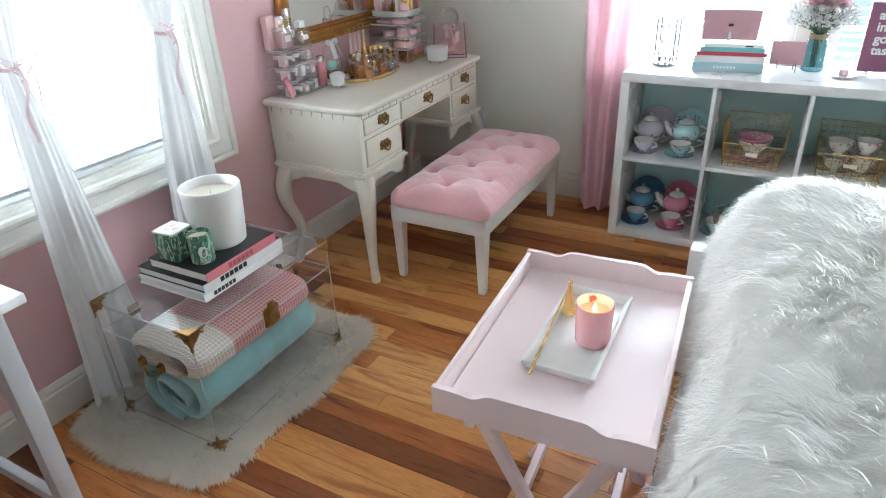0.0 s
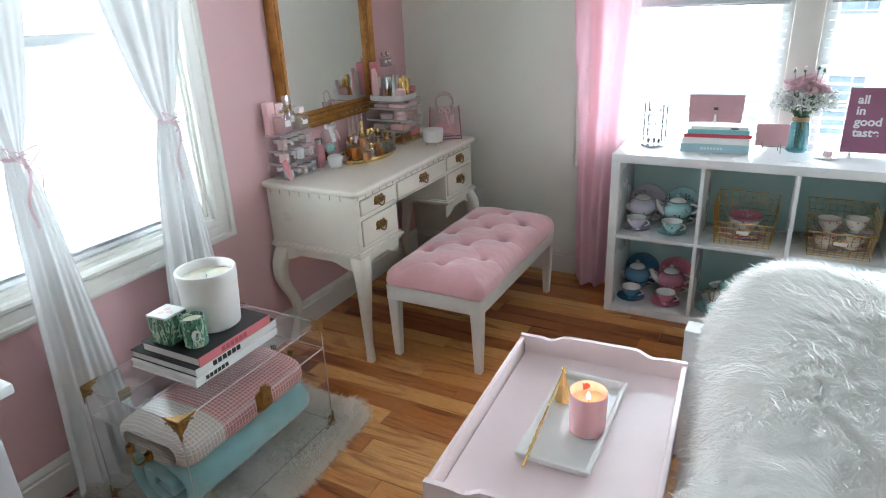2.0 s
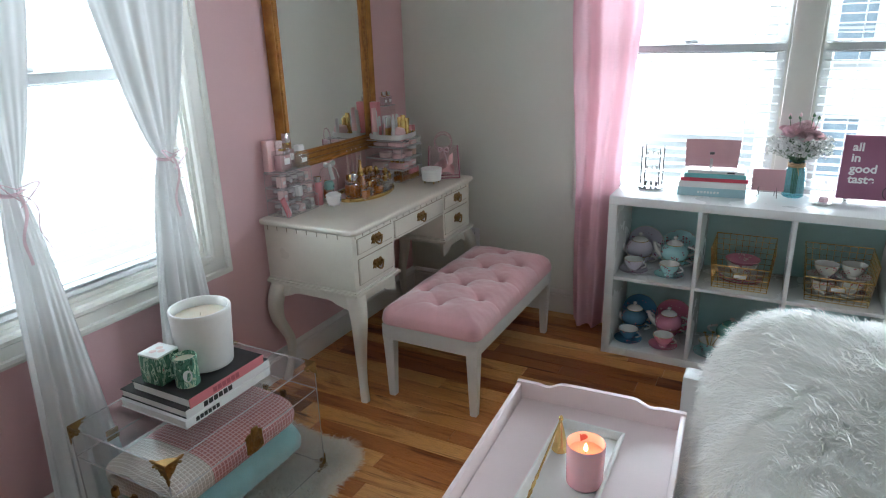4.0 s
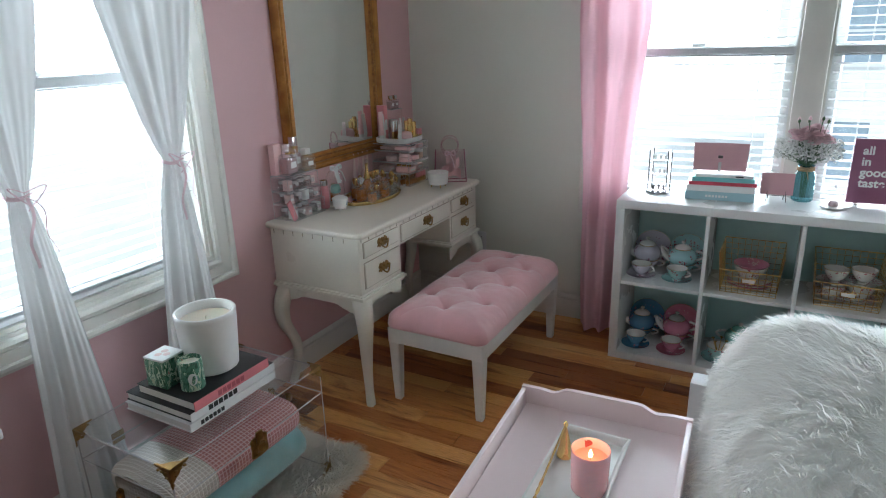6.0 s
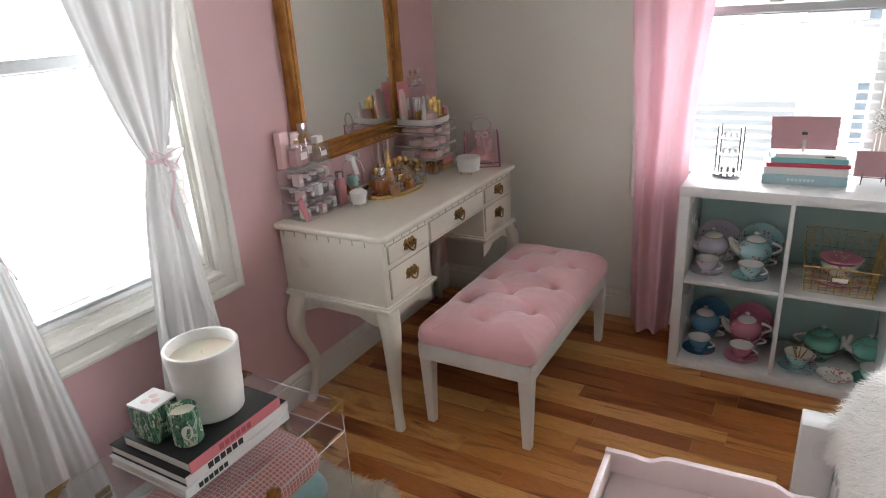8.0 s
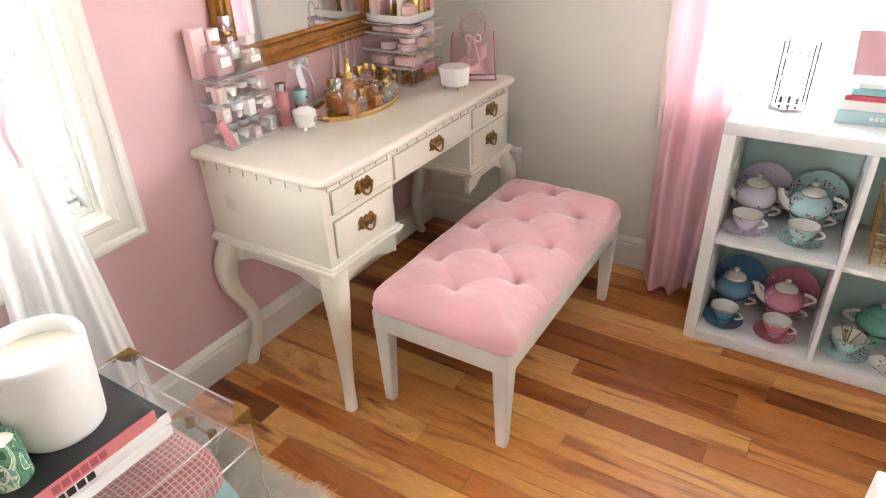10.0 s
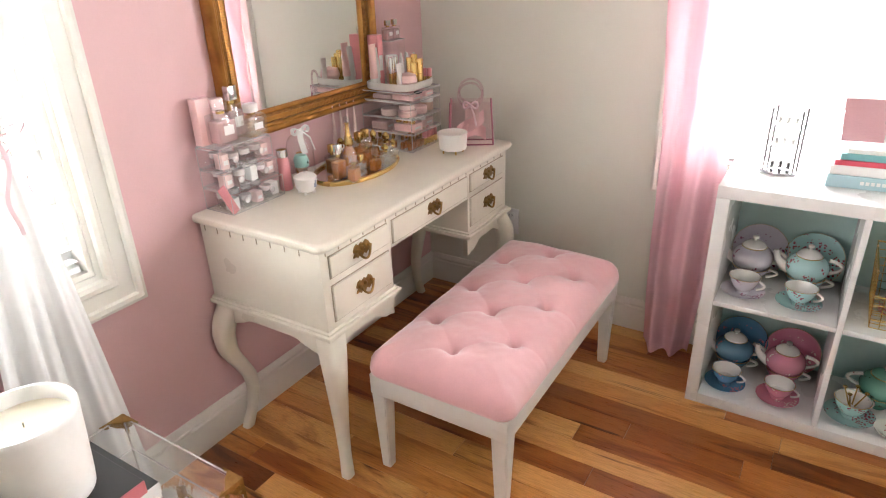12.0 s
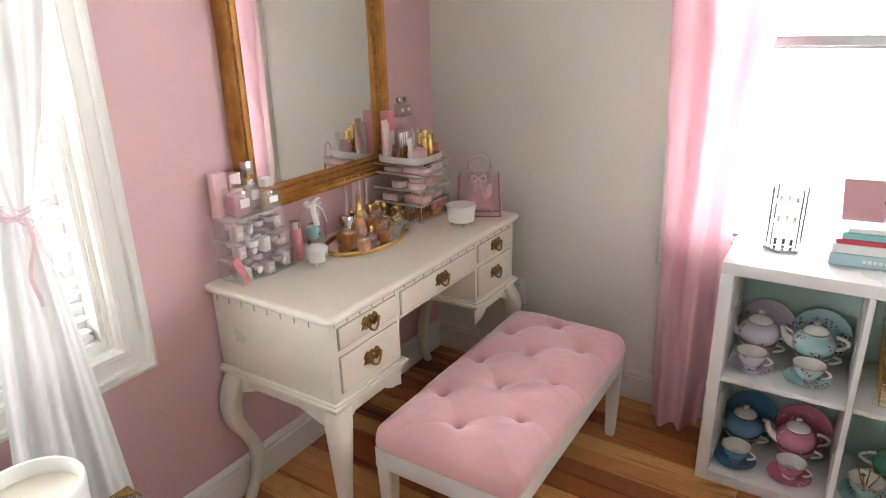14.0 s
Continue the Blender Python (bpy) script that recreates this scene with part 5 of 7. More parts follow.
def leaf_print(name):
    m, n, l = nodes_of(name)
    p = n["Principled BSDF"]
    tc, v, ns = n.new("ShaderNodeTexCoord"), n.new("ShaderNodeTexVoronoi"), n.new("ShaderNodeTexNoise")
    mp = n.new("ShaderNodeMapping")
    mp.inputs["Scale"].default_value = (1.0, 1.0, 0.55)
    mp.inputs["Rotation"].default_value = (0.5, 0.4, 0.7)
    l.new(tc.outputs["Object"], mp.inputs[0])
    v.inputs["Scale"].default_value, ns.inputs["Scale"].default_value = 62, 27
    ns.inputs["Distortion"].default_value = 2.5
    l.new(mp.outputs[0], v.inputs[0])
    l.new(mp.outputs[0], ns.inputs[0])
    r = n.new("ShaderNodeValToRGB")
    r.color_ramp.interpolation = "CONSTANT"
    cols = [(0.0, (0.03, 0.10, 0.055)), (0.38, (0.10, 0.25, 0.165)), (0.47, (0.04, 0.15, 0.08)), (0.53, (0.60, 0.70, 0.55)), (0.58, (0.14, 0.30, 0.22)), (0.63, (0.55, 0.60, 0.42))]
    r.color_ramp.elements[0].color = (*cols[0][1], 1)
    r.color_ramp.elements[1].position, r.color_ramp.elements[1].color = 0.69, (0.45, 0.08, 0.10, 1)
    for pos, c in cols[1:]:
        e = r.color_ramp.elements.new(pos)
        e.color = (*c, 1)
    l.new(ns.outputs[0], r.inputs[0])
    l.new(r.outputs[0], p.inputs["Base Color"])
    p.inputs["Roughness"].default_value = 0.35
    return m


M_LEAF = leaf_print("green_leaf_print")
M_BLUSH = pbr("blush_card", (0.80, 0.60, 0.58), 0.5, var=0.08)


def trunk_top():
    t = thing("candle_vase", (-1.390, 1.252, BK), "large white ceramic jar candle with carved wood-ring pattern", "candle")
    bm = B()
    seg, nz = 56, 22
    rings = []
    for j in range(nz):
        z = 0.004 + 0.180 * j / (nz - 1)
        r0 = 0.077 + 0.014 * (z / 0.184) ** 0.8
        ring = []
        for i in range(seg):
            an = 2 * math.pi * i / seg
            d = math.hypot((an - 4.9) * 0.09, z - 0.085)
            r = r0 + (0.0011 * math.sin(d * 520) * math.exp(-(d / 0.075) ** 4)) * (1 if 0.02 < z < 0.18 else 0)
            ring.append(bm.verts.new((r * math.cos(an), r * math.sin(an), z)))
        rings.append(ring)
    for z, r in ((0.188, 0.0885), (0.188, 0.083), (0.184, 0.0805), (0.150, 0.079)):
        rings.append([bm.verts.new((r * math.cos(2 * math.pi * i / seg), r * math.sin(2 * math.pi * i / seg), z)) for i in range(seg)])
    for p, q in zip(rings, rings[1:]):
        for i in range(seg):
            bm.faces.new((p[i], p[(i + 1) % seg], q[(i + 1) % seg], q[i]))
    lo = [bm.verts.new((0.072 * math.cos(2 * math.pi * i / seg), 0.072 * math.sin(2 * math.pi * i / seg), 0.0)) for i in range(seg)]
    for i in range(seg):
        bm.faces.new((lo[i], lo[(i + 1) % seg], rings[0][(i + 1) % seg], rings[0][i]))
    bm.faces.new(lo[::-1])
    part("vessel", bm, M_CERAMIC, t, angle=50)
    part("wax", lathe(B(), [(0, 0.158), (0.05, 0.1575), (0.0795, 0.159)], 32), M_WAX, t, "cream wax")
    part("wick", tube(B(), [(0, 0, 0.157), (0.002, 0, 0.169)], 0.0012, 5), M_WAX, t)
    t = thing("candle_box", pose(-1.436, 1.122, BK, 0, 0, 3), "green leaf-print candle box with a pale pink flowered lid", "box")
    part("body", box(B(), -0.039, 0.039, -0.039, 0.039, 0, 0.086, 0.0015), M_LEAF, t)
    ld = part("lid", box(B(), -0.0395, 0.0395, -0.0395, 0.0395, 0.0865, 0.093, 0.0015), M_BOOKWHITE, t, "white lid with pink flowers")
    for k in range(3):
        a = k * 2.1
        part("printed_flower", lathe(B(), [(0.011, 0), (0.008, 0.0006), (0, 0.0008)], 9, (0.014 * math.cos(a), 0.014 * math.sin(a), 0.093)), M_BLUSH, ld)
    t = thing("candle_tin", (-1.340, 1.133, BK), "small round leaf-print candle with a cream label", "candle")
    part("tin", lathe(B(), [(0, 0), (0.032, 0), (0.034, 0.002), (0.034, 0.088), (0.032, 0.092), (0.0305, 0.090), (0.030, 0.078)], 32), M_LEAF, t)
    part("wax", lathe(B(), [(0, 0.079), (0.030, 0.079)], 24), M_WAX, t, "cream wax")
    bm = B()
    ring = []
    for k in range(20):
        a = 2 * math.pi * k / 20
        an = -0.62 + 0.38 * math.cos(a)
        ring.append(bm.verts.new((0.0346 * math.cos(an), 0.0346 * math.sin(an), 0.040 + 0.019 * math.sin(a))))
    bm.faces.new(ring)
    part("oval_label", bm, M_BOOKWHITE, t, "cream oval label")


trunk_top()


# ---- on the tray table ----
M_PINKGLASS = pbr("pink_candle_glass", (0.90, 0.52, 0.54), 0.18, var=0.08, scale=5, sub=0.6, coat=0.4)
M_PINKWAX = pbr("pink_wax", (0.86, 0.42, 0.36), 0.45, var=0.05, sub=0.8)
M_FLAME = pbr("candle_flame", (1.0, 0.75, 0.35), 0.5, emit=((1.0, 0.62, 0.22), 14.0), bump=0)


def tray_things():
    W = lambda x, y, z, r=0.0: TRAY @ pose(x, y, z, 0, 0, r)
    t = thing("ceramic_dish", W(0.000, 0.032, 0.6005, -2.5), "shallow white rectangular ceramic dish on the pink tray", "dish")
    a, b = 0.0745, 0.160
    part("dish_floor", box(B(), -a + 0.012, a - 0.012, -b + 0.012, b - 0.012, 0.0, 0.005, 0.001), M_CERAMIC, t)
    part("rim", sweep_rect(B(), -a, a, -b, b, [(0, 0.020), (0.0015, 0.022), (0.005, 0.022), (0.007, 0.020), (0.014, 0.006), (0.014, 0.001), (0.010, 0.0)], lambda p, q, h: (p, q, h)), M_CERAMIC, t)
    t = thing("pink_candle", W(0.030, 0.012, 0.6065), "lit candle in a rose pink glass with a heart tag", "candle")
    part("glass", lathe(B(), [(0, 0), (0.033, 0), (0.036, 0.004), (0.0385, 0.092), (0.0375, 0.094), (0.036, 0.092), (0.0345, 0.072)], 36), M_PINKGLASS, t)
    part("wax", lathe(B(), [(0, 0.070), (0.02, 0.0705), (0.0346, 0.073)], 30), M_PINKWAX, t, "soft melted pink wax")
    part("wick", tube(B(), [(0, 0, 0.070), (0.001, 0.001, 0.079)], 0.0011, 5), M_BLACK, t)
    part("flame", lathe(B(), [(0, 0.073), (0.0035, 0.076), (0.0045, 0.080), (0.003, 0.086), (0, 0.094)], 10), M_FLAME, t, "small warm flame")
    glow = new("candle_light", bpy.data.lights.new("candle_light", "POINT"))
    glow.data.energy, glow.data.color, glow.data.shadow_soft_size = 0.10, (1.0, 0.60, 0.28), 0.006
    glow.matrix_world = TRAY @ Matrix.Translation((0.030, 0.012, 0.6065 + 0.108))
    bm = B()
    hp = [(0.013 * math.sin(q) ** 3, 0.0008 * (13 * math.cos(q) - 5 * math.cos(2 * q) - 2 * math.cos(3 * q) - math.cos(4 * q))) for q in [k * 6.2832 / 22 for k in range(22)]]
    extrude_outline(bm, hp, lambda p, q, h: (-0.016 + p, 0.0310 + h, 0.083 + 0.8 * q), -0.001, 0.001)
    part("heart_tag", bm, pbr("red_tag", (0.38, 0.06, 0.07), 0.5), t, "small red heart tag")
    t = thing("candle_snuffer", W(-0.042, 0.098, 0.606), "gold candle snuffer with a long twisted handle", "candle snuffer")
    part("bell", lathe(B(), [(0.017, 0.0), (0.0185, 0.002), (0.017, 0.006), (0.012, 0.030), (0.006, 0.058), (0.003, 0.070), (0, 0.071)], 20), M_GOLD, t)
    part("finial", lathe(B(), [(0, 0.070), (0.004, 0.073), (0.0055, 0.078), (0.003, 0.084), (0, 0.086)], 12), M_GOLD, t)
    pts = arc(40, lambda k: (0.000 - 0.010 * k, 0.002 - 0.262 * k, 0.078 - 0.060 * k))
    part("handle", tube(B(), pts, [0.0022 if i < 22 else 0.0030 + 0.0010 * math.sin(i * 2.2) for i in range(40)], 8), M_GOLD, t)


tray_things()

# ---- shelf contents ----
def china_mat(name, base, spot, share=0.09, second=None):
    m, n, l = nodes_of(name)
    p = n["Principled BSDF"]
    tc, v = n.new("ShaderNodeTexCoord"), n.new("ShaderNodeTexVoronoi")
    v.inputs["Scale"].default_value = 120
    l.new(tc.outputs["Object"], v.inputs[0])
    ns = n.new("ShaderNodeTexNoise")
    ns.inputs["Scale"].default_value = 26
    ns.inputs["Detail"].default_value = 4
    l.new(tc.outputs["Object"], ns.inputs[0])
    gt, r = n.new("ShaderNodeMath"), n.new("ShaderNodeMath")
    gt.operation, gt.inputs[1].default_value = "LESS_THAN", 0.42
    r.operation, r.inputs[1].default_value = "GREATER_THAN", 0.70 - share
    l.new(v.outputs["Distance"], gt.inputs[0])
    l.new(ns.outputs[0], r.inputs[0])
    mu = n.new("ShaderNodeMath")
    mu.operation = "MULTIPLY"
    l.new(gt.outputs[0], mu.inputs[0])
    l.new(r.outputs[0], mu.inputs[1])
    mx = n.new("ShaderNodeMix")
    mx.data_type = "RGBA"
    l.new(mu.outputs[0], mx.inputs[0])
    mx.inputs[6].default_value, mx.inputs[7].default_value = (*base, 1), (*spot, 1)
    l.new(mx.outputs[2], p.inputs["Base Color"])
    p.inputs["Roughness"].default_value = 0.12
    p.inputs["Coat Weight"].default_value = 0.5
    return m


M_CHWHITE = china_mat("white_china", (0.80, 0.78, 0.75), (0.45, 0.12, 0.16), 0.02)
CHINA = {
    "lavender": china_mat("lavender_china", (0.68, 0.63, 0.72), (0.34, 0.10, 0.20)),
    "pale aqua": china_mat("aqua_china", (0.42, 0.66, 0.66), (0.40, 0.10, 0.14), 0.16),
    "cobalt blue": china_mat("blue_china", (0.11, 0.27, 0.42), (0.70, 0.22, 0.24)),
    "rose pink": china_mat("rose_china", (0.70, 0.26, 0.36), (0.85, 0.72, 0.68)),
    "mint green": china_mat("mint_china", (0.16, 0.42, 0.34), (0.03, 0.03, 0.03), 0.06),
    "floral white": china_mat("floral_china", (0.76, 0.74, 0.68), (0.48, 0.14, 0.18), 0.16),
}


def loop(cx, z0, z1, out, n=14):
    """Points of an ear-shaped handle."""
    return arc(n, lambda k: (cx + out * math.sin(k * 3.1416) ** 0.7 * (0.75 + 0.35 * k) if 0 < k < 1 else cx, 0, z0 + (z1 - z0) * k))


def teapot(at, colour, s=1.0, turn=0.0, label="", tall=1.0):
    """Small pot that stands on its own matching cup."""
    t = thing("teapot", Matrix.Translation(at) @ pose(0, 0, 0, 0, 0, turn) @ Matrix.Diagonal((s, s, s * tall, 1)), label or f"{colour} china teapot nested on a matching cup", "teapot", "china tea-for-one pots")
    M = CHINA[colour]
    part("cup_base", lathe(B(), [(0, 0.003), (0.026, 0.0), (0.028, 0.004), (0.024, 0.009), (0.042, 0.022), (0.054, 0.040), (0.057, 0.050), (0.053, 0.050)], 28), M, t)
    part("cup_handle", tube(B(), loop(0.050, 0.018, 0.044, 0.034), 0.0048, 8), M_CHWHITE, t)
    part("gold_band", lathe(B(), [(0.0565, 0.0490), (0.0585, 0.0505), (0.0565, 0.0520)], 28), M_GOLD, t)
    part("body", lathe(B(), [(0.046, 0.050), (0.056, 0.056), (0.0625, 0.068), (0.064, 0.080), (0.060, 0.094), (0.050, 0.106), (0.038, 0.113), (0.037, 0.116)], 30), M, t)
    part("neck_band", lathe(B(), [(0.0375, 0.1125), (0.0392, 0.1140), (0.0375, 0.1155)], 26), M_GOLD, t)
    ld = part("lid", lathe(B(), [(0.0375, 0.115), (0.0365, 0.119), (0.027, 0.127), (0.012, 0.132), (0, 0.133)], 24), M_CHWHITE if colour != "mint green" else M, t)
    part("knob", lathe(B(), [(0.006, 0.131), (0.005, 0.136), (0.010, 0.141), (0.0095, 0.146), (0, 0.150)], 14), M_CHWHITE, ld)
    part("spout", tube(B(), arc(12, lambda k: (-0.052 - 0.040 * k - 0.012 * math.sin(k * 3.0), 0, 0.066 + 0.054 * k ** 1.25)), [0.0165 - 0.0095 * k / 11 for k in range(12)], 12), M_CHWHITE, t, "white curved spout")
    part("handle", tube(B(), loop(0.057, 0.064, 0.106, 0.042), 0.0056, 8), M_CHWHITE, t, "white scrolled handle")
    return t


def teacup(at, colour, s=1.0, turn=0.0, label=""):
    t = thing("teacup", Matrix.Translation(at) @ pose(0, 0, 0, 0, 0, turn) @ Matrix.Scale(s, 4), label or f"{colour} china teacup standing on its saucer", "teacup", "china teacups")
    M = CHINA[colour]
    part("saucer", lathe(B(), [(0, 0.004), (0.026, 0.0), (0.030, 0.003), (0.060, 0.011), (0.073, 0.017), (0.073, 0.0185), (0.058, 0.0135), (0.026, 0.007), (0, 0.006)], 30), M, t)
    cp = part("cup", lathe(B(), [(0, 0.010), (0.022, 0.0075), (0.024, 0.012), (0.020, 0.018), (0.036, 0.032), (0.046, 0.052), (0.0525, 0.073), (0.0515, 0.073), (0.044, 0.052), (0.032, 0.033), (0, 0.024)], 28), M, t)
    part("gold_rim", lathe(B(), [(0.0514, 0.0725), (0.0532, 0.0733), (0.0514, 0.0744)], 28), M_GOLD, cp)
    part("lining", lathe(B(), [(0.0505, 0.0725), (0.0435, 0.0525), (0.0315, 0.0338), (0, 0.0252)], 26), M_CHWHITE, cp, "white glazed lining")
    part("handle", tube(B(), loop(0.044, 0.032, 0.066, 0.026), 0.0042, 8), M_CHWHITE, cp)
    return t


def plate(at, colour, r, tilt, label):
    bm = lathe(B(), [(0, 0.003), (r * 0.55, 0.0), (r * 0.62, 0.004), (r, 0.014), (r, 0.0155), (r * 0.60, 0.0075), (r * 0.53, 0.005), (0, 0.006)], 40)
    t = thing("plate", Matrix.Translation(at) @ pose(0, 0, r * 0.985, 90 - tilt, 0, 0), label, "plate", "standing china plates")
    part("dish", bm, CHINA[colour], t)
    part("gold_rim", lathe(B(), [(r - 0.0006, 0.014), (r + 0.0008, 0.0148), (r - 0.0006, 0.0157)], 40), M_GOLD, t)


S1, S0 = 0.3935, 0.0385
for x, z, c in ((-0.430, S1, "lavender"), (-0.272, S1, "pale aqua"), (-0.432, S0, "cobalt blue"), (-0.270, S0, "rose pink")):
    top = z + 0
    plate((x + 0.012, 3.092, top), c, 0.086, 8, f"{c} china plate with gold rim leaning at the shelf back")
    teapot((x - 0.002, 3.012, top), c, 0.98, 8, tall=1.10)
    teacup((x - 0.004, 2.900, top), c, 0.89, -12)
teapot((0.005, 3.02, S0), "mint green", 1.02, 186, "mint green china teapot nested on a matching cup")
teapot((0.165, 3.03, S0), "mint green", 0.95, 4)
teacup((-0.070, 2.910, S0), "pale aqua", 0.98, 30, "pale aqua teacup holding gold spoons, on its saucer")
teacup((0.175, 2.900, S0), "mint green", 0.92, 10)
t = thing("teaspoons", (-0.070, 2.910, S0 + 0.045), "bundle of gold teaspoons standing in a cup", "spoon")
for k in range(4):
    a = k * 1.4
    bm = tube(B(), [(0.008 * math.cos(a), 0.008 * math.sin(a), 0), (0.030 * math.cos(a), 0.030 * math.sin(a), 0.055)], [0.0025, 0.002], 6)
    lathe(bm, [(0, -0.002), (0.007, 0.0), (0.007, 0.003), (0, 0.006)], 8, (0.030 * math.cos(a), 0.030 * math.sin(a), 0.056))
    part("spoon", bm, M_GOLD, t)
bm = lathe(B(), [(0, 0.002), (0.030, 0.0), (0.052, 0.018), (0.054, 0.024), (0.051, 0.023), (0.030, 0.006), (0, 0.006)], 26, sx=1.15)
solo("trinket_dish", bm, CHINA["floral white"], (0.055, 2.875, S0), "small oval flowered china dish on the lowest shelf", "dish")


def wire_basket(x0, x1, label):
    t = thing("wire_basket", ((x0 + x1) / 2, 2.965, S1), label, "basket", "gold wire baskets")
    a, b, h = (x1 - x0) / 2, 0.125, 0.180
    fl = 0.88

    def ring(z, r):
        k = fl + (1 - fl) * z / h
        return [(-a * k, -b * k, z), (a * k, -b * k, z), (a * k, b * k, z), (-a * k, b * k, z), (-a * k, -b * k, z)]
    for z in (0.003, 0.028, 0.053, 0.078, 0.103, 0.128, 0.153, 0.178):
        p = ring(z, 0)
        r = 0.0030 if z in (0.178,) else 0.0016
        seq = p if z < 0.11 else [p[1], p[2], p[3], p[0]]
        bm = tube(B(), seq, r, 5)
        part("hoop_wire", bm, M_GOLD, t)
    part("rim_wire", tube(B(), [(-a * 0.955, -b * 0.955, 0.105), (a * 0.955, -b * 0.955, 0.105)], 0.003, 6), M_GOLD, t)
    for side in range(4):
        n = 9
        for i in range(n + 1):
            f = -1 + 2 * i / n
            lo, hi = ring(0.003, 0), ring(0.105 if side == 0 else h - 0.002, 0)
            p, q = lo[side], lo[side + 1]
            r_, s_ = hi[side], hi[side + 1]
            g = (f + 1) / 2
            A = [p[k] + (q[k] - p[k]) * g for k in range(3)]
            C = [r_[k] + (s_[k] - r_[k]) * g for k in range(3)]
            part("upright_wire", tube(B(), [A, C], 0.0014, 5), M_GOLD, t)
    for i in range(9):
        y = -b * fl + 2 * b * fl * i / 8
        part("floor_wire", tube(B(), [(-a * fl, y, 0.003), (a * fl, y, 0.003)], 0.0014, 5), M_GOLD, t)
    tag = part("label_holder", box(B(), -0.028, 0.028, -b * 0.94 - 0.004, -b * 0.94 - 0.001, 0.055, 0.075, 0.001), M_GOLD, t)
    part("paper_label", box(B(), -0.024, 0.024, -b * 0.94 - 0.0055, -b * 0.94 - 0.004, 0.058, 0.072), M_BOOKWHITE, tag, "blank white label")


wire_basket(-0.105, 0.140, "gold wire basket holding rose pink dishes")
wire_basket(0.250, 0.500, "gold wire basket holding flowered cups")
for k in range(5):
    solo("stacked_plate", lathe(B(), [(0, 0.002), (0.05, 0), (0.088, 0.010), (0.088, 0.012), (0.05, 0.004), (0, 0.005)], 30), CHINA["rose pink" if k % 2 else "floral white"], (0.015, 2.965, S1 + 0.005 + k * 0.0062), "rose and white china plate in a stack, in the basket", "plate", "plates in the basket")
solo("china_bowl", lathe(B(), [(0, 0.004), (0.030, 0.0), (0.034, 0.004), (0.056, 0.030), (0.068, 0.055), (0.066, 0.056), (0.052, 0.032), (0, 0.010)], 30), CHINA["floral white"], (0.015, 2.965, S1 + 0.042), "flowered white china bowl on stacked plates", "bowl")
solo("china_bowl", lathe(B(), [(0, 0.004), (0.030, 0.0), (0.034, 0.004), (0.058, 0.020), (0.071, 0.032), (0.069, 0.034), (0.052, 0.020), (0, 0.010)], 30), CHINA["rose pink"], (0.017, 2.967, S1 + 0.075), "rose pink china bowl stacked on another bowl", "bowl")
for x, y, z, s in ((0.325, 2.935, S1 + 0.005, 0.95), (0.425, 2.960, S1 + 0.005, 1.0), (0.330, 2.945, S1 + 0.072, 0.9), (0.428, 2.965, S1 + 0.076, 0.9)):
    teacup((x, y, z), "floral white", s, 40, "flowered white china teacup stacked in the wire basket")

# ---- on top of the shelf ----
Z7 = KH + 0.0005
M_STEEL = pbr("dark_metal", (0.16, 0.15, 0.15), 0.35, metal=1.0, var=0.2)
M_LBLUE = pbr("light_blue_cover", (0.42, 0.60, 0.66), 0.45, var=0.06)
M_TEALC = pbr("teal_cover", (0.22, 0.52, 0.55), 0.45, var=0.06)
M_REDC = pbr("red_cover", (0.60, 0.07, 0.11), 0.45, var=0.06)
M_ROSE = pbr("dusty_rose_leather", (0.60, 0.34, 0.37), 0.5, var=0.08, scale=10, fine=260, bump=0.2)
z = Z7
for i, (w, d, h, c, lab) in enumerate(((0.275, 0.20, 0.036, M_LBLUE, "pale blue hardback at the bottom of a stack"), (0.270, 0.195, 0.027, M_BOOKWHITE, "white hardback in a stack of books"),
                                       (0.268, 0.19, 0.015, M_REDC, "slim red hardback in a stack of books"), (0.245, 0.185, 0.018, M_TEALC, "teal hardback in a stack of books"), (0.225, 0.175, 0.012, M_BOOKWHITE, "thin white booklet on top of stacked books"))):
    bars = [(-0.05 + 0.013 * k, 0.009, 0.010) for k in range(7)] if i == 0 else ([(0.06, 0.03, 0.006)] if i == 4 else [])
    book("stacked_book", -w / 2, w / 2, -d / 2, d / 2, 0, h, c, lab, None, bars, M_BOOKWHITE if i == 0 else M_BLACK, "-y", "books on the shelf", at=pose(-0.150 + 0.003 * i, 3.045, z, 0, 0, (5, 4, 6, 5, 5)[i]))
    z += h + 0.0003
t = thing("clutch_bag", pose(-0.158, 3.02, z, 0, 0, 5), "dusty rose leather clutch leaning on a stand over books", "handbag")
bm = B()
grid(bm, 24, 14, lambda u, v: (-0.112 + 0.224 * u + (0.012 * (0.5 - u) * (1 - v)), 0.004 + 0.05 * v - 0.010 * math.sin(u * 3.1416), 0.004 + 0.112 * v + 0.003 * math.sin(u * 3.14)))
bmesh.ops.solidify(bm, geom=list(bm.faces), thickness=0.012)
part("body", bm, M_ROSE, t, angle=50)
part("clasp", box(B(), -0.010, 0.010, 0.004, 0.014, 0.058, 0.070, 0.003), M_STEEL, t, "dark twist clasp")
part("stand", box(B(), -0.006, 0.006, -0.016, -0.011, 0.0, 0.045, 0.001), M_ACRYL_EDGE, t)
t = thing("display_case", (-0.405, 3.02, Z7), "small hexagonal glass trinket case with dark metal edges", "display case")
hexa = [(0.048 * math.cos(math.radians(60 * k + 20)), 0.048 * math.sin(math.radians(60 * k + 20))) for k in range(6)]
bm = B()
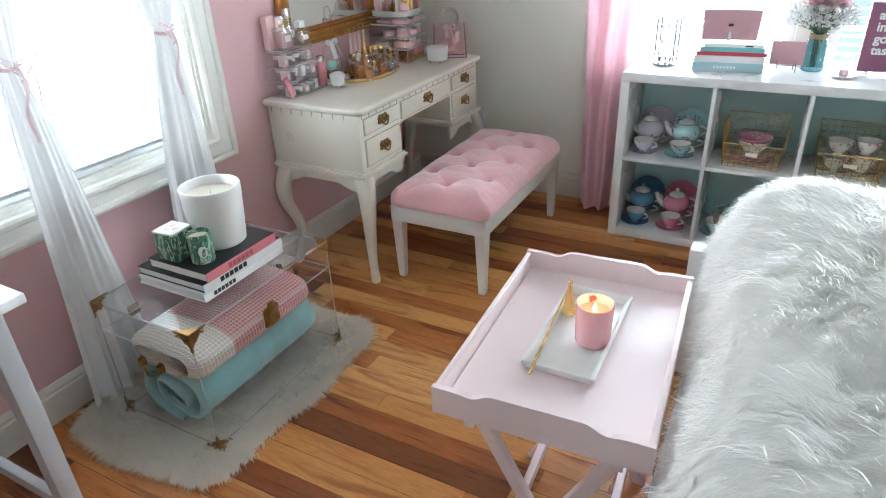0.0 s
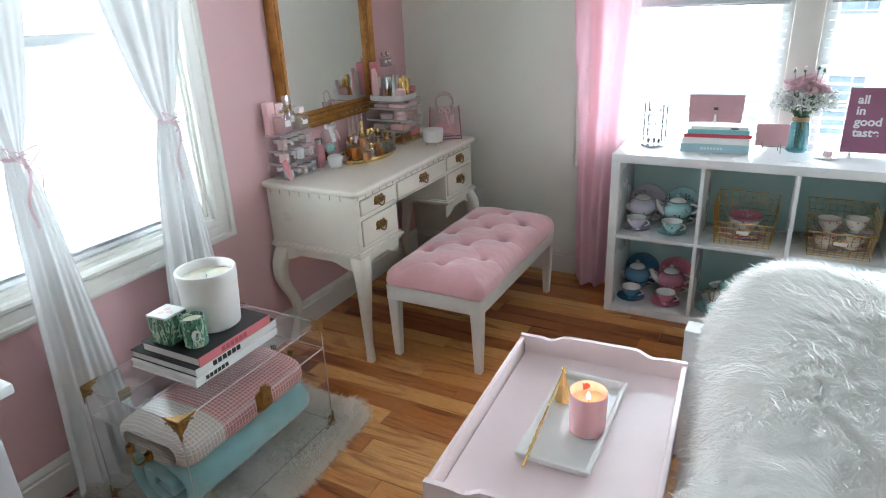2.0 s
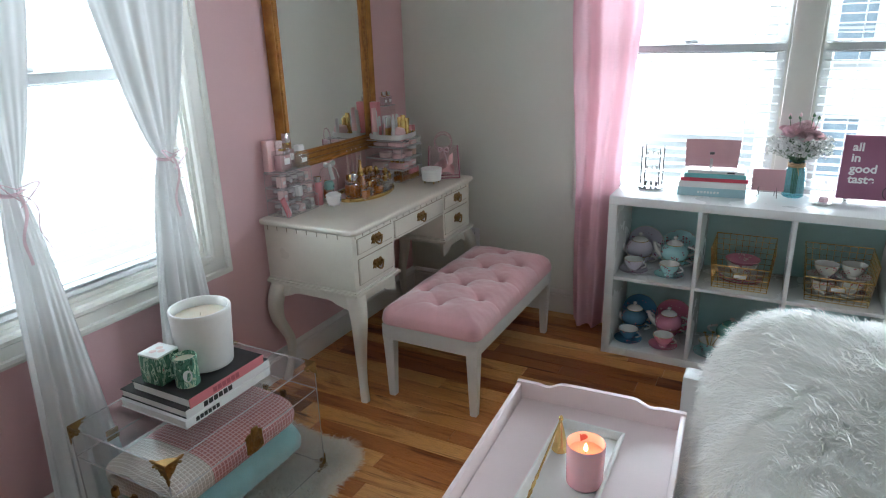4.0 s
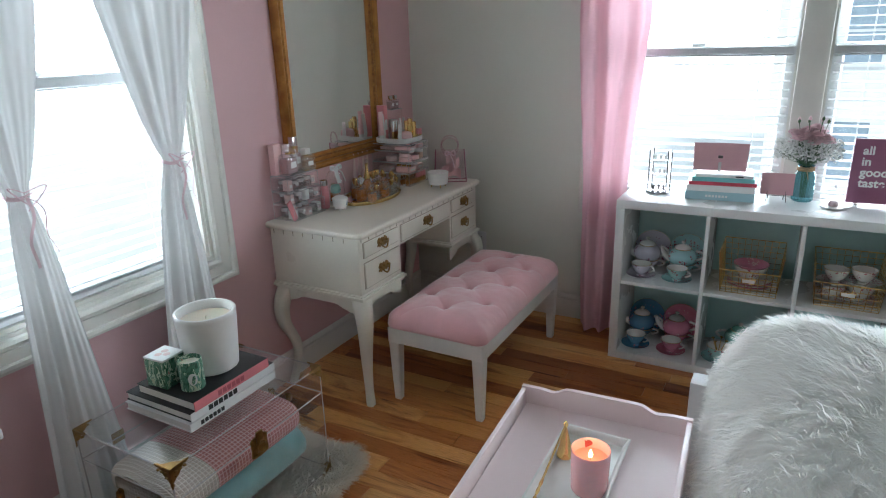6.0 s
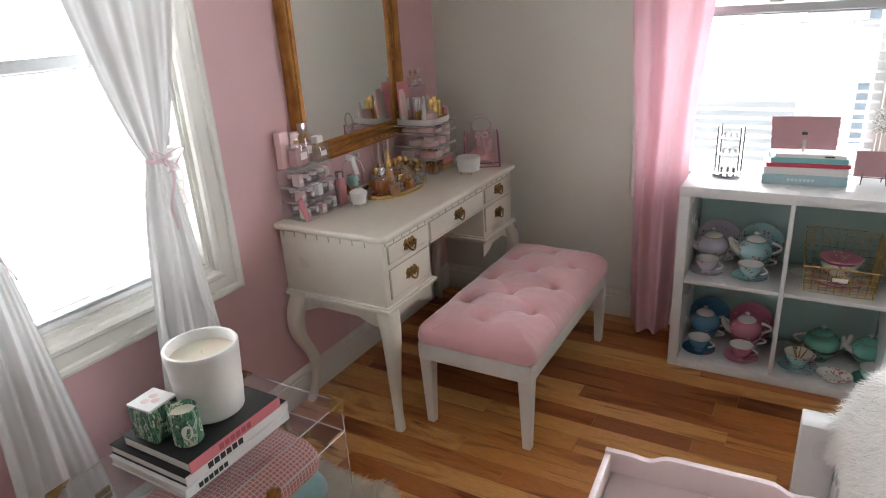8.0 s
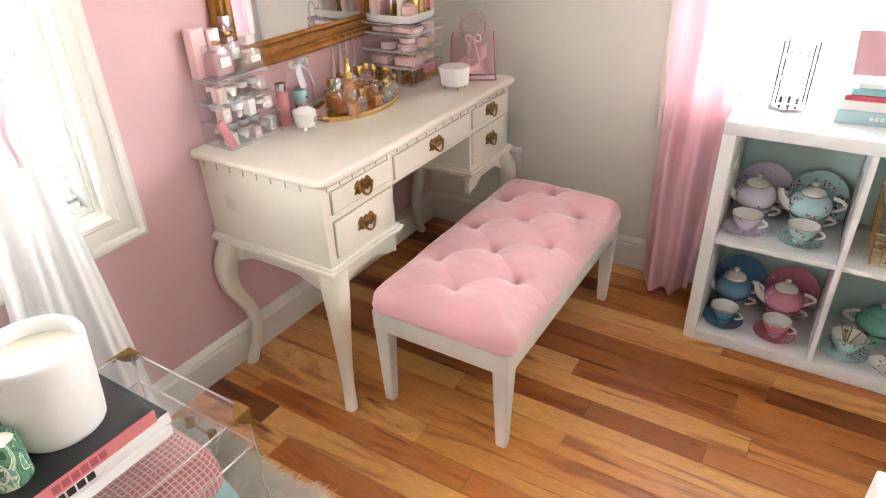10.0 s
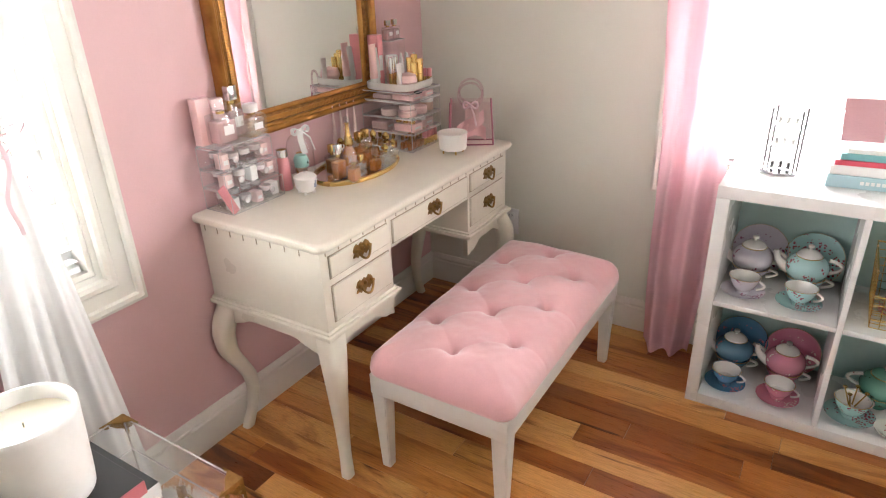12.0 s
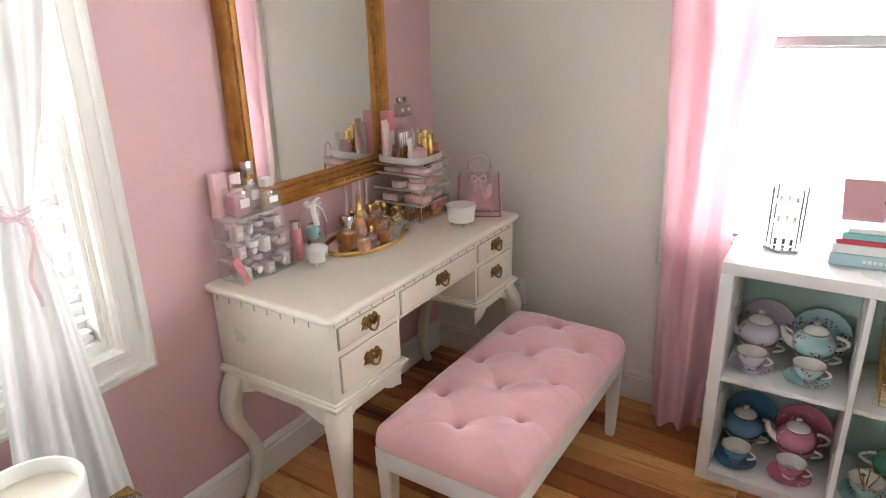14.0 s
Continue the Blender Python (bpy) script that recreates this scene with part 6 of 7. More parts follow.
extrude_outline(bm, [(x * 1.22, y * 1.22) for x, y in hexa], lambda a, b, h: (a, b, h), 0.0, 0.010)
part("base", bm, pbr("mirrored_base", (0.5, 0.5, 0.52), 0.15, metal=0.9), t, smooth=False)
for k in range(6):
    a, b = hexa[k], hexa[(k + 1) % 6]
    bm = B()
    bm.faces.new([bm.verts.new(p) for p in ((*a, 0.012), (*b, 0.012), (*b, 0.192), (*a, 0.192))])
    part("pane", bm, M_ACRYL, t)
    if k in (0, 2, 3, 5):
        part("edge_bar", tube(B(), [(*a, 0.010), (*a, 0.194)], 0.0030, 6), M_STEEL, t)
for k, zz in enumerate((0.010, 0.085, 0.148)):
    if k:
        bm = B()
        extrude_outline(bm, [(x * 0.96, y * 0.96) for x, y in hexa], lambda a, b, h: (a, b, h), zz - 0.002, zz)
        part("glass_shelf", bm, M_ACRYL_EDGE, t, smooth=False)
    for j in range(3):
        px = -0.022 + 0.022 * j
        solo("trinket", lathe(B(), [(0, 0), (0.008, 0.002), (0.005, 0.010), (0.007, 0.018), (0, 0.026)], 10), M_STEEL if k == 0 else M_CHWHITE, (-0.405 + px, 3.012 + 0.008 * (j % 2), Z7 + zz + 0.001), "tiny ornament inside the glass case", "ornament", "ornaments in the case")
t = thing("place_card", pose(0.073, 3.02, Z7, 0, 0, 4), "blank dusty pink card on a tiny wire easel", "card")
part("card", box(B(), -0.062, 0.062, 0.0, 0.003, 0.028, 0.120), M_ROSE, t)
for s in (-1, 1):
    part("easel_wire", tube(B(), [(s * 0.038, -0.014, 0.0), (s * 0.036, -0.004, 0.030), (s * 0.030, 0.006, 0.060), (s * 0.030, 0.034, 0.002)], 0.0016, 6), M_STEEL, t)
part("easel_wire", tube(B(), [(-0.037, -0.005, 0.026), (0.037, -0.005, 0.026)], 0.0014, 6), M_STEEL, t)

M_BLUEGLASS = clear("blue_jar_glass", (0.45, 0.66, 0.70), 1.45, 0.03, haze=0.05, hazecol=(0.3, 0.5, 0.55))
M_STEM = pbr("stem_green", (0.06, 0.13, 0.05), 0.6)
M_TWINE = pbr("twine", (0.42, 0.28, 0.15), 0.9, fine=200, bump=0.5)
M_PETALP = pbr("pink_petal", (0.82, 0.56, 0.60), 0.6, var=0.2, scale=40, rnd=0.15)
M_PETALW = pbr("white_petal", (0.84, 0.83, 0.80), 0.6, rnd=0.05)


def bouquet():
    t = thing("flower_jar", (0.170, 3.075, Z7), "blue glass jar with pink roses and white baby's breath", "flowers")
    part("jar", lathe(B(), [(0, 0.003), (0.036, 0.0), (0.042, 0.006), (0.042, 0.100), (0.036, 0.122), (0.031, 0.128), (0.031, 0.150), (0.033, 0.152), (0.029, 0.152), (0.029, 0.128)], 26), M_BLUEGLASS, t)
    tw = lathe(B(), [(0.0325, 0.128), (0.0350, 0.131), (0.0330, 0.134), (0.0352, 0.137), (0.0330, 0.140), (0.035, 0.143), (0.032, 0.146)], 20)
    tube(tw, [(0.0, -0.034, 0.137), (-0.02, -0.042, 0.152), (-0.032, -0.040, 0.138), (-0.01, -0.037, 0.136)], 0.002, 5)
    tube(tw, [(0.0, -0.034, 0.137), (0.02, -0.042, 0.152), (0.032, -0.040, 0.138), (0.01, -0.037, 0.136)], 0.002, 5)
    tube(tw, [(0.002, -0.036, 0.137), (0.012, -0.044, 0.10)], 0.0018, 5)
    part("twine", tw, M_TWINE, t, "brown twine bow round the neck")
    rng = random.Random(4)
    petal = B()
    # rose: whorls of cupped petals
    for ring, (n, r, hgt, tilt) in enumerate(((3, 0.004, 0.014, 8), (4, 0.008, 0.016, 22), (5, 0.012, 0.016, 40), (6, 0.016, 0.014, 62))):
        for k in range(n):
            m = pose(0, 0, 0, 0, 0, 360 / n * k + ring * 25) @ pose(r * 0.5, 0, 0, 0, tilt, 0)
            vs = []
            for i in range(4):
                for j in range(4):
                    u, v = i / 3 * 2 - 1, j / 3
                    vs.append(petal.verts.new(m @ Vector((0.0035 * (u * u) * -1 + 0.003 * v * v, u * (0.004 + r * 0.5) * (0.5 + v * 0.8) * (1 - 0.3 * v * v), v * hgt))))
            for i in range(3):
                for j in range(3):
                    petal.faces.new((vs[i * 4 + j], vs[i * 4 + j + 1], vs[(i + 1) * 4 + j + 1], vs[(i + 1) * 4 + j]))
    rose = mesh_of("rose", petal, M_PETALP, angle=80)
    stems = []
    for k in range(24):
        a, q = k * 2.399, math.sqrt((k + 0.5) / 24)
        p = (0.070 * q * math.cos(a), 0.056 * q * math.sin(a), 0.258 + 0.045 * (1 - q) + rng.uniform(-0.012, 0.014))
        part("rose", rose, M_PETALP, t, at=Matrix.Translation(p) @ pose(0, 0, 0, rng.uniform(-20, 20) - 30 * q * math.sin(a), rng.uniform(-20, 20) + 30 * q * math.cos(a), rng.uniform(0, 360)) @ Matrix.Scale(rng.uniform(1.15, 1.6), 4))
        stems.append(p)
    for k in range(9):
        p = stems[k * 2 % len(stems)]
        part("stem", tube(B(), [(p[0] * 0.2, p[1] * 0.2, 0.012), (p[0] * 0.3, p[1] * 0.3, 0.14), p], 0.0017, 5), M_STEM, t)
    # buds above
    for k in range(7):
        a = k * 0.9
        p = (0.055 * math.cos(a), 0.035 * math.sin(a), 0.318 + rng.uniform(0, 0.022))
        bm = lathe(B(), [(0, 0), (0.0055, 0.004), (0.006, 0.010), (0, 0.020)], 8, p)
        part("bud", bm, M_PETALP if k % 2 else M_STEM, t)
        part("stem", tube(B(), [(p[0] * 0.4, p[1] * 0.4, 0.20), (p[0] * 0.8, p[1] * 0.8, 0.28), (p[0], p[1], p[2] + 0.002)], 0.0012, 5), M_STEM, t)
    # baby's breath: a haze of tiny blooms on fine stalks
    tiny, stalk = B(), B()
    for k in range(900):
        a, e = rng.uniform(0, 6.283), rng.uniform(0, 1)
        rr = 0.050 + 0.075 * rng.random() ** 0.7
        p = Vector((rr * math.cos(a), rr * 0.75 * math.sin(a), 0.185 + 0.075 * e - 0.2 * max(0, rr - 0.09)))
        s = rng.uniform(0.0055, 0.009)
        q = [p + Vector((rng.uniform(-1, 1), rng.uniform(-1, 1), rng.uniform(-1, 1))).normalized() * s for _ in range(5)]
        vv = [tiny.verts.new(x) for x in q]
        for f in ((0, 1, 2), (0, 2, 3), (1, 2, 4), (0, 3, 4), (0, 1, 4)):
            tiny.faces.new([vv[i] for i in f])
        if k % 7 == 0:
            tube(stalk, [(0.01 * math.cos(a), 0.01 * math.sin(a), 0.150), p], 0.0006, 3, caps=False)
    tagged(part("small_bloom", tiny, M_PETALW, t, "haze of tiny white blooms", smooth=False), kind="stuff")
    tagged(part("stalk", stalk, M_STEM, t), kind="stuff")
    leaf = B()
    for k in range(26):
        a = rng.uniform(0, 6.283)
        c = Vector((0.05 * math.cos(a), 0.045 * math.sin(a), rng.uniform(0.165, 0.25)))
        d = Vector((math.cos(a), math.sin(a), rng.uniform(-0.3, 0.8))).normalized() * 0.03
        w = d.cross(Vector((0, 0, 1))).normalized() * 0.009
        vs = [leaf.verts.new(x) for x in (c, c + d * 0.5 + w, c + d, c + d * 0.5 - w)]
        leaf.faces.new(vs)
    tagged(part("leaf", leaf, M_STEM, t), kind="stuff")


bouquet()
t = thing("cloche", (0.282, 2.985, Z7), "small glass cloche over a pink toy cake", "cloche")
part("dome", lathe(B(), [(0.034, 0.008), (0.034, 0.050), (0.028, 0.068), (0.014, 0.079), (0, 0.082)], 24), M_ACRYL, t)
part("knob", lathe(B(), [(0, 0.081), (0.006, 0.086), (0.004, 0.094), (0, 0.096)], 12), M_ACRYL_EDGE, t)
part("foot_plate", lathe(B(), [(0, 0), (0.030, 0.0), (0.047, 0.005), (0.047, 0.008), (0, 0.008)], 26), M_CERAMIC, t)
solo("toy_cake", lathe(B(), [(0, 0), (0.017, 0.0), (0.018, 0.014), (0.014, 0.020), (0, 0.022)], 18), M_PETALP, (0.282, 2.985, Z7 + 0.009), "tiny pink cake under the glass cloche", "ornament")


def sign():
    M_PLUM = pbr("plum_sign", (0.30, 0.11, 0.19), 0.45, var=0.08)
    t = thing("quote_sign", pose(0.443, 3.085, Z7, 0, 0, 3), "plum sign with white lettering and a ring ornament, on feet", "sign")
    bd = part("board", box(B(), -0.115, 0.115, 0.0, 0.008, 0.006, 0.268, 0.001), M_PLUM, t)
    for i, w in enumerate(("all", "in", "good", "taste")):
        cu = bpy.data.curves.new("lettering", "FONT")
        cu.body, cu.size, cu.extrude, cu.offset = w, 0.047, 0.0004, 0.0013
        ob = new("lettering", cu)
        ob.parent = bd
        ob.matrix_basis = pose(-0.083, -0.0008, 0.206 - 0.044 * i, 90, 0, 0)
        cu.materials.append(M_BOOKWHITE)
        tagged(ob, "white serif-style word")
    part("ring_mark", tube(B(), arc(24, lambda k: (0.075 + 0.030 * math.cos(k * 5.6), -0.002, 0.040 + 0.030 * math.sin(k * 5.6))), 0.0016, 6), M_BLACK, bd)
    for s in (-1, 1):
        part("foot", box(B(), s * 0.08 - 0.006, s * 0.08 + 0.006, -0.018, 0.024, 0, 0.006, 0.001), M_WHITE, t)


sign()
t = thing("wall_outlet", (-1.382, WY - 0.0005, 0.366), "white duplex wall outlet with cover plate", "outlet")
part("cover_plate", box(B(), -0.036, 0.036, -0.006, 0, -0.057, 0.057, 0.003), M_WHITE, t)
for s in (-1, 1):
    soc = part("socket", box(B(), -0.017, 0.017, -0.008, -0.006, s * 0.026 - 0.015, s * 0.026 + 0.015, 0.002), M_WHITE, t)
    for x in (-0.007, 0.007):
        part("slot", box(B(), x - 0.0012, x + 0.0012, -0.0084, -0.0079, s * 0.026 - 0.003, s * 0.026 + 0.007), M_BLACK, soc)

# ---- on the vanity ----
VT = VTOP + 0.0005
M_AMBER = pbr("amber_perfume", (0.58, 0.19, 0.03), 0.10, var=0.25, scale=30, bump=0, coat=0.6)
M_PINKLIQ = clear("pink_perfume", (0.99, 0.80, 0.81), 1.4, 0.03, haze=0.42, hazecol=(0.95, 0.66, 0.67))
M_CLEARLIQ = clear("clear_perfume", (0.99, 0.97, 0.93), 1.5, 0.03, haze=0.22, hazecol=(0.97, 0.90, 0.78))
M_CUT = clear("bottle_glass", (0.985, 0.99, 0.99), 1.85, 0.03, haze=0.03)
M_SILVER = pbr("silver_cap", (0.75, 0.75, 0.76), 0.15, metal=1.0, var=0.05)
M_PEARL = pbr("pearl_cap", (0.88, 0.82, 0.82), 0.18, metal=0.25, var=0.05)
M_PCOS = pbr("pink_plastic", (0.86, 0.58, 0.58), 0.35, var=0.06, rnd=0.12)
M_PCOS2 = pbr("coral_pink_plastic", (0.78, 0.30, 0.33), 0.35, var=0.06, rnd=0.12)
M_WCOS = pbr("white_plastic", (0.82, 0.80, 0.78), 0.3, var=0.04)
M_MINT = pbr("mint_plastic", (0.62, 0.74, 0.70), 0.35, var=0.2, scale=90)
M_NUDE = pbr("nude_plastic", (0.62, 0.42, 0.32), 0.4, var=0.08, rnd=0.15)
LIQ = {"a": M_AMBER, "p": M_PINKLIQ, "c": M_CLEARLIQ}
CAP = {"g": M_GOLD, "s": M_SILVER, "c": M_CUT, "w": M_WCOS, "k": M_PCOS}


def perfume(x, y, z, shape, r, h, liq, cap, group, turn=0.0, label=None):
    names = {"a": "amber", "p": "pink", "c": "clear"}
    caps = {"g": "gold", "s": "silver", "c": "cut glass", "w": "white", "k": "pink"}
    form = {"s": "square", "r": "round", "t": "tall tapered"}[shape]
    t = thing("perfume_bottle", pose(x, y, z, 0, 0, turn), label or f"{form} glass bottle of {names[liq]} perfume with {caps[cap]} stopper", "perfume", group)
    if shape == "s":
        part("glass", box(B(), -r, r, -r * 0.7, r * 0.7, 0, h * 0.66, r * 0.16), M_CUT, t)
        part("liquid", box(B(), -r * 0.86, r * 0.86, -r * 0.56, r * 0.56, h * 0.04, h * 0.52, r * 0.1, 1), LIQ[liq], t)
        part("collar", lathe(B(), [(r * 0.32, h * 0.66), (r * 0.32, h * 0.72)], 12), M_GOLD, t)
        part("stopper", box(B(), -r * 0.48, r * 0.48, -r * 0.42, r * 0.42, h * 0.72, h, r * 0.1), CAP[cap], t)
        if group not in ("perfumes on the gold tray", "miniatures in the drawer"):
            part("paper_label", box(B(), -r * 0.45, r * 0.45, -r * 0.7 - 0.0008, -r * 0.7 - 0.0002, h * 0.22, h * 0.42), M_BOOKWHITE, t)
    elif shape == "r":
        part("glass", lathe(B(), [(0, 0), (r * 0.6, 0), (r * 0.95, h * 0.12), (r, h * 0.3), (r * 0.85, h * 0.48), (r * 0.35, h * 0.60), (r * 0.3, h * 0.66)], 18), M_CUT, t)
        part("liquid", lathe(B(), [(0, h * 0.03), (r * 0.55, h * 0.04), (r * 0.86, h * 0.14), (r * 0.9, h * 0.3), (r * 0.8, h * 0.42), (0, h * 0.43)], 16), LIQ[liq], t)
        part("collar", lathe(B(), [(r * 0.36, h * 0.63), (r * 0.36, h * 0.70)], 12), M_GOLD, t)
        part("stopper", lathe(B(), [(r * 0.2, h * 0.70), (r * 0.5, h * 0.78), (r * 0.52, h * 0.88), (r * 0.2, h * 0.98), (0, h)], 12), CAP[cap], t)
    else:
        part("glass", lathe(B(), [(0, 0), (r, 0), (r * 1.02, h * 0.08), (r * 0.8, h * 0.36), (r * 0.45, h * 0.52)], 20), M_CUT, t)
        part("liquid", lathe(B(), [(0, h * 0.02), (r * 0.9, h * 0.03), (r * 0.7, h * 0.36), (r * 0.4, h * 0.48), (0, h * 0.49)], 18), LIQ[liq], t)
        part("neck", lathe(B(), [(r * 0.5, h * 0.50), (r * 0.56, h * 0.53), (r * 0.26, h * 0.72), (r * 0.22, h * 0.86), (r * 0.3, h * 0.88)], 18), M_GOLD, t)
        part("stopper", lathe(B(), [(r * 0.15, h * 0.88), (r * 0.36, h * 0.93), (r * 0.3, h * 0.98), (0, h)], 12), M_CUT, t)
    return t


# oval gold tray of perfumes
TC = pose(-1.628, 2.490, VT, 0, 0, 2)
t = thing("vanity_tray", TC, "oval antique gold mirror tray crowded with perfumes", "tray")
part("plate", lathe(B(), [(0, 0.003), (0.96, 0.003), (0.96, 0.006), (0, 0.006)], 48, sx=0.112, sy=0.185), M_MIRROR, t, "mirrored tray floor")
part("gallery_rim", lathe(B(), [(0.96, 0.0), (1.0, 0.0), (1.03, 0.006), (1.03, 0.012), (1.0, 0.016), (0.975, 0.013), (0.97, 0.006)], 60, sx=0.112, sy=0.185), M_GOLD, t, "gold beaded rim")
tz = VT + 0.0065
spec = [("s", 0.078, -0.118, 0.021, 0.072, "a", "c"), ("s", 0.060, -0.058, 0.017, 0.060, "c", "g"), ("s", 0.076, 0.000, 0.020, 0.062, "a", "c"), ("r", 0.074, 0.062, 0.020, 0.064, "c", "g"),
        ("r", 0.046, 0.112, 0.022, 0.086, "c", "g"), ("r", 0.050, 0.158 - 0.012, 0.017, 0.058, "c", "g"), ("t", 0.010, -0.048, 0.026, 0.185, "a", "g"), ("s", 0.022, -0.120, 0.022, 0.098, "a", "s"),
        ("s", 0.024, 0.022, 0.023, 0.084, "a", "c"), ("s", -0.024, 0.052, 0.024, 0.092, "a", "g"), ("s", -0.030, -0.084, 0.022, 0.085, "a", "g"), ("r", 0.006, 0.094, 0.019, 0.094, "a", "g"),
        ("s", -0.040, 0.108, 0.022, 0.088, "a", "g"), ("r", -0.070, 0.010, 0.020, 0.080, "a", "g"), ("s", -0.062, -0.034, 0.019, 0.070, "c", "g")]
for shape, x, y, r, h, lq, cp in spec:
    p = TC @ Vector((x, y, 0))
    perfume(p.x, p.y, tz, shape, r * 1.12, h * 1.16 if shape != "t" else h, lq, cp, "perfumes on the gold tray", turn=90 + (x * 900) % 40 - 20)
t = thing("taper_stand", (-1.768, 2.61, VT), "row of slim pale pink tapered brushes in a holder", "brush stand")
part("holder", box(B(), -0.012, 0.012, -0.075, 0.075, 0, 0.050, 0.003), M_ACRYL_EDGE, t)
for k in range(4):
    part("taper", lathe(B(), [(0, 0.002), (0.009, 0.004), (0.0085, 0.05), (0.0050, 0.12), (0.0022, 0.185), (0, 0.190)], 10, (0, -0.057 + 0.038 * k, 0)), M_BLUSH, t)

# lidded pot, pink bottle, bell jar with bow
t = thing("footed_pot", (-1.622, 2.236, VT), "small white lidded porcelain pot on feet with a blue flower", "pot")
part("body", lathe(B(), [(0, 0.008), (0.022, 0.007), (0.031, 0.020), (0.034, 0.040), (0.033, 0.047), (0.035, 0.049)], 24), M_CERAMIC, t)
ld = part("lid", lathe(B(), [(0.0355, 0.049), (0.034, 0.054), (0.020, 0.062), (0.006, 0.065), (0, 0.066)], 24), M_CERAMIC, t)
part("knob", lathe(B(), [(0.003, 0.064), (0.005, 0.070), (0, 0.074)], 10), M_SILVER, ld)
for k in range(4):
    a = 0.6 + k * 1.571
    part("foot", lathe(B(), [(0, 0), (0.005, 0.001), (0.004, 0.010), (0, 0.013)], 8, (0.023 * math.cos(a), 0.023 * math.sin(a), 0)), M_CERAMIC, t)
part("painted_flower", lathe(B(), [(0.008, -0.010), (0.009, 0), (0.008, 0.010)], 10, (0.0255, 0.006, 0.033)), pbr("blue_grey_print", (0.35, 0.40, 0.50), 0.3), t)
t = thing("lotion_bottle", (-1.703, 2.232, VT), "pink glass bottle with a silver cap", "bottle")
part("bottle", lathe(B(), [(0, 0), (0.018, 0), (0.020, 0.003), (0.020, 0.092), (0.014, 0.104), (0.012, 0.108)], 20), M_PCOS2, t)
part("cap", lathe(B(), [(0.016, 0.104), (0.017, 0.106), (0.017, 0.128), (0, 0.130)], 20), M_SILVER, t)
t = thing("bell_jar", (-1.690, 2.296, VT), "glass bell jar topped with a white ribbon bow", "bell jar")
part("dome", lathe(B(), [(0.042, 0.010), (0.042, 0.120), (0.034, 0.148), (0.016, 0.162), (0, 0.165)], 26), M_ACRYL, t)
part("base", lathe(B(), [(0, 0), (0.046, 0), (0.046, 0.008), (0, 0.010)], 26), M_CREAM, t)
bm = B()
for s in (-1, 1):
    tube(bm, arc(12, lambda k: (0.012, s * (0.006 + 0.028 * math.sin(k * 3.1416)), 0.168 + 0.020 * math.sin(k * 6.2832 * 0.5) * math.cos(k * 3.14) + 0.006)), 0.008, 6, flat=0.25)
    tube(bm, [(0.014, s * 0.004, 0.170), (0.030, s * 0.020, 0.150), (0.044, s * 0.022, 0.110)], 0.009, 6, flat=0.25)
lathe(bm, [(0, 0.160), (0.009, 0.165), (0.008, 0.176), (0, 0.180)], 10, (0.012, 0, 0))
part("bow", bm, M_BOOKWHITE, t, "white ribbon bow")
t = thing("small_jar", (-1.690, 2.296, VT + 0.0105), "tiny mint green jar on a wooden stand inside the bell jar", "jar")
part("stand", lathe(B(), [(0, 0), (0.016, 0), (0.010, 0.03), (0.018, 0.045), (0, 0.046)], 16), M_NUDE, t)
part("jar", lathe(B(), [(0, 0.046), (0.022, 0.048), (0.024, 0.070), (0.018, 0.084), (0, 0.086)], 18), pbr("mint_glaze", (0.30, 0.55, 0.50), 0.3), t)
part("button", lathe(B(), [(0, -0.004), (0.006, 0), (0, 0.004)], 8, (0.022, 0.004, 0.062)), M_BLACK, t)
perfume(-1.742, 2.345, VT, "s", 0.018, 0.085, "a", "g", "", 90, "dark green and amber glass bottle with gold stopper")


def open_box(t, name, x0, x1, y0, y1, z0, z1, w=0.0022, parent=None, material=None):
    """Clear walled box, open on top."""
    bm = B()
    for c in (((x0, y0, z0), (x1, y0, z0), (x1, y1, z0), (x0, y1, z0)), ((x0, y0, z0), (x1, y0, z0), (x1, y0, z1), (x0, y0, z1)), ((x0, y1, z0), (x1, y1, z0), (x1, y1, z1), (x0, y1, z1)),
              ((x0, y0, z0), (x0, y1, z0), (x0, y1, z1), (x0, y0, z1)), ((x1, y0, z0), (x1, y1, z0), (x1, y1, z1), (x1, y0, z1))):
        bm.faces.new([bm.verts.new(q) for q in c])
    ob = part(name, bm, material or M_ACRYL, parent or t, smooth=False)
    e = B()
    for a, b in (((x0, y0), (x1, y0)), ((x1, y0), (x1, y1)), ((x1, y1), (x0, y1)), ((x0, y1), (x0, y0))):
        for z in (z0 + 0.001, z1):
            tube(e, [(*a, z), (*b, z)], 0.0011, 4)
    for x in (x0, x1):
        for y in (y0, y1):
            tube(e, [(x, y, z0), (x, y, z1)], 0.0011, 4)
    part("whitened_edge", e, M_ACRYL_EDGE, ob)
    return ob


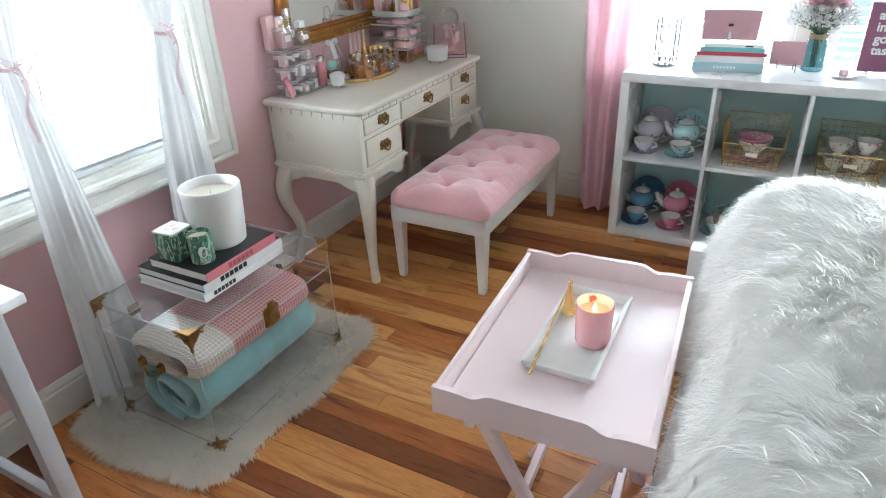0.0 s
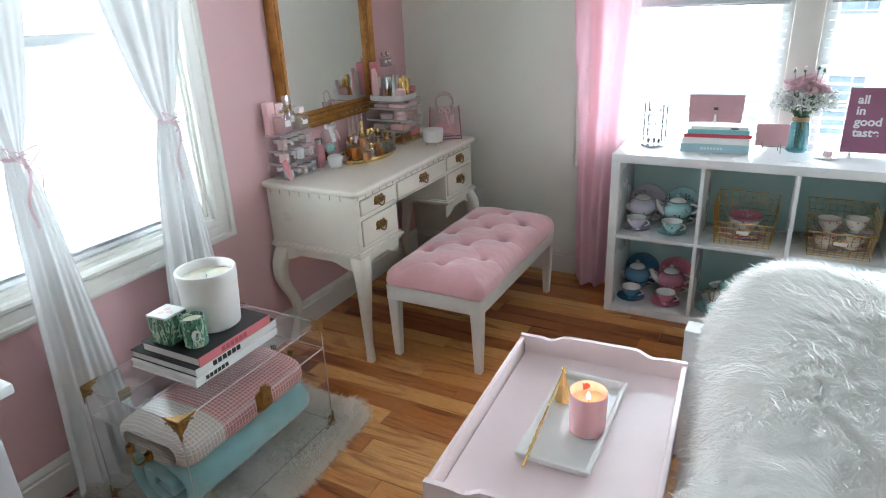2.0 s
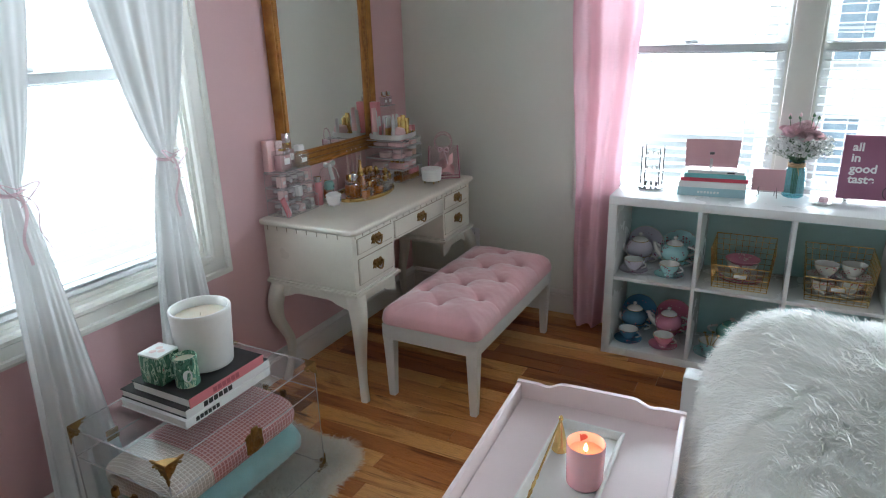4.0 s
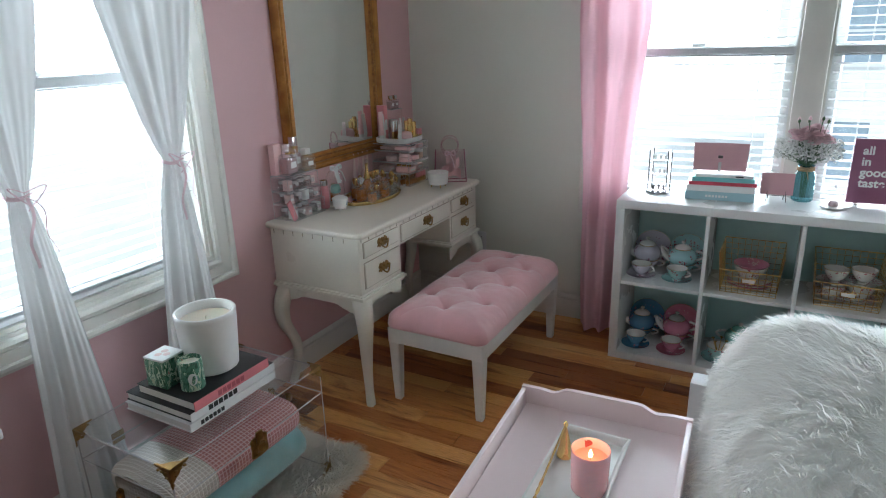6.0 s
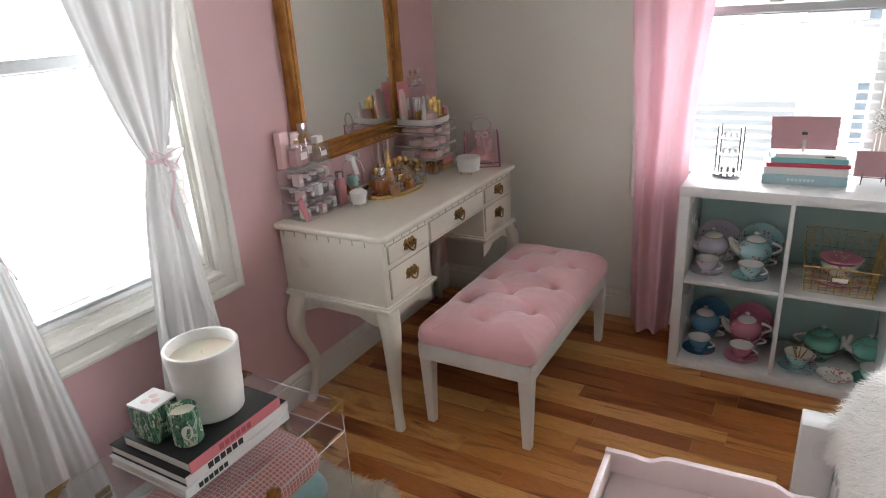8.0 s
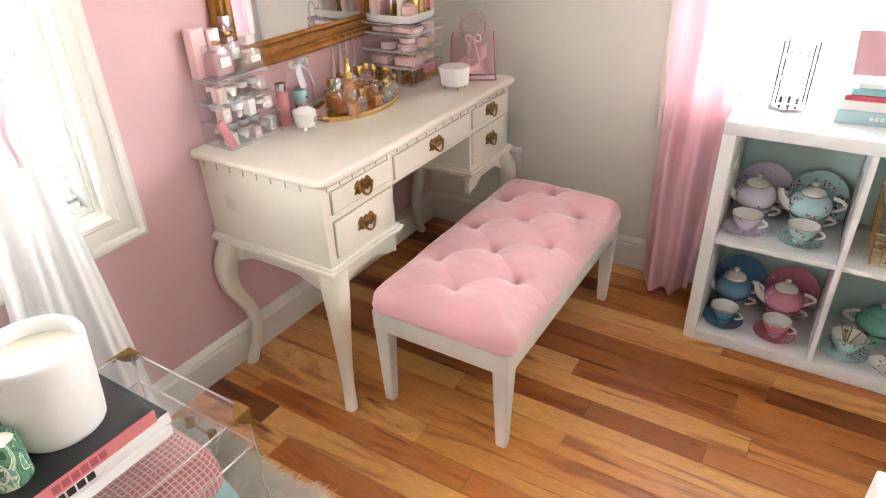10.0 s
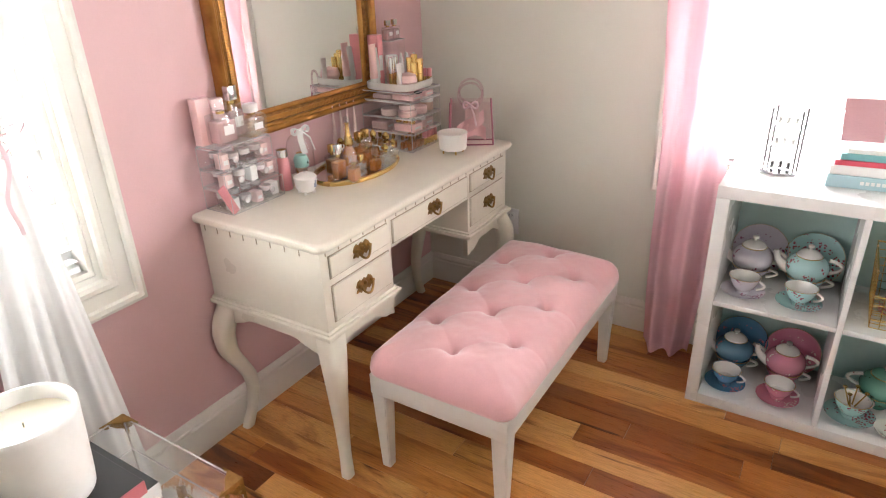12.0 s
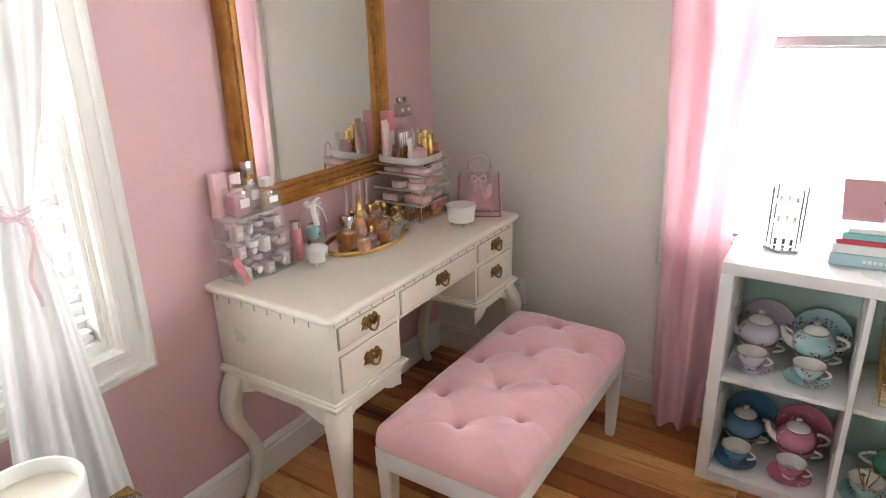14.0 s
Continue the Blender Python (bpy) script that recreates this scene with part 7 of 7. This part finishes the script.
def cosmetic(kind, x, y, z, mat, s=1.0, turn=0.0, group="cosmetics in the organisers", h=0.05, r=0.012, label=""):
    m = pose(x, y, z, 0, 0, turn)
    if kind == "carton":
        t = thing("cosmetic_carton", m, label or "small pink cosmetic carton", "carton", group)
        part("carton", box(B(), -r, r, -r * 0.7, r * 0.7, 0, h, 0.001), mat, t)
        part("printed_panel", box(B(), r, r + 0.0006, -r * 0.45, r * 0.45, h * 0.3, h * 0.6), M_BOOKWHITE, t)
    elif kind == "tube":
        t = thing("cosmetic_tube", m, label or "standing squeeze tube with a cap", "tube", group)
        part("cap", lathe(B(), [(0, 0), (r * 0.8, 0), (r * 0.82, h * 0.22), (0, h * 0.22)], 14), M_WCOS, t)
        bm = B()
        grid(bm, 17, 6, lambda u, v: (r * math.cos(u * 6.28319) * (1 - 0.9 * v), r * math.sin(u * 6.28319) * (1 + 0.3 * v), h * (0.22 + 0.78 * v)))
        part("sleeve", bm, mat, t, angle=80)
    elif kind == "lipstick":
        t = thing("lipstick", m, label or "upright lipstick case", "lipstick", group)
        part("base", lathe(B(), [(0, 0), (r, 0), (r, h * 0.45), (r * 0.8, h * 0.45)], 14), M_GOLD, t)
        part("cap", lathe(B(), [(r * 1.04, h * 0.46), (r * 1.04, h * 0.97), (r * 0.9, h), (0, h)], 14), mat, t)
    elif kind == "jar":
        t = thing("cream_jar", m, label or "round cream jar with a lid", "jar", group)
        part("jar", lathe(B(), [(0, 0), (r, 0), (r, h * 0.6), (0, h * 0.6)], 18), M_CUT if mat is M_SILVER else mat, t)
        part("lid", lathe(B(), [(r * 1.02, h * 0.62), (r * 1.02, h * 0.96), (r * 0.9, h), (0, h)], 18), M_PEARL if mat is M_SILVER else M_WCOS, t)
    else:
        t = thing("compact", m, label or "flat round powder compact", "compact", group)
        part("base", lathe(B(), [(0, 0), (r, 0), (r, h * 0.5), (0, h * 0.5)], 20), mat, t)
        part("lid", lathe(B(), [(r, h * 0.52), (r, h * 0.9), (r * 0.9, h), (0, h)], 20), mat, t)
    return t


def knob_x(x, y, z):
    """Round knob that points along x."""
    bm = lathe(B(), [(0.0035, 0), (0.0035, 0.006), (0.009, 0.008), (0.0095, 0.012), (0.006, 0.015), (0, 0.016)], 14)
    bmesh.ops.transform(bm, matrix=Matrix.Translation((x, y, z)) @ Matrix.Rotation(math.pi / 2, 4, "Y"), verts=bm.verts)
    return bm


def organiser_tiers():
    """Stepped clear organiser near the window."""
    o = Vector((-1.740, 2.098, VT))
    t = thing("tiered_organiser", o, "clear acrylic tiered organiser packed with perfumes and creams", "organiser")
    open_box(t, "lower_tier", -0.050, 0.062, -0.100, 0.100, 0.0, 0.062)
    open_box(t, "middle_tier", -0.050, 0.050, -0.100, 0.098, 0.066, 0.116)
    open_box(t, "upper_tier", -0.050, 0.042, -0.100, 0.094, 0.120, 0.180)
    part("top_deck", box(B(), -0.050, 0.040, -0.095, 0.092, 0.184, 0.187), M_ACRYL_EDGE, t, smooth=False)
    for z in (0.062, 0.116, 0.180):
        for y in (-0.0995, 0.094):
            part("bracket", box(B(), -0.048, -0.040, y - 0.002, y + 0.002, z - 0.0, z + 0.005), M_ACRYL_EDGE, t)
    for z, x in ((0.034, 0.0625), (0.092, 0.0505), (0.150, 0.0425)):
        for y in (-0.052, 0.044):
            part("knob", knob_x(x, y, z), M_PEARL, t, "round pearly knob")
    w = lambda x, y, z: (o.x + x, o.y + y, o.z + z)
    rng = random.Random(12)
    for zt, x in ((0.0030, 0.030), (0.0690, 0.022), (0.1230, 0.014)):
        for k, y in enumerate((-0.072, -0.030, 0.012, 0.054, 0.082)):
            q = w(x + rng.uniform(-0.008, 0.008), y, zt)
            kind = rng.choice(("jar", "carton", "carton", "jar"))
            cosmetic(kind, *q, M_SILVER if kind == "jar" else rng.choice((M_WCOS, M_PCOS, M_BLUSH)), r=0.017, h=rng.uniform(0.032, 0.044), label="clear cream jar with a silver lid in the organiser" if kind == "jar" else "small pale carton in the organiser")
        for y in (-0.06, -0.015, 0.03, 0.07):
            q = w(-0.026, y, zt)
            cosmetic("jar", *q, M_SILVER, r=0.015, h=0.040, label="clear cream jar with a silver lid in the organiser")
    zt = 0.1875
    cosmetic("carton", *w(-0.034, -0.074, zt), M_PCOS, r=0.022, h=0.128, turn=90, label="tall pale pink carton leaning by the wall")
    cosmetic("carton", *w(-0.036, -0.022, zt), M_PCOS, r=0.021, h=0.118, turn=90, label="tall pale pink carton on the organiser")
    perfume(*w(0.008, -0.042, zt), "s", 0.037, 0.128, "p", "c", "perfumes on the organiser", 90)
    perfume(*w(-0.022, 0.026, zt), "s", 0.032, 0.146, "p", "s", "perfumes on the organiser", 90)
    perfume(*w(0.012, 0.062, zt), "s", 0.036, 0.092, "c", "w", "perfumes on the organiser", 90)
    solo("pink_spatula", box(B(), -0.004, 0.004, -0.012, 0.012, 0, 0.10, 0.002), M_PCOS2, Matrix.Translation(w(0.052, -0.082, 0.003)) @ pose(0, 0, 0, 28, 8, 0), "coral pink spatula leaning in the lowest tier", "spatula")


organiser_tiers()


def organiser_drawers():
    o = Vector((-1.672, 2.826, VT))
    t = thing("drawer_organiser", o, "clear acrylic drawer organiser full of pink make-up", "organiser")
    a, b = 0.108, 0.097
    tops = (0.066, 0.120, 0.178, 0.212)
    z = 0.0
    rng = random.Random(31)
    for i, top in enumerate(tops):
        open_box(t, "drawer", -a, a, -b, b, z + 0.001, top - 0.003)
        part("front_rail", box(B(), a, a + 0.003, -b, b, top - 0.005, top - 0.001, 0.0008, 1), M_ACRYL_EDGE, t)
        for y in (-b, b):
            part("side_rail", box(B(), -a, a, y - 0.0015, y + 0.0015, top - 0.0032, top + 0.0005), M_ACRYL_EDGE, t)
        zi = o.z + z + 0.0036
        if i == 0:
            for k in range(8):
                y = -0.082 + 0.0235 * k
                for xx in (0.088, 0.055):
                    if k < 4:
                        perfume(o.x + xx, o.y + y, zi, "s", 0.010, 0.052, "a", "g", "miniatures in the drawer", 90)
                    else:
                        cosmetic("lipstick", o.x + xx, o.y + y, zi, rng.choice((M_PCOS2, M_PCOS, M_NUDE)), r=0.009, h=0.054, label="upright pink lipstick in the drawer")
            for xx in (-0.080, -0.050, -0.020, 0.012):
                perfume(o.x + xx, o.y - 0.078, zi, "s", 0.011, 0.052, "a", "g", "miniatures in the drawer", 0)
        elif i == 1:
            for x0, y0, m, ww in ((0.060, -0.048, M_PCOS, 0.042), (-0.045, -0.060, M_BLUSH, 0.034), (0.050, 0.050, M_BLUSH, 0.038)):
                cosmetic("carton", o.x + x0, o.y + y0, zi, m, r=ww, h=0.026, label="flat pink make-up carton in the acrylic drawer")
            for x0 in (0.082, 0.052, 0.022):
                cosmetic("lipstick", o.x + x0, o.y - 0.052, zi + 0.0265, M_MINT, r=0.011, h=0.022, label="short white and mint pot on a carton")
            cosmetic("jar", o.x + 0.070, o.y + 0.020, zi, M_PCOS, r=0.018, h=0.040, label="pink make-up jar in the acrylic drawer")
        elif i == 2:
            for x0, y0, m, r in ((0.066, -0.058, M_PCOS, 0.034), (-0.010, -0.060, M_BLUSH, 0.032), (0.070, 0.012, M_PCOS, 0.030)):
                cosmetic("compact", o.x + x0, o.y + y0, zi, m, r=r, h=0.024, label="domed pink powder compact in the acrylic drawer")
            cosmetic("compact", o.x + 0.064, o.y - 0.056, zi + 0.0245, M_BLUSH, r=0.028, h=0.016, label="pale powder compact on another compact")
            cosmetic("jar", o.x + 0.068, o.y + 0.068, zi, M_NUDE, r=0.024, h=0.046, label="round nude make-up jar in the acrylic drawer")
        else:
            for x0, y0, m, ww, hh in ((0.060, -0.045, M_PCOS, 0.044, 0.016), (-0.030, -0.050, M_BLUSH, 0.040, 0.014), (0.064, 0.040, M_PCOS, 0.036, 0.018)):
                cosmetic("carton", o.x + x0, o.y + y0, zi, m, r=ww, h=hh, label="flat pink palette in the acrylic drawer")
            cosmetic("carton", o.x + 0.090, o.y - 0.020, zi + 0.0165, M_BLACK, r=0.013, h=0.008, turn=90, label="small black palette on a pink one")
        z = top
    # white tray with upright cosmetics
    zt = 0.2135
    tr = thing("cosmetic_tray", (o.x, o.y, o.z + zt), "white rounded tray of pink cosmetics on the organiser", "tray")

    def stadium(g):
        pts = []
        for k in range(24):
            an = 2 * math.pi * k / 24
            c, s = math.cos(an), math.sin(an)
            e = (abs(c) ** 5 + abs(s) ** 5) ** 0.2
            pts.append(((0.100 + g) * c / e, (0.095 + g) * s / e))
        return pts
    bm = B()
    rings = [[bm.verts.new((x, y, z)) for x, y in stadium(g)] for g, z in ((-0.004, 0), (0, 0.004), (0.001, 0.026), (-0.003, 0.026), (-0.004, 0.006))]
    for p, q in zip(rings, rings[1:]):
        for k in range(24):
            bm.faces.new((p[k], p[(k + 1) % 24], q[(k + 1) % 24], q[k]))
    bm.faces.new(rings[0][::-1])
    bm.faces.new(rings[-1])
    part("shell", bm, M_WCOS, tr, angle=50)
    zz = o.z + zt + 0.0065
    g = "cosmetics on the white tray"
    P = lambda x, y: (o.x + x * 1.1, o.y + y * 0.82, zz)
    cosmetic("tube", *P(-0.05, -0.098), M_PCOS, r=0.015, h=0.150, group=g)
    cosmetic("tube", *P(-0.055, -0.070), M_WCOS, r=0.015, h=0.135, group=g)
    cosmetic("carton", *P(-0.070, -0.040), M_PCOS2, r=0.022, h=0.175, group=g, label="tall coral pink carton on the white tray")
    cosmetic("tube", *P(0.05, -0.096), M_WCOS, r=0.011, h=0.090, group=g)
    solo("powder_puff", lathe(B(), [(0, 0), (0.030, 0.004), (0.038, 0.024), (0.032, 0.046), (0, 0.056)], 22), M_PCOS, P(0.055, -0.052), "round pink powder box on the white tray", "powder box")
    for k, (x, y) in enumerate(((-0.01, -0.045), (-0.012, -0.026), (-0.010, -0.008))):
        cosmetic("lipstick", *P(x, y), M_SILVER, r=0.0085, h=0.100, group=g, label="slim silver lipstick on the white tray")
    for k, (x, y, h) in enumerate(((0.06, -0.004, 0.070), (0.050, 0.020, 0.090), (0.066, 0.026, 0.078), (0.040, 0.004, 0.082), (0.058, 0.048, 0.075))):
        cosmetic("lipstick", *P(x, y), M_GOLD if k != 4 else M_AMBER, r=0.012, h=h * 1.2, group=g, label="gold lipstick case on the white tray")
    for x, y in ((-0.02, 0.055), (-0.005, 0.075), (-0.02, 0.095), (0.012, 0.095)):
        t2 = thing("nail_polish", P(x, y), "pink bottle with a tall white tapered cap", "nail polish", g)
        part("bottle", lathe(B(), [(0, 0), (0.0105, 0), (0.011, 0.028), (0.006, 0.034), (0, 0.034)], 14), M_PCOS2, t2)
        part("cap", lathe(B(), [(0.0095, 0.034), (0.0085, 0.076), (0.003, 0.104), (0, 0.106)], 12), M_WCOS, t2)
    for x, y in ((0.055, 0.085), (0.072, 0.092), (0.04, 0.09)):
        cosmetic("lipstick", *P(x, y), M_PCOS2, r=0.009, h=0.052, group=g, label="pink lip colour on the white tray")
    cosmetic("jar", *P(-0.04, 0.02), M_PCOS, r=0.022, h=0.10, group=g, label="round pale pink bottle on the white tray")
    # raised clear stand at the back
    st = thing("riser_stand", (o.x - 0.060, o.y + 0.045, zz), "clear riser with two square perfumes on the white tray", "stand")
    part("shelf_plate", box(B(), -0.028, 0.028, -0.045, 0.045, 0.148, 0.151), M_ACRYL_EDGE, st)
    for y in (-0.044, 0.044):
        part("side_plate", box(B(), -0.028, 0.028, y - 0.0012, y + 0.0012, 0.0, 0.1475), M_ACRYL, st)
    for y in (-0.020, 0.020):
        perfume(o.x - 0.060, o.y + 0.045 + y, zz + 0.1515, "s", 0.020, 0.068, "p", "s", "perfumes on the riser", 90)


organiser_drawers()

t = thing("trinket_box", (-1.437, 2.800, VT), "round cream ceramic lidded box on small gold feet", "box")
part("body", lathe(B(), [(0, 0.016), (0.044, 0.014), (0.048, 0.017), (0.053, 0.074), (0.051, 0.076), (0.046, 0.075), (0, 0.0745)], 32), M_CERAMIC, t)
for k in range(4):
    a = 0.8 + k * 1.571
    part("foot", lathe(B(), [(0, 0), (0.003, 0), (0.003, 0.015), (0, 0.015)], 8, (0.036 * math.cos(a), 0.036 * math.sin(a), 0)), M_GOLD, t)

M_PVC = clear("pink_clear_vinyl", (0.985, 0.90, 0.92), 1.5, 0.04, haze=0.06, hazecol=(0.92, 0.62, 0.70))
M_PVC_EDGE = clear("pink_vinyl_edge", (0.90, 0.45, 0.55), 1.4, 0.08, haze=0.45, hazecol=(0.86, 0.42, 0.52))


def vinyl_bag():
    t = thing("vinyl_bag", pose(-1.440, 2.938, VT, 0, 0, 28), "clear pink vinyl gift bag with ring handles", "bag")
    a, b, h = 0.082, 0.036, 0.160
    k = 0.90
    bot = [(-a, -b), (a, -b), (a, b), (-a, b)]
    top = [(-a * k, -b), (a * k, -b), (a * k, b), (-a * k, b)]
    for i in range(4):
        j = (i + 1) % 4
        bm = B()
        bm.faces.new([bm.verts.new(p) for p in ((*bot[i], 0.002), (*bot[j], 0.002), (*top[j], h), (*top[i], h))])
        part("panel", bm, M_PVC, t)
        part("piping", tube(B(), [(*bot[i], 0.003), (*top[i], h)], 0.0036, 6), M_PVC_EDGE, t)
        part("piping", tube(B(), [(*bot[i], 0.003), (*bot[j], 0.003)], 0.003, 6), M_PVC_EDGE, t)
    for y in (-b - 0.004, b + 0.004):
        part("ring_handle", tube(B(), arc(24, lambda q: (0.044 * math.cos(q * 6.2832), y, h + 0.026 + 0.044 * math.sin(q * 6.2832))), 0.0042, 8), M_PVC, t)
    def band(path, w, drop=0.0):
        """Broad soft ribbon along a path."""
        bm = B()
        grid(bm, 24, 5, lambda u, v: path(u) + Vector((0, 0.004 * math.sin(v * 3.1416), (v - 0.5) * w)))
        return bm
    part("tissue", band(lambda u: Vector((-0.052 + 0.10 * u, 0.010 * math.sin(u * 7), 0.040 + 0.060 * u)), 0.050), M_PCOS, t, "broad pink ribbon folded inside")
    part("tissue", band(lambda u: Vector((0.055 - 0.09 * u, 0.012 + 0.010 * math.sin(u * 6), 0.030 + 0.020 * math.sin(u * 3))), 0.050), M_PCOS, t, "broad pink ribbon folded inside")
    part("tissue", band(lambda u: Vector((-0.02 + 0.05 * u, -0.018 + 0.008 * math.sin(u * 5), 0.120 + 0.010 * math.sin(u * 4))), 0.055), M_BLUSH, t, "broad pink ribbon folded inside")
    bm = B()
    for sg in (-1, 1):
        tube(bm, arc(12, lambda q: (sg * 0.026 * math.sin(q * 3.1416), -b - 0.009, 0.152 + 0.012 * math.sin(q * 6.2832))), 0.010, 8, flat=0.35)
    tube(bm, [(0, -b - 0.009, 0.150), (0.012, -b - 0.008, 0.118), (0.020, -b - 0.007, 0.078)], [0.008, 0.010, 0.012], 8, flat=0.3)
    part("ribbon", bm, M_RIBBON, t, "pink ribbon bow")


vinyl_bag()


# ---- floor boards, last ----
def floor():
    fl = thing("floor", (0, 0, 0), "hickory strip floor, honey to dark brown boards with a satin finish", "floor", kind="structure")
    part("subfloor", box(B(), WX - 0.01, EX + 0.01, SY - 0.01, WY + 0.01, -0.06, -0.012), M_SEAM, fl)
    rng = random.Random(7)
    W = 0.0826
    sizes = [0.34, 0.52, 0.76, 1.00, 1.34]
    meshes = {}
    for s in sizes:
        bm = B()
        box(bm, -s / 2 + 0.0006, s / 2 - 0.0006, -W / 2 + 0.0006, W / 2 - 0.0006, -0.0115, 0.0)
        top = [e for e in bm.edges if all(v.co.z > -0.001 for v in e.verts)]
        bmesh.ops.bevel(bm, geom=top, offset=0.0010, segments=1, affect="EDGES")
        meshes[s] = mesh_of("floor_board", bm, M_FLOOR, smooth=False)
    rest = []
    y = WY - W / 2
    count = 0
    while y > SY - W / 2:
        x = WX - rng.uniform(0, 0.7)
        while x < EX:
            s = rng.choices(sizes, (2, 3, 4, 3, 2))[0]
            near = y > 0.35 and x < 1.0 and x + s > WX and count < 300
            # end boards are cut at the walls
            a, b = max(x, WX - 0.05), min(x + s, EX + 0.05)
            if near and b - a > 0.03:
                part("floor_board", meshes[s], M_FLOOR, fl, at=Matrix.Translation(((a + b) / 2, y, 0)) @ Matrix.Diagonal(((b - a) / s, 1, 1, 1)))
                count += 1
            elif b - a > 0.03:
                rest.append((a, b, y))
            x += s
        y -= W
    co, fa = [], []
    for a, b, c in rest:
        k = len(co)
        a, b = a + 0.0006, b - 0.0006
        for z in (-0.0115, 0.0):
            co += [(a, c - W / 2 + 0.0006, z), (b, c - W / 2 + 0.0006, z), (b, c + W / 2 - 0.0006, z), (a, c + W / 2 - 0.0006, z)]
        fa += [(k + 4, k + 5, k + 6, k + 7), (k, k + 1, k + 5, k + 4), (k + 1, k + 2, k + 6, k + 5), (k + 2, k + 3, k + 7, k + 6), (k + 3, k, k + 4, k + 7)]
    me = bpy.data.meshes.new("floor_boards")
    me.from_pydata(co, [], fa)
    me.materials.append(M_FLOOR)
    part("floor_boards", me, M_FLOOR, fl)["kind"] = "stuff"


floor()
